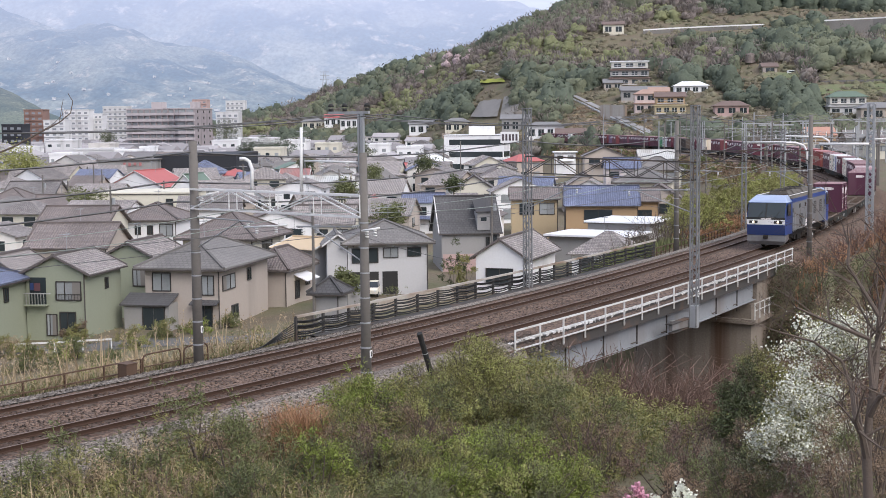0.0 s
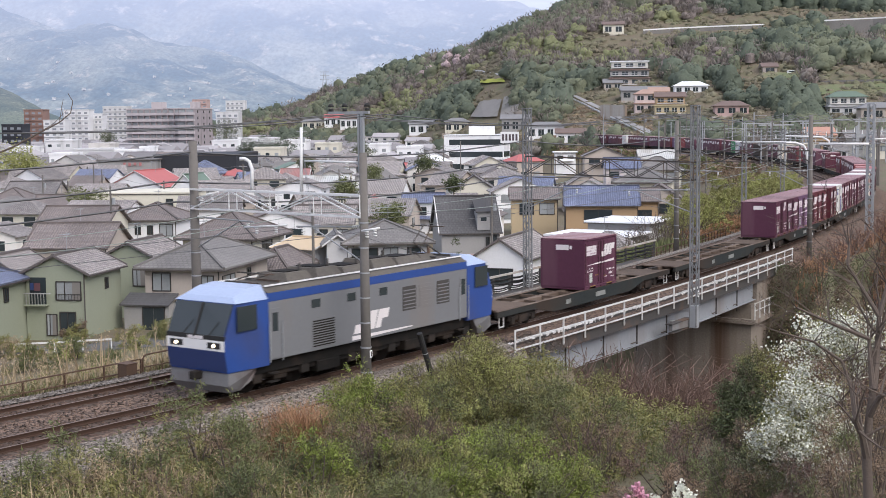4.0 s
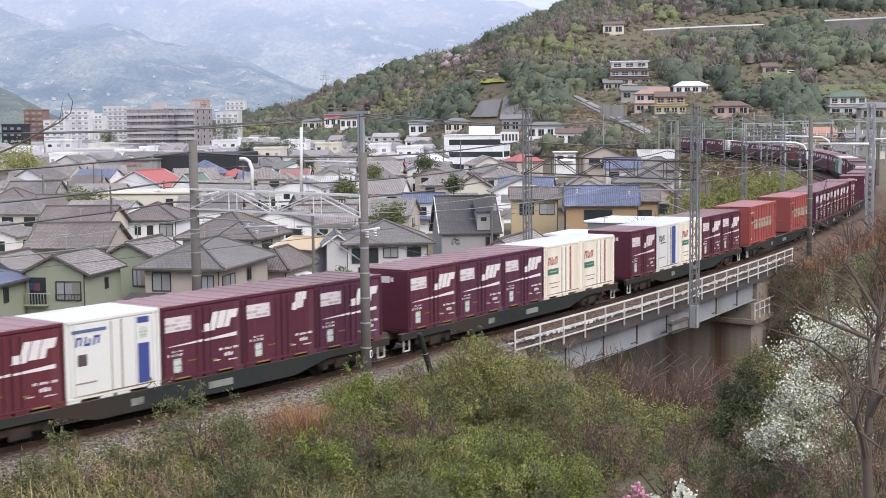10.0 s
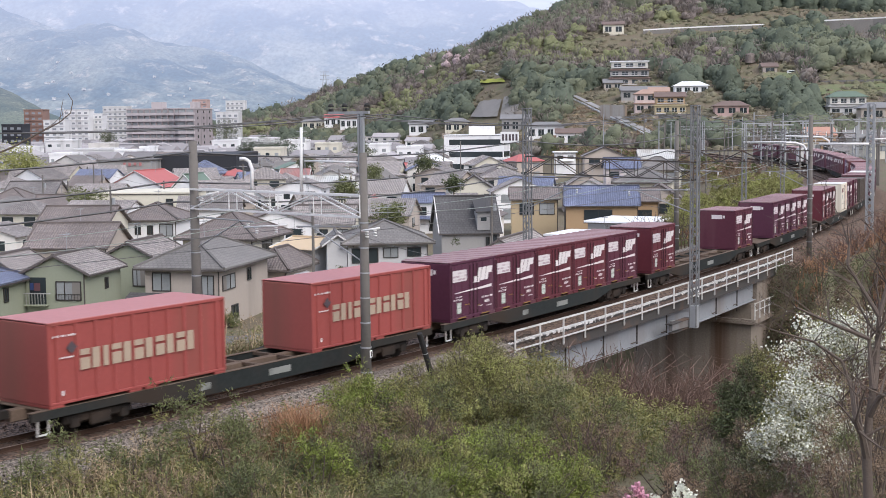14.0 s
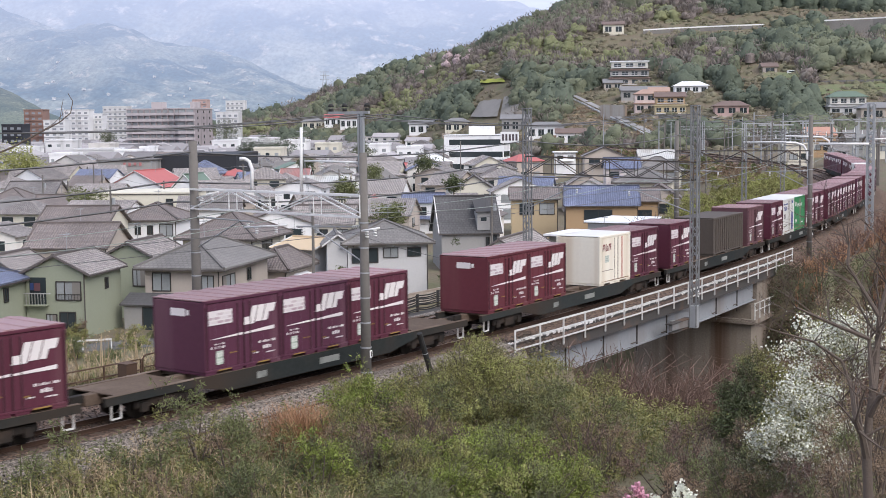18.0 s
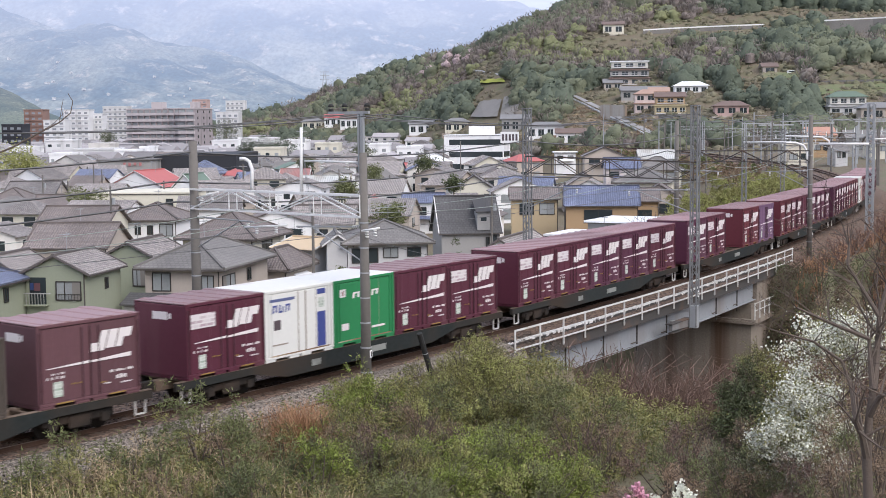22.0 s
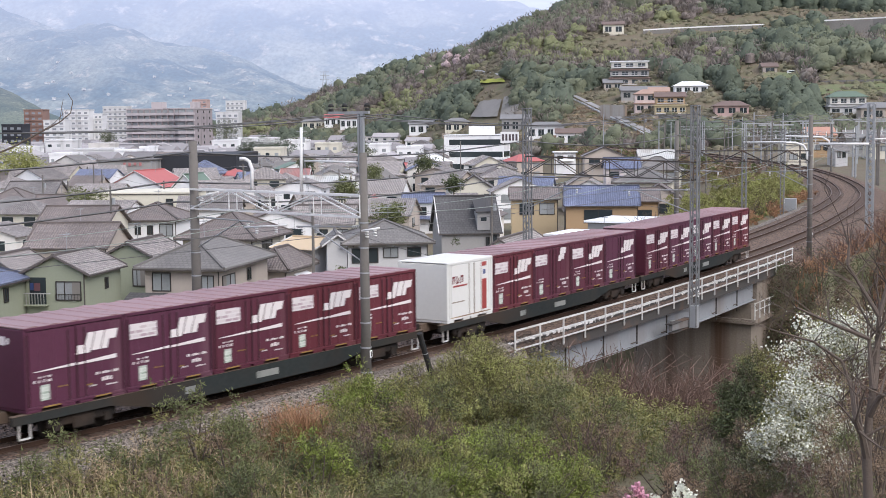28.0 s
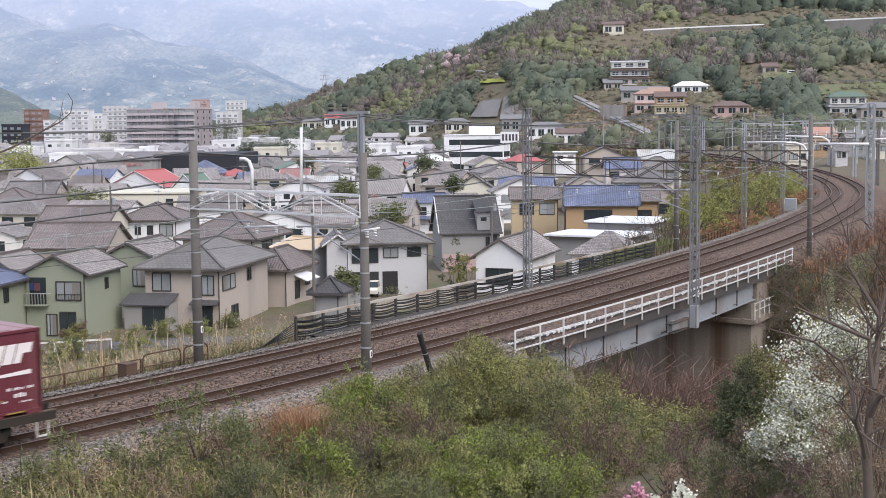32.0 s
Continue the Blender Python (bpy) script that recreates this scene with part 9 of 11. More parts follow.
for px_, py_, d_ in ((345, 720, 42), (425, 745, 41), (300, 735, 42), (285, 800, 38), (60, 840, 37), (200, 830, 38), (410, 820, 38), (500, 800, 40), (120, 790, 39)):
    bush(px_, py_, d_, (0.35, 0.35, 0.75), 420, P_GREEN, 0.14, "sapling", "thin green sapling beside the track", "sapling", 0.3, 2)
for px_, py_, d_, r_, mt_, yo_ in ((345, 770, 40, 0.75, P_GREEN, P_BUSH), (250, 835, 38, 0.7, P_GREEN, P_STRAW), (150, 850, 37, 0.65, P_BUSH, P_STRAW), (420, 800, 39, 0.8, P_GREEN, P_BROWN), (40, 868, 36, 0.7, P_GREEN, P_BUSH), (310, 872, 36, 0.8, P_BUSH, P_BROWN), (600, 745, 42, 0.7, P_BUSH, P_LIGHT), (640, 700, 44, 0.75, P_BUSH, P_LIGHT), (430, 868, 36, 0.7, P_GREEN, P_DARK), (540, 840, 39, 0.8, P_DARK, P_GREEN)):
    bush(px_, py_, d_, (r_ * 1.4, r_ * 1.2, r_), int(4200 * r_), mt_, 0.12, "scrub_bush", "leafy weed clump among dry grass on the bank", young=yo_)
for px_, py_, d_, r_, mt_ in ((480, 860, 38, 0.9, P_GREEN), (720, 870, 36, 1.2, P_GREEN), (960, 880, 37, 1.1, P_GREEN), (560, 790, 41, 0.9, P_BUSH), (1150, 880, 36, 1.0, P_BROWN)):
    bush(px_, py_, d_, (r_ * 1.3, r_, r_ * 0.75), int(3600 * r_), mt_, 0.11, "scrub_bush", "low tangled bush in dry grass")
bush(1330, 765, 42, (0.9, 0.9, 1.1), 7000, P_DARK, 0.13, "evergreen_shrub", "dark evergreen shrub under the blossom", aspect=0.4)
bush(1318, 708, 46, (0.65, 0.7, 0.8), 6500, P_DARK, 0.12, "evergreen_shrub", "dark evergreen shrub in the valley", extra=[((0.5, 0, -1.0), (0.9, 0.9, 0.9), 3500), ((-0.5, 0, -0.9), (0.6, 0.6, 0.7), 2000), ((0.1, 0, 0.6), (0.4, 0.4, 0.6), 1300)])
bush(1356, 662, 46.5, (0.7, 0.7, 0.75), 8000, P_BUSH, 0.09, "evergreen_shrub", "olive shrub by the abutment", young=P_SHRUB)
bush(1250, 840, 38, (1.3, 1.2, 0.9), 4000, P_GREEN, 0.1, "evergreen_shrub", "green shrub at the valley's edge")
bush(1380, 840, 36, (1.2, 1.2, 0.8), 4000, P_DARK, 0.1, "evergreen_shrub", "dark green shrub under the blossom tree")
for px_, py_, d_, r_, mt_ in ((1545, 860, 30, 1.3, P_BROWN), (1500, 870, 32, 1.1, P_GREEN), (1560, 780, 33, 1.1, P_BROWN), (1555, 700, 36, 1.2, P_BROWN), (1430, 860, 34, 1.0, P_MAUVE), (1540, 640, 40, 1.4, P_MAUVE), (1470, 610, 44, 1.2, P_BROWN), (1330, 800, 38, 1.1, P_BROWN), (1272, 876, 36, 1.0, P_BROWN), (1320, 866, 36, 1.0, P_GREEN), (1185, 850, 39, 1.0, P_MAUVE), (1220, 800, 42, 1.2, P_MAUVE)):
    bush(px_, py_, d_, (r_ * 1.2, r_, r_ * 0.9), int(3800 * r_), mt_, 0.1, "scrub_bush", "brown twiggy bush on the valley's side", aspect=0.2, stems=14)
bush(805, 470, 139, (1.3, 1.3, 1.6), 1500, P_DARK, 0.3, "garden_shrub", "clipped dark garden shrub", cat="shrub")
bush(822, 482, 137, (1.1, 1.1, 1.2), 1200, P_BUSH, 0.3, "garden_shrub", "pale green garden shrub", cat="shrub")


# shrubs on the far bank
for px_, py_, r_, mt_, yo_ in ((60, 652, 1.3, P_GREEN, P_BUSH), (125, 632, 1.2, P_GREEN, P_SHRUB), (20, 628, 1.0, P_BUSH, P_STRAW), (190, 652, 0.8, P_GREEN, P_BUSH), (238, 612, 1.0, P_BUSH, P_SHRUB), (165, 672, 0.6, P_LIGHT, P_BUSH), (85, 690, 0.6, P_GREEN, P_LIGHT), (290, 596, 0.9, P_GREEN, P_BUSH), (345, 588, 0.7, P_BUSH, P_LIGHT), (130, 602, 0.8, P_BUSH, P_BROWN), (12, 590, 0.9, P_BROWN, P_SHRUB), (405, 578, 0.7, P_GREEN, P_BUSH)):
    bush(px_, py_ - 8, on_ground(px_, py_, 45.0, 150.0).y, (r_ * 1.5, r_ * 1.2, r_), int(8000 * r_), mt_, 0.15, "scrub_bush", "leafy shrub among dry reeds on the far bank", young=yo_)


def weeds(name, n, s0, s1, l0, l1, h, size, mt, label, droop=0.0):
    """Leafy weeds: leaves clustered about short stalks on the ground."""
    x, y = line_spots(n, s0, s1, l0, l1)
    z = ground_z(x, y)
    m2 = 14
    p = np.repeat(np.stack([x, y, z], -1), m2, 0)
    hh = np.repeat(h * RNG.uniform(0.3, 1.3, n), m2)
    p += RNG.normal(0, 1, p.shape) * np.stack([hh * 0.25, hh * 0.25, hh * 0], -1)
    p[:, 2] += hh * RNG.uniform(0, 1, len(p))
    bulk(name, *leaf_quads(p, size, 0.35, droop), mt, label, "weeds")


def meadow():
    x, y = line_spots(18000, -26, 16, -14, -3.6)
    # Kept by bearing from the camera, so straw doesn't cover the bushes.
    near = x / y < -0.06
    x, y = x[near], y[near]
    bulk("dry_grass", *blades(x, y, 0.72, 0.024, 1.7), P_STRAW, "dry straw-coloured grass on the bank", "grass")
    x, y = line_spots(16000, -26, 21, -14, -3.9)
    bulk("green_grass", *blades(x, y, 0.5, 0.03, 1.4), P_GREEN, "rough green grass and weeds on the bank", "grass")
    weeds("bank_weeds", 4600, -26, 21, -14, -3.7, 0.75, 0.13, P_BUSH, "yellow-green weeds on the near bank")
    weeds("brown_weeds", 1700, -26, 21, -14, -4.0, 0.6, 0.1, P_BROWN, "dry brown weeds on the near bank")
    for nm, n, s0, s1, l0, l1, h, mt, lab in (("tall_weeds", 1100, -24, 14, -13, -3.0, 1.1, P_GREEN, "tall leafy weed stalks along the track's edge"), ("tall_weeds", 1000, -24, 20, -14, -3.6, 0.95, P_BUSH, "yellow-green weed stalks on the bank"), ("dead_stalks", 1100, -24, 14, -14, -3.4, 1.0, P_STRAW, "dead pale weed stalks standing in the grass")):
        x, y = line_spots(n, s0, s1, l0, l1)
        if mt is P_STRAW:
            near = x / y < -0.08
            x, y = x[near], y[near]
            n = len(x)
        v, f = blades(x, y, h, 0.03, 0.18)
        base, tip = v.reshape(-1, 5, 3)[:, 0], v.reshape(-1, 5, 3)[:, 3]
        m2 = 30 if mt is not P_STRAW else 8
        u = RNG.uniform(0.15 if m2 > 10 else 0.5, 1.0, (n, m2, 1))
        p = base[:, None] * (1 - u) + tip[:, None] * u + RNG.normal(0, 1, (n, m2, 3)) * (0.035 + 0.075 * (1 - u)) * np.array([1, 1, 0.3])
        bulk(nm, *merge([(v, f), leaf_quads(p.reshape(-1, 3), 0.13 if m2 > 10 else 0.1, 0.24, -0.25)]), mt, lab, "weeds")
    c = ray_point(535, 745, 42)
    x, y = RNG.normal(c.x, 0.5, 2300), RNG.normal(c.y, 0.6, 2300)
    bulk("rusty_grass", *blades(x, y, 1.25, 0.02, 1.1), P_RUST, "clump of rust-brown dry grass", "grass")
    x, y = line_spots(30000, -26, 22, 8.0, 16)
    bulk("reed_grass", *blades(x, y, 1.25, 0.03, 1.3), P_STRAW, "tall pale reeds on the far bank", "grass")
    x, y = line_spots(20000, -26, 22, 7.9, 16)
    bulk("bank_grass", *blades(x, y, 0.8, 0.04, 1.3), P_GREEN, "green grass among the reeds", "grass")
    weeds("reed_weeds", 2000, -26, 21, 8.2, 15, 1.3, 0.12, P_BUSH, "leafy green weeds among the reeds")
    s_ = RNG.uniform(0, 40, 3600)
    x, y = spots_at(s_, RNG.uniform(8.6, 19 + np.clip(s_ - 6, 0, 10)))
    v, f = blades(x, y, 2.3, 0.06, 0.35)
    tips = v.reshape(-1, 5, 3)[:, 3]
    bulk("pampas_grass", *merge([(v, f), leaf_quads(np.repeat(tips, 12, 0) + RNG.normal(0, 1, (len(tips) * 12, 3)) * np.array([0.04, 0.04, 0.17]) - np.array([0, 0, 0.2]), 0.12, 0.3, -0.9)]), P_STRAW, "pampas grass with pale plumes", "grass")
    x, y = line_spots(16000, 60, 128, 8.6, 24)
    bulk("bank_grass", *blades(x, y, 0.9, 0.12), P_GREEN, "grass on the embankment beyond the bridge", "grass")
    x, y = line_spots(22000, 55, 135, -22, -4.2)
    bulk("dry_bank_grass", *blades(x, y, 0.8, 0.09), P_RUST, "reddish dry grass on the cutting slope", "grass")
    weeds("town_verge", 2600, -30, 60, 24, 34, 0.8, 0.3, P_GREEN, "weeds along the lane below the bank")


meadow()


def thicket(name, n, s0, s1, l0, l1, height, mt, label, seed, leaves=0, leaf=None, size=0.12):
    """Bare twiggy growth: many fine stems with side twigs."""
    x, y = line_spots(n, s0, s1, l0, l1)
    z = ground_z(x, y)
    rng = np.random.default_rng(seed)
    segs = []
    for k in range(5):
        a = np.stack([x, y, z], -1) if k == 0 else base_tip[rng.integers(0, n, n)] * 1.0
        h = height * rng.uniform(0.5, 1.2, n) * (1.0 if k == 0 else 0.35)
        d = rng.normal(size=(n, 3)) * np.array([0.35, 0.35, 0.1]) + np.array([0, 0, 1.0 if k == 0 else 0.55])
        if k:
            d[:, :2] *= 2.2
            back = rng.uniform(0.05, 0.75, (n, 1)) * height * np.array([[0, 0, 1]])
            a = a - back
        b = a + d * h[:, None]
        if k == 0:
            base_tip = b
        w = (0.03 if k == 0 else 0.016)
        u = np.cross(d, np.array([0.3, 1, 0.1]))
        u /= np.linalg.norm(u, axis=1)[:, None]
        v = np.stack([a - u * w, a + u * w, b + u * w * 0.3, b - u * w * 0.3], 1).reshape(-1, 3)
        segs.append((v, np.arange(4 * n).reshape(-1, 4)))
    ob = bulk(name, *merge(segs), mt, label, "thicket")
    if leaves:
        p = base_tip[rng.integers(0, n, leaves)] + rng.normal(0, 0.45, (leaves, 3)) - np.array([0, 0, 0.5])
        bulk(name + "_leaves", *leaf_quads(p, size), leaf, label + " with leaves", "thicket")


thicket("bare_thicket", 9600, 21, 40, -26, -5.0, 2.8, P_MAUVE, "mauve-brown leafless thicket in the valley", 3, 12000, P_MAUVE, 0.1)
thicket("twig_thicket", 7500, 23, 43, -17, -4.5, 2.5, P_TWIG, "dense reddish-brown twigs below the bridge", 23, 5000, P_DEAD, 0.08)
thicket("low_thicket", 3200, 38, 52, -24, -4.0, 1.2, P_MAUVE, "low brown thicket below the abutment", 13, 6000, P_BROWN, 0.1)
thicket("cutting_thicket", 6000, 47, 112, -24, -5.2, 1.7, P_TWIG, "brown leafless scrub on the cutting slope", 4, 30000, P_RUST, 0.13)
thicket("embankment_shrubs", 500, 70, 128, 9.0, 13, 2.4, P_BARK, "shrubs on the embankment", 6, 0)


def shrub_bank():
    """Bamboo grass and shrubs along the town side beyond the bridge."""
    rng = np.random.default_rng(41)
    for nm, n, mt, size, lab, hh, l0, l1 in (("bank_shrubs", 130, P_SHRUB, 0.2, "yellow-green bushy shrubs on the embankment", 2.0, 8.6, 13.2), ("bank_shrubs_dark", 95, P_BUSH, 0.22, "mid-green shrubs on the embankment", 2.3, 9.0, 13.2), ("dry_tussocks", 60, P_RUST, 0.2, "reddish dry tussocks beside the track", 0.7, 7.9, 10.5)):
        x, y = line_spots(n, 78, 165, l0, l1, rng)
        z = ground_z(x, y)
        quads = []
        for a, b, c in zip(x, y, z):
            p, q, _, _ = sprays(np.array((a, b, c + hh * 0.7)), (1.5, 1.5, hh * rng.uniform(0.6, 1.4)), 760, 0.7, rng)
            quads.append(turned_leaves(p, q, size, 0.26, rng))
        v, f = merge(quads)
        bulk(nm, v, f, mt, lab, "shrubs")


shrub_bank()


def town_bank():
    """Low shrubs and tangled dry growth on the bank between the line and the houses."""
    rng = np.random.default_rng(71)
    for nm, n, mt, size, lab in (("bank_bramble", 60, P_GREEN, 0.13, "green brambles on the town-side bank"), ("bank_brush", 40, P_STRAW, 0.12, "pale dry brush on the town-side bank"), ("bank_sprouts", 44, P_BUSH, 0.13, "yellow-green sprouts on the town-side bank")):
        x, y = line_spots(n, -24, 19, 8.4, 14, rng)
        z = ground_z(x, y)
        bulk(nm, *merge([leaf_quads(blob_points((a, b, c + 0.6), (1.1, 1.1, rng.uniform(0.6, 1.3)), 420, 0.45, 0.35, rng), size, 0.25, rng=rng) for a, b, c in zip(x, y, z)]), mt, lab, "shrubs")


town_bank()


def bank_foot():
    """Rank grass and brambles at the foot of the bank, by the houses."""
    rng = np.random.default_rng(81)
    x, y = line_spots(9000, -8, 34, 15, 27, rng)
    bulk("rank_grass", *blades(x, y, 1.0, 0.06, 0.7, rng), P_STRAW, "rank dry grass at the foot of the bank", "grass")
    x, y = line_spots(170, -12, 36, 11, 27, rng)
    z = ground_z(x, y)
    bulk("foot_bramble", *merge([leaf_quads(blob_points((a, b, c + 0.4), (1.2, 1.2, rng.uniform(0.5, 1.1)), 300, 0.45, 0.35, rng), 0.17, 0.3, rng=rng) for a, b, c in zip(x, y, z)]), P_GREEN, "green brambles at the foot of the bank", "shrubs")


bank_foot()


def yard_slope():
    """Scrub and dry grass on the slope between the far curve and the roofs."""
    rng = np.random.default_rng(61)
    for nm, n, mt, lab in (("slope_scrub", 200, P_BUSH, "green scrub on the slope below the far curve"), ("slope_brush", 320, P_BROWN, "dry brown brush on the slope below the far curve"), ("slope_reeds", 160, P_STRAW, "dry pale growth below the far curve")):
        s_ = np.where(rng.uniform(0, 1, n) < 0.6, rng.uniform(150, 215, n), rng.uniform(215, 410, n))
        x, y = spots_at(s_, np.where(s_ < 215, rng.uniform(8.5, 42, n), rng.uniform(8.5, 14, n)))
        z = ground_z(x, y)
        bulk(nm, *merge([leaf_quads(blob_points((a, b, c + 0.35), (1.6, 1.6, rng.uniform(0.4, 1.0)), 120, 0.4, 0.3, rng), 0.4, 0.35, rng=rng) for a, b, c in zip(x, y, z)]), mt, lab, "scrub")


yard_slope()


def valley_face():
    """Dark leaf cover and dead leaves, added to darken the steep valley side beyond the abutment; spots come from pixel
    positions.
    """
    rng = np.random.default_rng(51)
    # This added growth stands in for the trees' shade on the face.
    for nm, n, mt, lab in (("creeper", 140, P_DARK, "dark creepers on the steep valley side"), ("dead_leaves", 110, P_DEAD, "brown dead-leaved scrub on the steep valley side")):
        quads = []
        for _ in range(n):
            q = on_ground(rng.uniform(1362, 1590), rng.uniform(455, 690), 45.0, 150.0)
            r = rng.uniform(0.7, 1.2)
            quads.append(leaf_quads(blob_points((q.x, q.y, q.z + 0.15), (r, r, r), 330, 0.4, 0.3, rng), 0.13, 0.32, rng=rng))
        bulk(nm, *merge(quads), mt, lab, "scrub")


valley_face()


def blossom_tree(px, py, d, r, n, mt, name, label, trunk_to, seed):
    c = ray_point(px, py, d)
    ob = thing(name, Matrix(), label, "tree")
    out, tips, rnd = Shape(), [], random.Random(seed)
    g0 = ground_at(*trunk_to)
    base = Vector((trunk_to[0], trunk_to[1], g0 - 0.2))
    crotch = Vector((c.x, c.y, c.z - r[2] * 0.9))
    out.tube(base, crotch, 0.11, 0.08, 8)
    for k in range(8):
        goal = c + Vector((rnd.uniform(-0.7, 0.7) * r[0], rnd.uniform(-0.7, 0.7) * r[1], rnd.uniform(-0.3, 0.8) * r[2]))
        twig_tree(crotch, goal - crotch, (goal - crotch).length * 0.55, 0.05, 3, out, rnd, 0.5, tips)
    part("trunk", out, P_BARK, ob)
    t = np.array(tips)
    rng = np.random.default_rng(seed)
    cl = blob_points(c, r, 85, 0.55, 0.3, rng)
    p = cl[rng.integers(0, len(cl), int(n * 1.4))] + rng.normal(0, 0.16, (int(n * 1.4), 3))
    bulk("blossom", *leaf_quads(p, 0.068, 0.9, rng=rng), mt, "white blossom", parent=ob)
    p = cl[rng.integers(0, len(cl), n)] + rng.normal(0, 0.3, (n, 3))
    bulk("young_leaves", *leaf_quads(p, 0.065, 0.5, rng=rng), P_BUSH, "young leaves", parent=ob)
    return ob


bt = ray_point(1455, 740, 38)
blossom_tree(1428, 772, 37, (1.7, 1.4, 1.75), 15000, P_WHITE, "blossom_tree", "white-flowering tree in the valley beside the bridge", (bt.x, bt.y), 8)
bt2 = ray_point(1520, 690, 39)
blossom_tree(1490, 615, 40, (1.6, 1.2, 0.95), 6000, P_WHITE, "blossom_tree", "smaller white-flowering tree behind the bare one", (bt2.x, bt2.y), 9)


def bare_tree():
    """The grey-brown leafless tree by the camera's hillside."""
    ob = thing("bare_tree", Matrix(), "leafless grey-brown tree on the near hillside", "tree")
    d = 24.0
    rnd = random.Random(21)
    base = ray_point(1538, 900, d)
    g0 = ground_at(base.x, base.y)
    trunk = Shape()
    knots = [Vector((base.x, base.y, g0 - 0.3)), ray_point(1537, 880, d), ray_point(1534, 810, d), ray_point(1538, 740, d), ray_point(1545, 690, d)]
    rad = [0.11, 0.09, 0.085, 0.07, 0.06]
    for k in range(4):
        trunk.tube(knots[k], knots[k + 1], rad[k], rad[k + 1], 10, cap=False)
    part("trunk", trunk, P_BARK, ob, smooth=True)
    fork = knots[3]
    limbs = (((1534, 812), (1515, 745), 0.08), ((1545, 690), (1556, 560), 0.08), ((1545, 690), (1538, 600), 0.06), ((1556, 560), (1500, 470), 0.045), ((1556, 560), (1575, 440), 0.05), ((1538, 600), (1410, 545), 0.04), ((1515, 745), (1490, 640), 0.05), ((1490, 640), (1380, 588), 0.03), ((1500, 470), (1492, 400), 0.03), ((1538, 740), (1585, 690), 0.06))
    for (ax, ay), (bx, by), r in limbs:
        out = Shape()
        a, b = ray_point(ax, ay, d), ray_point(bx, by, d + rnd.uniform(-0.6, 0.6))
        mid = a.lerp(b, 0.5) + Vector((rnd.uniform(-0.08, 0.08), rnd.uniform(-0.1, 0.1), rnd.uniform(-0.05, 0.12)))
        out.tube(a, mid, r, r * 0.75, 7, cap=False).tube(mid, b, r * 0.75, r * 0.5, 7, cap=False)
        for q in (mid, b, a.lerp(b, 0.75)):
            for _ in range(2):
                sd = Vector((rnd.gauss(0, 1), rnd.gauss(0, 0.6), rnd.gauss(0.3, 0.7))).normalized()
                twig_tree(q, (b - a).normalized() * 0.5 + sd * 0.6, 0.75, r * 0.35, 2, out, rnd, 0.5)
        part("limb", out, P_BARK, ob)


bare_tree()


def near_sprigs():
    """Blossom tips and a bare branch close to the camera."""
    ob = thing("plum_sprig", Matrix(), "pink and white blossoming branch tips close by", "branch")
    rng = np.random.default_rng(3)
    pts = []
    for px, py in ((1128, 866), (1136, 880), (1206, 862), (1216, 874), (1196, 879), (1224, 880), (1109, 886), (1158, 884)):
        a, b = ray_point(px + rng.uniform(-12, 12), 960, 12), ray_point(px, py - 4, 12)
        part("stem", Shape().tube(a, b, 0.012, 0.004, 5), P_BARK, ob)
        pts.append((px, b))
    for mt, nm, want in ((P_PINK, "pink_blossom", lambda q: q < 1150), (P_WHITE, "white_blossom", lambda q: q >= 1150)):
        cs = np.array([tuple(b) for q, b in pts if want(q)])
        p = cs[rng.integers(0, len(cs), 420)] + rng.normal(0, 0.022, (420, 3)) - np.array([0, 0, 0.03]) * rng.uniform(0, 2, (420, 1))
        bulk(nm, *leaf_quads(p, 0.03, 0.9, rng=rng), mt, nm.replace("_", " "), parent=ob)
    br = thing("bare_branch", Matrix(), "thin leafless branch reaching in close to the camera", "branch")
    out = Shape()
    ks = [(-30, 282), (20, 262), (70, 235), (105, 217), (125, 200), (129, 180), (120, 165)]
    for k in range(len(ks) - 1):
        out.tube(ray_point(*ks[k], 14), ray_point(*ks[k + 1], 14), 0.012 - 0.0015 * k, 0.0105 - 0.0015 * k, 5, cap=False)
    for a, b in (((105, 217), (112, 175)), ((90, 224), (118, 196)), ((70, 235), (100, 215)), ((112, 210), (108, 185))):
        out.tube(ray_point(*a, 14), ray_point(*b, 14), 0.004, 0.002, 4, cap=False)
    part("twig", out, P_BARK, br)


near_sprigs()


# ---- woods on the hill and trees in the town ----
def shell_quads(p, out, size, aspect, rng, jitter=0.55):
    """Leaf clumps lying on a crown's outside, turned outwards with some scatter."""
    n = len(p)
    nor = out + rng.normal(0, jitter, (n, 3))
    nor /= np.linalg.norm(nor, axis=1)[:, None]
    a = np.cross(nor, rng.normal(size=(n, 3)))
    a /= np.linalg.norm(a, axis=1)[:, None] + 1e-9
    b = np.cross(nor, a)
    s = size * rng.uniform(0.6, 1.5, (n, 1))
    a, b = a * s, b * s * aspect
    v = np.stack([p - a * 0.5, p + b * 0.5, p + a * 0.5, p - b * 0.5], 1).reshape(-1, 3)
    return v, np.arange(4 * n).reshape(-1, 4)


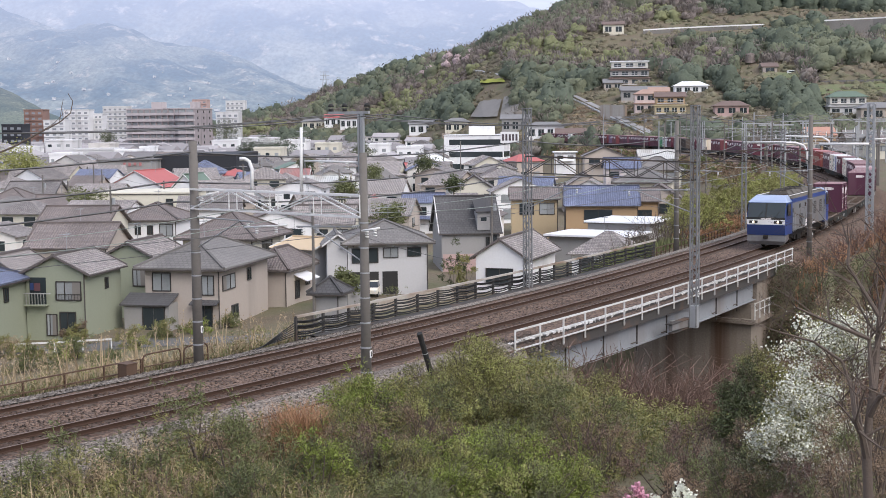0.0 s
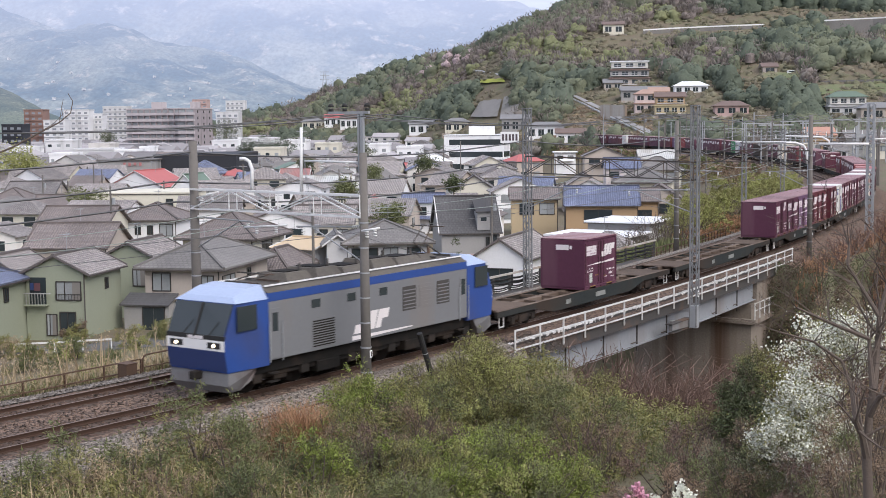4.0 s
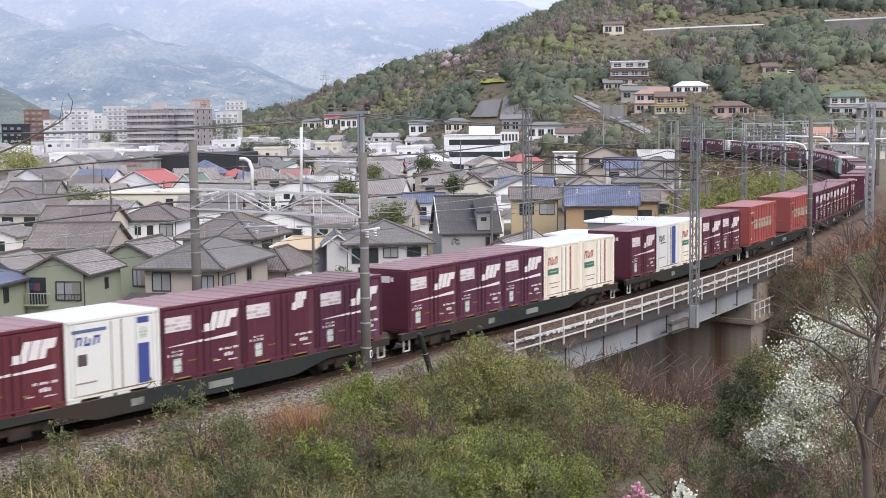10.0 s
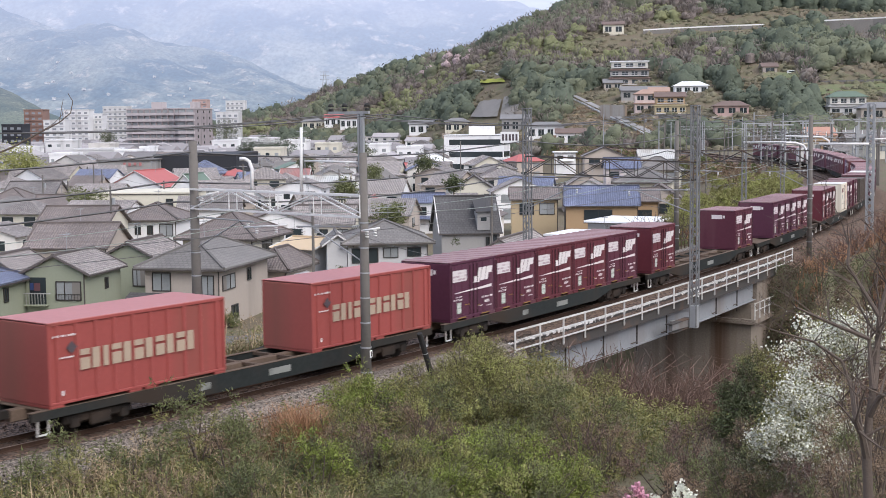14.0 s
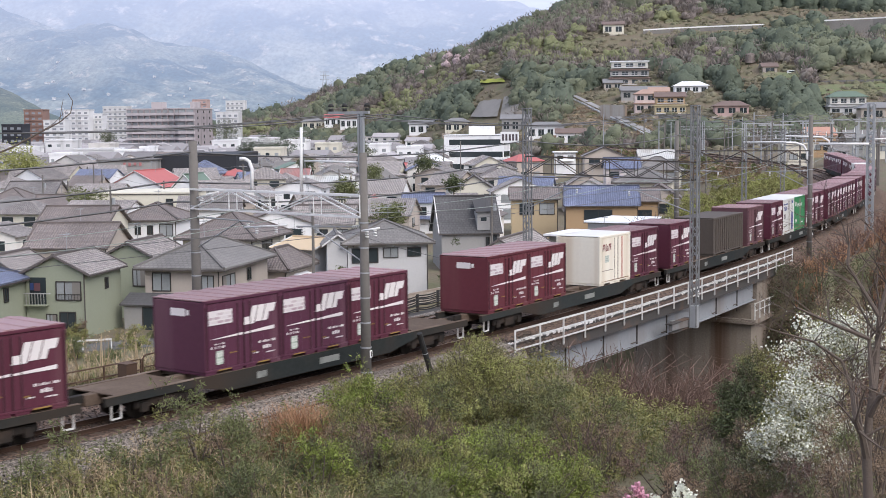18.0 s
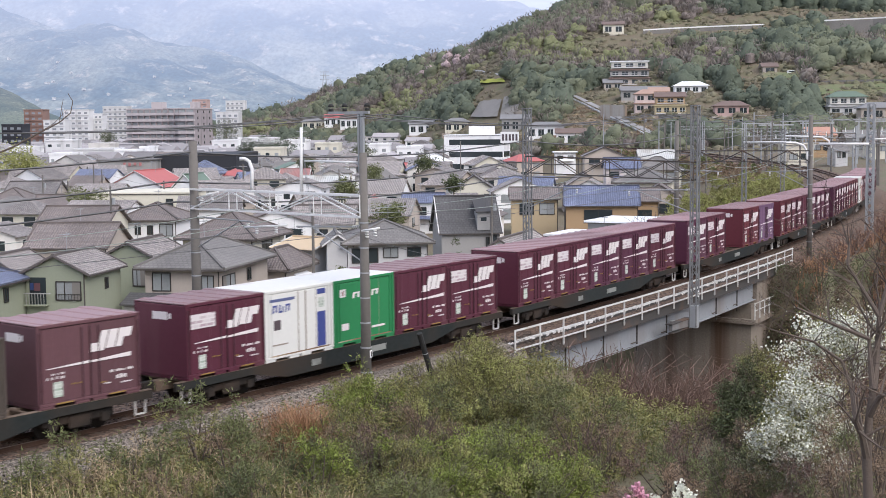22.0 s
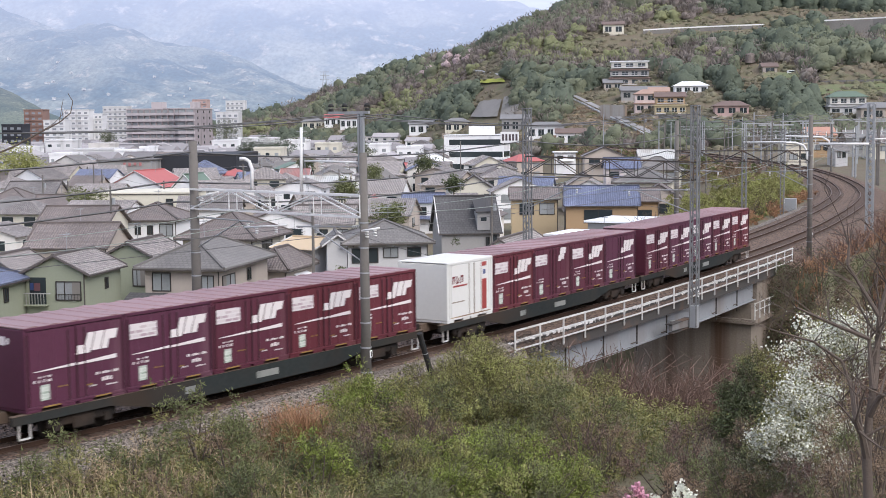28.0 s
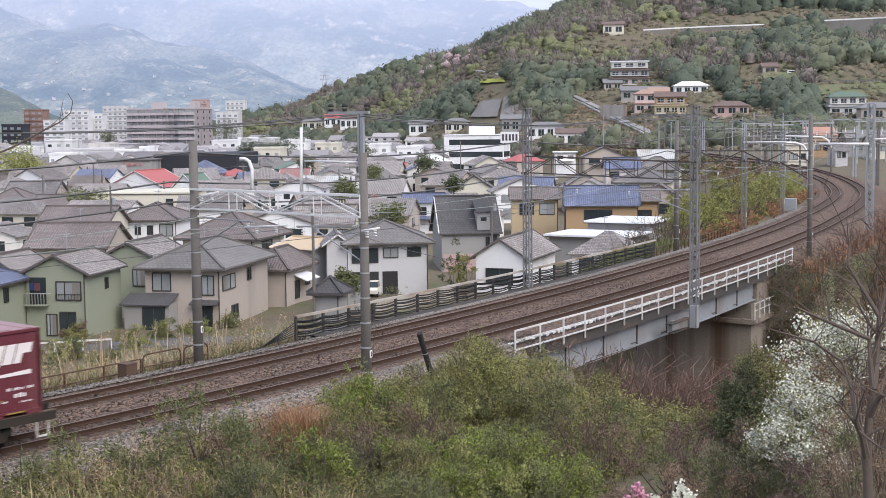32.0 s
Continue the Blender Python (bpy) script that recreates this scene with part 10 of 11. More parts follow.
def crowns(c, r, h, m, size, rng, nu=8, nv=5, aspect=0.8, body=0.76, shell=(0.72, 0.99), jitter=0.28):
    """Rounded crowns: an uneven, lobed body with loose leaf clumps round it."""
    n = len(c)
    u = np.linspace(0, 2 * np.pi, nu, endpoint=False)
    v = np.radians(np.linspace(-35, 86, nv))
    d = np.stack([np.outer(np.cos(v), np.cos(u)), np.outer(np.cos(v), np.sin(u)), np.outer(np.sin(v), np.ones(nu))], -1).reshape(-1, 3)
    ph = rng.uniform(0, 6.28, (n, 1, 6))
    lobe = lambda q: 0.9 + 0.13 * np.sin(q[..., 0] * 4 + ph[:, :, 0]) + 0.13 * np.sin(q[..., 1] * 4.3 + ph[:, :, 1]) + 0.14 * np.sin(q[..., 2] * 5 + ph[:, :, 2]) + 0.1 * np.sin(q[..., 0] * 9 + q[..., 2] * 8 + ph[:, :, 3]) + 0.09 * np.sin(q[..., 1] * 11 - q[..., 2] * 9 + ph[:, :, 4])
    ax = np.stack([r, r, h], -1)[:, None, :]
    p = c[:, None, :] + d[None] * (lobe(d[None]) * body)[:, :, None] * ax
    i = np.arange(nv - 1)[:, None] * nu + np.arange(nu)[None]
    j = np.arange(nv - 1)[:, None] * nu + (np.arange(nu)[None] + 1) % nu
    q = np.stack([i, j, j + nu, i + nu], -1).reshape(-1, 4)
    f = (np.arange(n)[:, None, None] * nu * nv + q[None]).reshape(-1, 4)
    e = rng.normal(size=(n, m, 3))
    e[:, :, 1] -= 0.5
    e[:, :, 2] += 0.4
    e /= np.linalg.norm(e, axis=2)[:, :, None]
    k = c[:, None, :] + e * (lobe(e) * rng.uniform(shell[0], shell[1], (n, m)))[:, :, None] * ax
    return merge([(p.reshape(-1, 3), f), shell_quads(k.reshape(-1, 3), e.reshape(-1, 3), size, aspect, rng, jitter)])


def twiggy(c, r, h, m, size, rng, width=0.09):
    """Leafless crowns: sprays of thin upswept twigs, open between them."""
    n = len(c)
    e = rng.normal(size=(n, m, 3))
    e[:, :, 2] = np.abs(e[:, :, 2]) * 0.9 - 0.25
    e /= np.linalg.norm(e, axis=2)[:, :, None]
    ax = np.stack([r, r, h], -1)[:, None, :]
    k = (c[:, None, :] + e * (rng.uniform(0.15, 1.0, (n, m)) ** 0.6)[:, :, None] * ax).reshape(-1, 3)
    d = e.reshape(-1, 3) * 0.9 + rng.normal(0, 0.35, (n * m, 3)) + np.array([0, 0, 0.75])
    d /= np.linalg.norm(d, axis=1)[:, None]
    b = np.cross(d, rng.normal(size=d.shape))
    b /= np.linalg.norm(b, axis=1)[:, None] + 1e-9
    s = size * rng.uniform(0.5, 1.4, (n * m, 1))
    a, b = d * s, b * width * rng.uniform(0.6, 1.6, (n * m, 1))
    return np.stack([k - a * 0.5, k + b, k + a * 0.5, k - b], 1).reshape(-1, 3), np.arange(4 * n * m).reshape(-1, 4)


def soft(ob):
    ob.data.polygons.foreach_set("use_smooth", [True] * len(ob.data.polygons))


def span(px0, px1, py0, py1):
    """Bearings and distances of the hillside inside a pixel box of the camera's view."""
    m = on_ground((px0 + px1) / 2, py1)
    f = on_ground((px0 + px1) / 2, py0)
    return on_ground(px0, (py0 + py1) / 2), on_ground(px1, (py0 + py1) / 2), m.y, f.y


# Pixel boxes kept free of trees, so houses and walls show from the camera.
VIEW_CLEARINGS = [span(*q) for q in ((1130, 1360, 38, 70), (1455, 1600, 25, 68), (842, 898, 138, 158), (812, 892, 118, 142), (826, 915, 165, 226), (1008, 1060, 172, 206), (1060, 1120, 196, 232), (1110, 1170, 214, 250), (1440, 1600, 118, 176), (1340, 1420, 118, 146), (1060, 1250, 182, 216), (925, 1165, 205, 252), (1000, 1075, 165, 215))]


# Pixel boxes of lane and fields, cleared further forward for the camera's view.
VIEW_LANES = [span(*q) for q in ((846, 894, 143, 153), (834, 918, 176, 214), (1008, 1040, 174, 192), (1036, 1080, 188, 210), (1076, 1125, 205, 230), (1118, 1165, 226, 246))]


def woods():
    rng = np.random.default_rng(17)
    n = 7600
    b = rng.uniform(-0.175, 0.345, n)
    k = rng.uniform(0.0, 1.1, n)
    foot, top = np.interp(b, HILL_B, HILL_FOOT), np.interp(b, HILL_B, HILL_TOP)
    y = foot + (top - foot) * k
    x = b * y
    z = ground_z(x, y)
    patch = np.sin(x / 31 + 2) * np.sin(y / 43) + 0.7 * np.sin(x / 13 + y / 19) + rng.normal(0, 0.42, n)
    keep = ~((np.sin(x / 47 + 1.3) * np.sin(y / 37 + 0.5) > 0.86) & (k < 0.85))
    for p, q, y0, y1 in VIEW_CLEARINGS:
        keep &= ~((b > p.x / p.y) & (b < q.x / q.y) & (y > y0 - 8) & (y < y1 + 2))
    for p, q, y0, y1 in VIEW_LANES:
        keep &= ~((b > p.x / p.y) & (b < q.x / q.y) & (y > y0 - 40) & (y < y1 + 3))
    for o in scene.objects:
        if o.parent is None and o.get("group") == "hillside houses":
            keep &= ~((abs(x - o.location.x + 6) < 12) & (y < o.location.y + 10) & (y > o.location.y - 30))
    high = np.where(k > 0.85, 0.25, 0.0) + np.where((b > 0.2) & (k > 0.5), 0.45, 0.0) + 0.5 * np.sin(x / 70 + 1) * np.sin(y / 60)
    patch = patch + high - np.where((k < 0.16) & (b > 0.05) & (b < 0.17), 1.1, 0.0)
    kinds = (("dark_woods", P_HILLDARK, lambda p: p > 0.62, (3.7, 4.9), "dark evergreen woods on the hill", {"m": 78, "size": 0.95}),
             ("green_woods", P_OLIVE, lambda p: (p <= 0.62) & (p > -0.1), (3.0, 3.9), "olive-green woods on the hill", {"m": 74, "size": 0.85}),
             ("bare_woods", P_BARE, lambda p: (p <= -0.1) & (p > -0.5), (3.3, 4.0), "bare grey-brown woods on the hill", None),
             ("mauve_woods", P_MAUVEHILL, lambda p: (p <= -0.5) & (p > -1.0), (3.3, 3.8), "mauve-brown leafless woods on the hill", None),
             ("light_woods", P_HILLLIGHT, lambda p: p <= -1.0, (2.3, 2.6), "lighter green groves on the hill", {"m": 60, "size": 0.7}))
    for nm, mt, want, (r, h), lab, form in kinds:
        sel = np.where(keep & want(patch))[0]
        sc = np.clip(np.exp(rng.normal(0, 0.4, len(sel))), 0.45, 1.6)
        c = np.stack([x[sel], y[sel], z[sel] + h * 0.22 * sc], -1)
        near = y[sel] < 490
        if form is None:
            bulk(nm, *merge([twiggy(c[~near], 1.25 * r * sc[~near], h * sc[~near], 110, 2.0, rng, 0.13), twiggy(c[near], 1.2 * r * sc[near], h * sc[near], 190, 1.6, rng, 0.09), crowns(c, 0.8 * r * sc, 0.55 * h * sc, 10, 0.9, rng, 7, 4, 0.3)]), mt, lab, "woods")
            continue
        fine = dict(form, m=int(form["m"] * 1.5), size=form["size"] * 0.7)
        bulk(nm, *merge([crowns(c[~near], 1.22 * r * sc[~near], h * sc[~near], rng=rng, nu=11, nv=7, **form), crowns(c[near], 1.15 * r * sc[near], h * sc[near], rng=rng, nu=13, nv=8, **fine)]), mt, lab, "woods")
    sel = np.where((abs(b - 0.005) < 0.02) & (k > 0.7) & (k < 0.95))[0][:14]
    c = np.stack([x[sel], y[sel], z[sel] + 3.5], -1)
    soft(bulk("plum_grove", *crowns(c, np.full(len(sel), 3.4), np.full(len(sel), 3.0), 40, 0.8, rng), P_PLUM, "pale pink blossom trees on the hill", "trees"))
    # undergrowth
    n = 7500
    b, k = rng.uniform(-0.17, 0.345, n), rng.uniform(-0.02, 1.0, n)
    foot, top = np.interp(b, HILL_B, HILL_FOOT), np.interp(b, HILL_B, HILL_TOP)
    y = foot + (top - foot) * k
    x = b * y
    keep = np.full(n, True)
    for p, q, y0, y1 in VIEW_LANES:
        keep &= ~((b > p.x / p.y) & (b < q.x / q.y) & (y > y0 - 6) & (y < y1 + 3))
    x, y = x[keep], y[keep]
    c = np.stack([x, y, ground_z(x, y) + 0.1], -1)
    sc = rng.uniform(0.6, 1.7, len(x))
    bulk("hill_scrub", *crowns(c, 1.8 * sc, 1.0 * sc, 11, 0.9, rng, 7, 3, 0.5), P_SCRUB, "olive and brown scrub covering the hillside", "scrub")


woods()


def hill_works():
    """Retaining walls, guard rails, a sloping lane and terraced fields on the hill, placed from pixel positions in the
    camera's view.
    """
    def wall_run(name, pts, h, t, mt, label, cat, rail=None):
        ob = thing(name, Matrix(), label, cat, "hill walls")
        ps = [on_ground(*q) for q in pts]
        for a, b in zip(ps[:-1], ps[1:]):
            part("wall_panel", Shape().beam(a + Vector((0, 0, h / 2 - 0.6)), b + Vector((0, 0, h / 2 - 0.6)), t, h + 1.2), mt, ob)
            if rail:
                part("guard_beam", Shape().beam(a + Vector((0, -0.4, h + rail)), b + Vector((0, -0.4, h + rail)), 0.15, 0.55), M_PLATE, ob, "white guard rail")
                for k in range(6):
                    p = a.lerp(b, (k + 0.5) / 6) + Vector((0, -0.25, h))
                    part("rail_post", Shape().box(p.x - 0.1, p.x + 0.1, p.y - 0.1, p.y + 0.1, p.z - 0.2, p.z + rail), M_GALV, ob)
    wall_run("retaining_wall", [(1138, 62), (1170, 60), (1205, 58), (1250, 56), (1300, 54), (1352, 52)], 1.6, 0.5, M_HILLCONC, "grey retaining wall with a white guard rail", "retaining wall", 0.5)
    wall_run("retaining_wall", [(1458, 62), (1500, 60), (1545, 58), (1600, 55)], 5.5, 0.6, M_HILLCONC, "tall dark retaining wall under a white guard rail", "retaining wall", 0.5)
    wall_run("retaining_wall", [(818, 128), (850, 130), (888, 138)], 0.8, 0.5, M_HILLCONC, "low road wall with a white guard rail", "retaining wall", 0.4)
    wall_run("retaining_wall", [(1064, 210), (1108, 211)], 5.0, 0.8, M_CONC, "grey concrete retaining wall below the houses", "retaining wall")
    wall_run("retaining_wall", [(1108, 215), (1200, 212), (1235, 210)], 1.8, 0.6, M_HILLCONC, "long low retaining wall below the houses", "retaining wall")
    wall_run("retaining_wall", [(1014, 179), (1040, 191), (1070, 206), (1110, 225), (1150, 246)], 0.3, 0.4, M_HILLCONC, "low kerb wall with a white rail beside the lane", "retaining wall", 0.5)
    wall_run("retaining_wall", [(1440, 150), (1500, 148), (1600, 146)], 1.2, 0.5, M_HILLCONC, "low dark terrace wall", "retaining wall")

    def field(name, rows, mt, label, lift=1.0):
        """A strip draped on the slope between an upper and a lower line."""
        n, m2 = 14, 6
        pts = [[None] * (m2 + 1) for _ in range(n + 1)]
        sh = Shape()
        (ax, ay), (bx, by), (cx, cy), (dx, dy) = rows
        for i in range(n + 1):
            for j in range(m2 + 1):
                u, v = i / n, j / m2
                p = on_ground((ax + (bx - ax) * u) * (1 - v) + (dx + (cx - dx) * u) * v, (ay + (by - ay) * u) * (1 - v) + (dy + (cy - dy) * u) * v)
                sh.v.append((p.x, p.y, ground_at(p.x, p.y) + lift))
        for i in range(n):
            for j in range(m2):
                a = i * (m2 + 1) + j
                sh.f.append((a, a + 1, a + m2 + 2, a + m2 + 1))
        thing(name, Matrix(), label, "field" if "field" in name else name.replace("_", " "), kind="structure", shape=sh, material=mt)
    field("field", ((846, 146), (890, 144), (894, 149), (848, 152)), M_RAPE, "strip of bright yellow-green flowering field")
    field("field", ((1445, 155), (1600, 150), (1600, 172), (1445, 170)), M_TERRACE, "green terraced field on the hillside", 0.5)
    field("field", ((1350, 134), (1420, 134), (1420, 144), (1350, 144)), M_TERRACE, "small green terrace beside the hut")
    field("concrete_slope", ((850, 184), (888, 180), (880, 212), (832, 212)), M_HILLCONC, "dark sprayed-concrete slope")
    field("concrete_slope", ((892, 176), (920, 174), (915, 216), (884, 216)), M_HILLCONC, "dark sprayed-concrete slope with joints")
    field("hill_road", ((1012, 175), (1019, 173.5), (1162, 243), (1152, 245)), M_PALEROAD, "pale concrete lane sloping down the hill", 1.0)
    field("dry_slope", ((935, 206), (1060, 214), (1120, 244), (935, 236)), M_DRYSLOPE, "dry brown grassy slope below the lane", 0.4)
    van = thing("van", Matrix.Translation(on_ground(1402, 134)), "small white van parked on the terrace", "van")
    part("body", Shape().box(-1.9, 1.9, -0.8, 0.8, 0.3, 1.1, 0.1), M_PLATE, van)
    part("cabin", Shape().hexa([(-1.85, -0.75, 1.1), (1.5, -0.75, 1.1), (1.5, 0.75, 1.1), (-1.85, 0.75, 1.1)], [(-1.7, -0.7, 1.9), (0.9, -0.7, 1.9), (0.9, 0.7, 1.9), (-1.7, 0.7, 1.9)]), M_PLATE, van)
    part("side_window", Shape().box(-1.5, 0.8, -0.8, -0.74, 1.2, 1.7), M_GLASS, van)
    for wx in (-1.2, 1.2):
        part("wheel", Shape().tube((wx, -0.82, 0.3), (wx, -0.62, 0.3), 0.3, n=12), M_BLACK, van)
    py = thing("power_pylon", Matrix.Translation(on_ground(575, 168)), "grey lattice power pylon on the ridge", "pylon")
    for a in (-1, 1):
        for b in (-1, 1):
            part("leg", Shape().tube((a * 2.2, b * 2.2, -1), (a * 0.35, b * 0.35, 16), 0.16, 0.1, 5), M_GALV, py)
    for z in (10.5, 13, 15.5):
        part("crossarm", Shape().beam((-3.2, 0, z), (3.2, 0, z), 0.25), M_GALV, py)


hill_works()


def lane_slope():
    """Dry brush on the open slope below the lane and on the bank under the far curve."""
    rng = np.random.default_rng(91)
    for nm, n, mt, lab in (("dry_brush", 150, P_BROWN, "dry brown brush on the slope below the lane"), ("pale_brush", 90, P_STRAW, "pale dead grass on the slope below the lane"), ("green_brush", 60, P_GREEN, "low green bushes on the slope below the lane")):
        quads = []
        for _ in range(n):
            q = on_ground(rng.uniform(925, 1165), rng.uniform(192, 252))
            r = rng.uniform(1.0, 2.2)
            quads.append(leaf_quads(blob_points((q.x, q.y, q.z + 0.3), (r * 1.3, r, r * 0.6), 130, 0.4, 0.3, rng), 0.6, 0.3, rng=rng))
        bulk(nm, *merge(quads), mt, lab, "scrub")
    for nm, n, mt, lab in (("line_hedge", 70, P_GREEN, "green brush beside the far curve"), ("line_brush", 60, P_BROWN, "dry brown brush beside the far curve")):
        x, y = line_spots(n, 215, 430, 8.5, 12.5, rng)
        z = ground_z(x, y)
        quads = []
        for a, b, c in zip(x, y, z):
            p, q, _, _ = sprays(np.array((a, b, c + 0.9)), (1.7, 1.7, rng.uniform(0.9, 1.6)), 260, 0.6, rng)
            quads.append(turned_leaves(p, q, 0.42, 0.3, rng))
        bulk(nm, *merge(quads), mt, lab, "scrub")


lane_slope()


for px_, py_, d_, r_, mt_ in ((250, 628, 112, 0.8, P_DARK), (282, 620, 114, 0.7, P_BUSH), (420, 598, 117, 0.9, P_GREEN), (462, 590, 118, 0.7, P_SHRUB), (505, 588, 118, 0.9, P_DARK), (560, 575, 122, 0.9, P_GREEN), (596, 560, 124, 0.8, P_BUSH), (640, 545, 128, 1.0, P_DARK), (330, 612, 115, 0.8, P_GREEN), (700, 520, 134, 0.9, P_GREEN), (160, 610, 112, 1.0, P_GREEN), (90, 622, 110, 0.9, P_BUSH)):
    bush(px_, py_, d_, (r_ * 1.3, r_ * 1.2, r_), 700, mt_, 0.16, "garden_shrub", "small rounded garden shrub by the lane", "shrub")


def town_trees():
    rng = np.random.default_rng(23)
    spots = [(692, 382, 175, 2.2, P_GREEN), (803, 325, 215, 1.7, P_DARK), (752, 290, 300, 2.8, P_DARK), (660, 305, 270, 2.0, P_GREEN), (25, 292, 300, 5.5, P_SHRUB), (52, 296, 300, 3.5, P_SHRUB), (470, 262, 460, 4.5, P_HILLDARK), (500, 262, 460, 4.5, P_HILLDARK), (440, 262, 460, 4.0, P_HILLDARK), (400, 232, 600, 6, P_OLIVE), (190, 243, 600, 4, P_OLIVE), 
             (540, 290, 330, 2.2, P_DARK), (610, 335, 230, 2.5, P_GREEN), (470, 385, 175, 2.0, P_BARE), (610, 500, 128, 1.4, P_GREEN), (150, 360, 200, 3, P_GREEN), (640, 270, 400, 4, P_OLIVE), (880, 265, 420, 4, P_OLIVE)]
    for px, py, d, r, mt in spots:
        c = ray_point(px, py, d)
        ob = thing("tree", Matrix(), "rounded garden tree among the houses", "tree", "town trees")
        bulk("crown", *leaf_quads(blob_points(c, (r, r, r * 0.85), 2600, 0.4, 0.3, rng), 0.16 + r * 0.055, 0.6, rng=rng), mt, "", parent=ob)
        part("trunk", Shape().tube((c.x, c.y, ground_at(c.x, c.y) - 0.2), (c.x, c.y, c.z), 0.05 * r + 0.05, 0.03 * r, 7), P_BARK, ob)


town_trees()


# ---- far mountains: a hazy backdrop in three ranges ----
def far_mat(name, tones, low, high, z1, size):
    """A mountainside of woods, clearings and fields with haze painted in: glow rises and colour dims with height.
    tones: woods, scrub, fields.
    """
    m = bpy.data.materials.new(name)
    m.use_nodes = True
    n, l = m.node_tree.nodes, m.node_tree.links
    b = n["Principled BSDF"]
    b.inputs["Roughness"].default_value, b.inputs["Specular IOR Level"].default_value = 1.0, 0.0
    tc = n.new("ShaderNodeTexCoord")

    def noise(scale, stretch, detail=6, rough=0.62):
        mp, t = n.new("ShaderNodeMapping"), n.new("ShaderNodeTexNoise")
        mp.inputs["Scale"].default_value = stretch
        t.inputs["Scale"].default_value, t.inputs["Detail"].default_value, t.inputs["Roughness"].default_value = scale, detail, rough
        l.new(tc.outputs["Object"], mp.inputs[0])
        l.new(mp.outputs[0], t.inputs["Vector"])
        return t.outputs["Fac"]

    def mix(fac, a, c2):
        x = n.new("ShaderNodeMixRGB")
        l.new(fac, x.inputs[0])
        for k, v in ((1, a), (2, c2)):
            if isinstance(v, tuple):
                x.inputs[k].default_value = rgb(v)
            else:
                l.new(v, x.inputs[k])
        return x.outputs[0]

    def band(src, a, c2, lo=0.0, hi=1.0):
        r = n.new("ShaderNodeMapRange")
        r.inputs["From Min"].default_value, r.inputs["From Max"].default_value = a, c2
        r.inputs["To Min"].default_value, r.inputs["To Max"].default_value = lo, hi
        l.new(src, r.inputs["Value"])
        return r.outputs[0]
    woods_ = band(noise(1 / size, (1, 0.45, 1.2)), 0.43, 0.6)
    fields_ = band(noise(2.7 / size, (1.2, 0.5, 1.6), 8, 0.7), 0.56, 0.68)
    crowns_ = band(noise(22 / size, (1, 0.35, 1), 3), 0.3, 0.7, 0.62, 1.32)
    colour = mix(fields_, mix(woods_, tones[0], tones[1]), tones[2])
    grain = n.new("ShaderNodeMixRGB")
    grain.blend_type, grain.inputs[0].default_value = "MULTIPLY", 1.0
    l.new(colour, grain.inputs[1])
    l.new(crowns_, grain.inputs[2])
    # Haze is put in as emission, mixed from low to high by height.
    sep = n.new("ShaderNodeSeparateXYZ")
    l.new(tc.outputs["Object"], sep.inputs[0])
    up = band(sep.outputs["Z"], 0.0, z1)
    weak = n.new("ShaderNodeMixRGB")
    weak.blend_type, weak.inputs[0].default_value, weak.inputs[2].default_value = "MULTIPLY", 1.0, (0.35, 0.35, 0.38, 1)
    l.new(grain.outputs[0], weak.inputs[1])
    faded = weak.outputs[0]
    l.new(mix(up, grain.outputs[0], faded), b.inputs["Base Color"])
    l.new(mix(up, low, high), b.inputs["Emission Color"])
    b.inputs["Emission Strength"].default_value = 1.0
    return m


def mountain_range(d0, d1, bs, ups, amp, size, m, label, seed):
    """A range seen from the valley: ups is the slope of the sight line to its crest, by bearing."""
    bearings = np.linspace(bs[0], bs[-1], 260)
    depth = np.linspace(d0, d1, 64)
    b, d = np.meshgrid(bearings, depth)
    k = (d - d0) / (d1 - d0)
    x, y = b * d, d
    w = size
    fold = np.abs(np.sin(x / w + seed + 0.8 * np.sin(y / w * 0.8))) + 0.5 * np.abs(np.sin(x / w * 2.1 + y / w * 1.3 + seed)) + 0.25 * np.abs(np.sin(x / w * 4.3 - y / w * 2.7)) + 0.12 * np.sin(x / w * 9.1 + y / w * 7.3) + 0.08 * np.sin(x / w * 17 - y / w * 13)
    crest = 9.3 + np.interp(b, bs, ups) * d1
    z = -8 + (crest + 8) * (0.8 * k + 0.2 * smooth(k)) * (1 - amp * (1.0 - fold / 1.9) * (1 - 0.55 * k))
    n, m2 = b.shape
    i = np.arange(n * m2).reshape(n, m2)
    q = np.stack([i[:-1, :-1], i[:-1, 1:], i[1:, 1:], i[1:, :-1]], -1).reshape(-1, 4)
    ob = bulk("backdrop", np.stack([x, y, z], -1).reshape(-1, 3), q, m, label, "mountains", "structure")
    ob.data.polygons.foreach_set("use_smooth", [True] * len(ob.data.polygons))


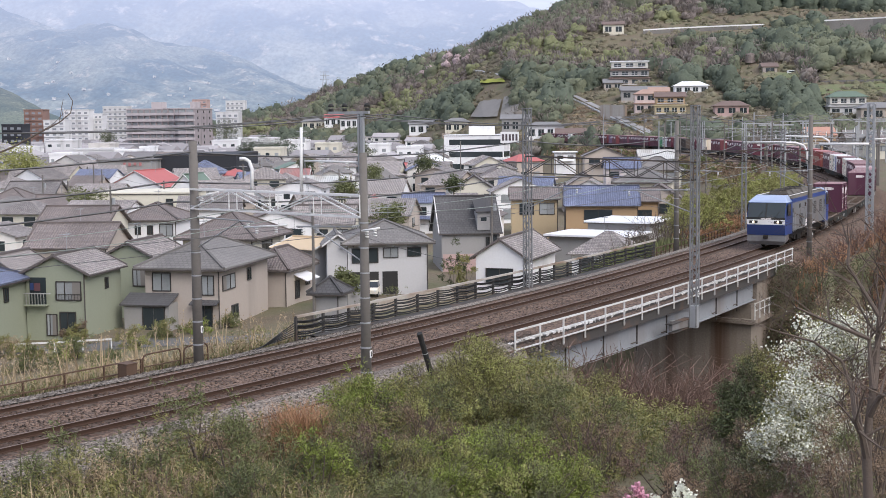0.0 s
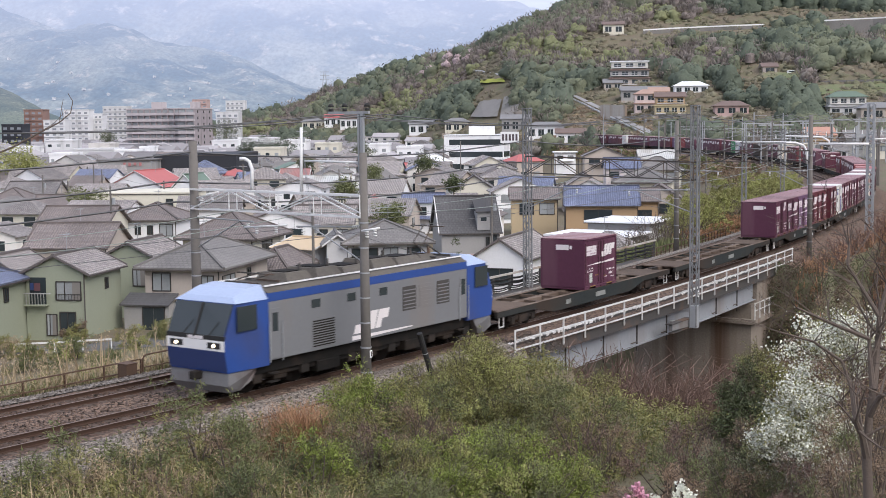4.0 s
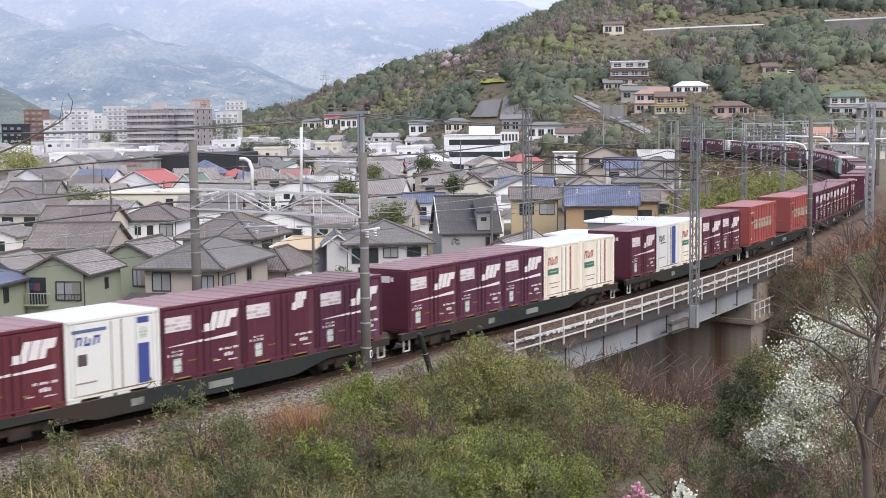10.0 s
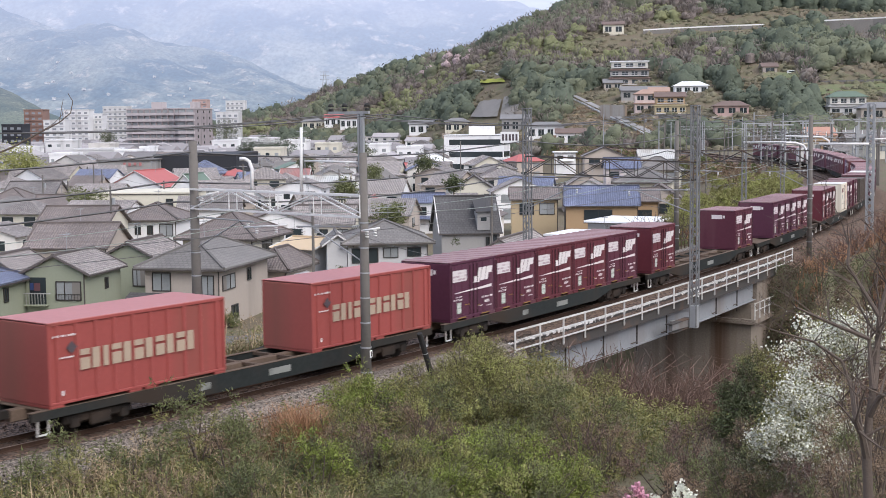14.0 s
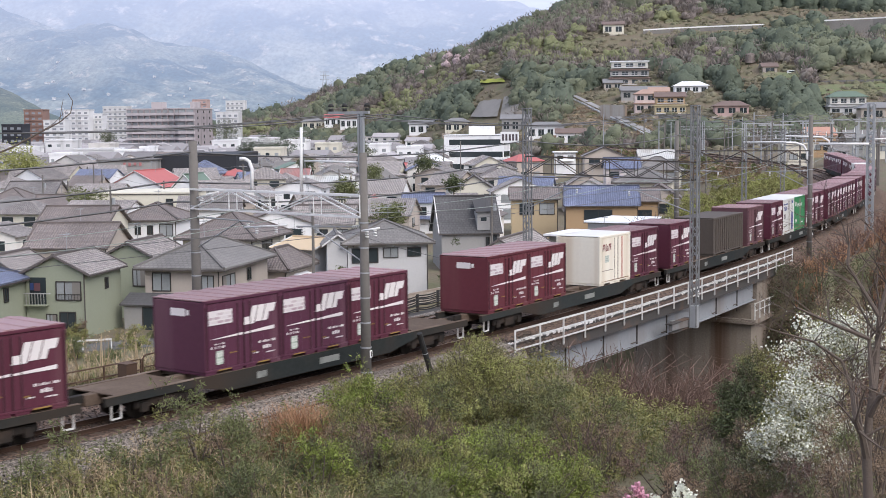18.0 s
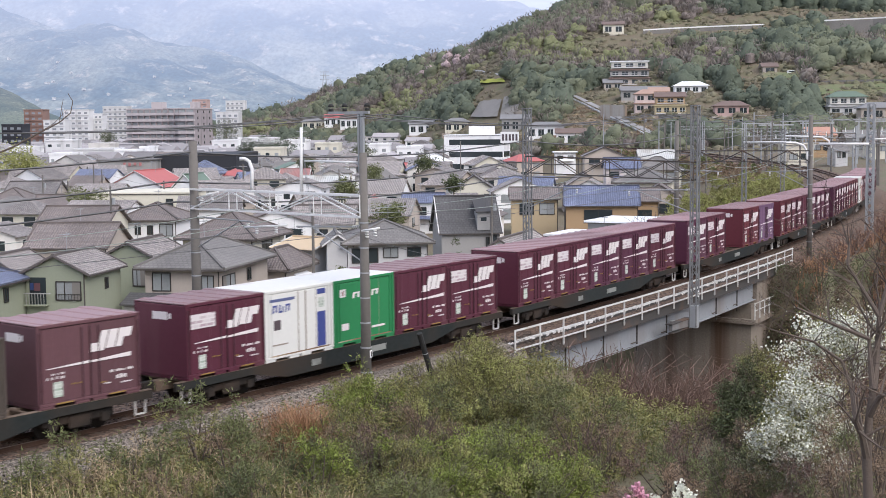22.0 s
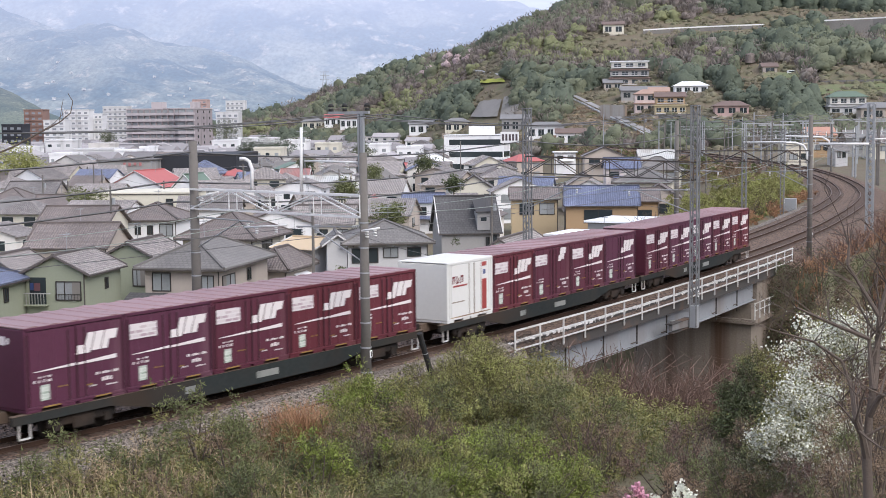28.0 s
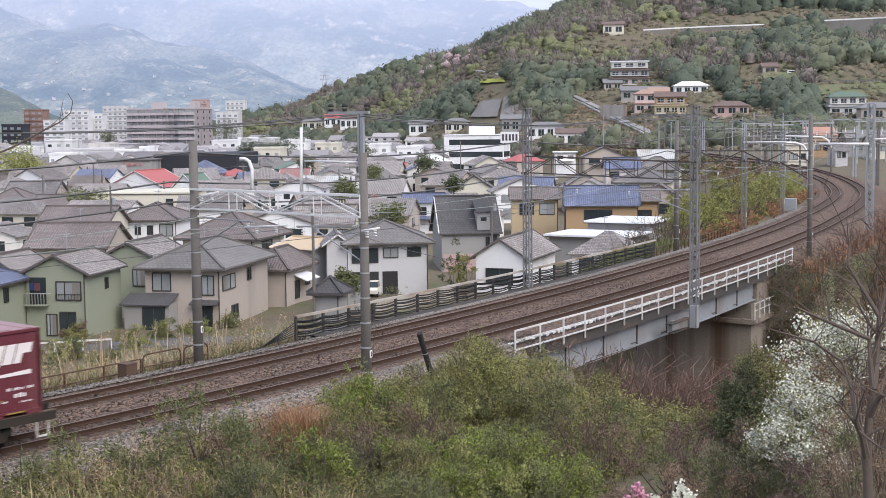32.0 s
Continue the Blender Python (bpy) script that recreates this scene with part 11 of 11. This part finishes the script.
FAR_TONES = ((0.045, 0.08, 0.105), (0.165, 0.185, 0.175), (0.31, 0.29, 0.26))
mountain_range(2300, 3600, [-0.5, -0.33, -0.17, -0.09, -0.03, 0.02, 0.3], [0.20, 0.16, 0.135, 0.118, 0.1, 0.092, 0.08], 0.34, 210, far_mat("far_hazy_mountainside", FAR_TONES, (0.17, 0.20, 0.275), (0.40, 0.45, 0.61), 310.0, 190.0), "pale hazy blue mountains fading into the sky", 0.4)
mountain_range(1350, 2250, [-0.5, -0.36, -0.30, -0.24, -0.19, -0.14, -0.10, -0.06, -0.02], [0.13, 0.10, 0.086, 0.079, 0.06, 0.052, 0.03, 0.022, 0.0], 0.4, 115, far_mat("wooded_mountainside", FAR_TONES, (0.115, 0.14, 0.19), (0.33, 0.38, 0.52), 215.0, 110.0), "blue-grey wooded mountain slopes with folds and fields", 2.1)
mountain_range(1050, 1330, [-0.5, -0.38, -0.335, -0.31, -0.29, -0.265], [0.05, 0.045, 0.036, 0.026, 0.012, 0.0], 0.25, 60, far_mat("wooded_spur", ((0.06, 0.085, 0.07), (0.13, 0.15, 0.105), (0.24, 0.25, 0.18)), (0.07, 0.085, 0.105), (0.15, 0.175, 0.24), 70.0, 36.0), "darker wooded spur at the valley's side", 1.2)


def mountain_houses():
    """Scattered pale farmsteads on the far slopes."""
    rnd = random.Random(31)
    sh = Shape()
    for _ in range(64):
        b, d = rnd.uniform(-0.33, -0.1), rnd.uniform(1360, 1900)
        k = (d - 1350) / 900
        x, y = b * d, d
        z = -8 + (17.3 + float(np.interp(b, [-0.36, -0.30, -0.24, -0.19, -0.14, -0.10], [0.10, 0.086, 0.079, 0.06, 0.052, 0.03])) * 2250) * (0.8 * k + 0.2 * float(smooth(k))) * 0.93
        w, h = rnd.choice((1.2, 2, 2, 3, 4, 6)) * rnd.uniform(0.6, 1.1), rnd.uniform(-0.6, 0.5)
        sh.box(x - w / 2, x + w / 2, y - 5, y + 5, z - 3, z + h)
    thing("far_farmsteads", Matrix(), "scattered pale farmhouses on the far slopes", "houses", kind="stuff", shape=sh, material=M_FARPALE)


# Haze is put into this wall colour as a pale blue-grey tint.
M_FARPALE = mat("haze_tinted_far_walls", (0.5, 0.52, 0.56), 0.9, vary=0.1)
mountain_houses()


# ---- all that moves ----
def motions():
    walk(loco, [(t, train_pose(LOCO_MID, t, 5.2)) for t in TRAIN_T])
    for ob, mid, place in MOVING:
        walk(ob, [(t, train_pose(mid, t) @ place) for t in TRAIN_T])


motions()
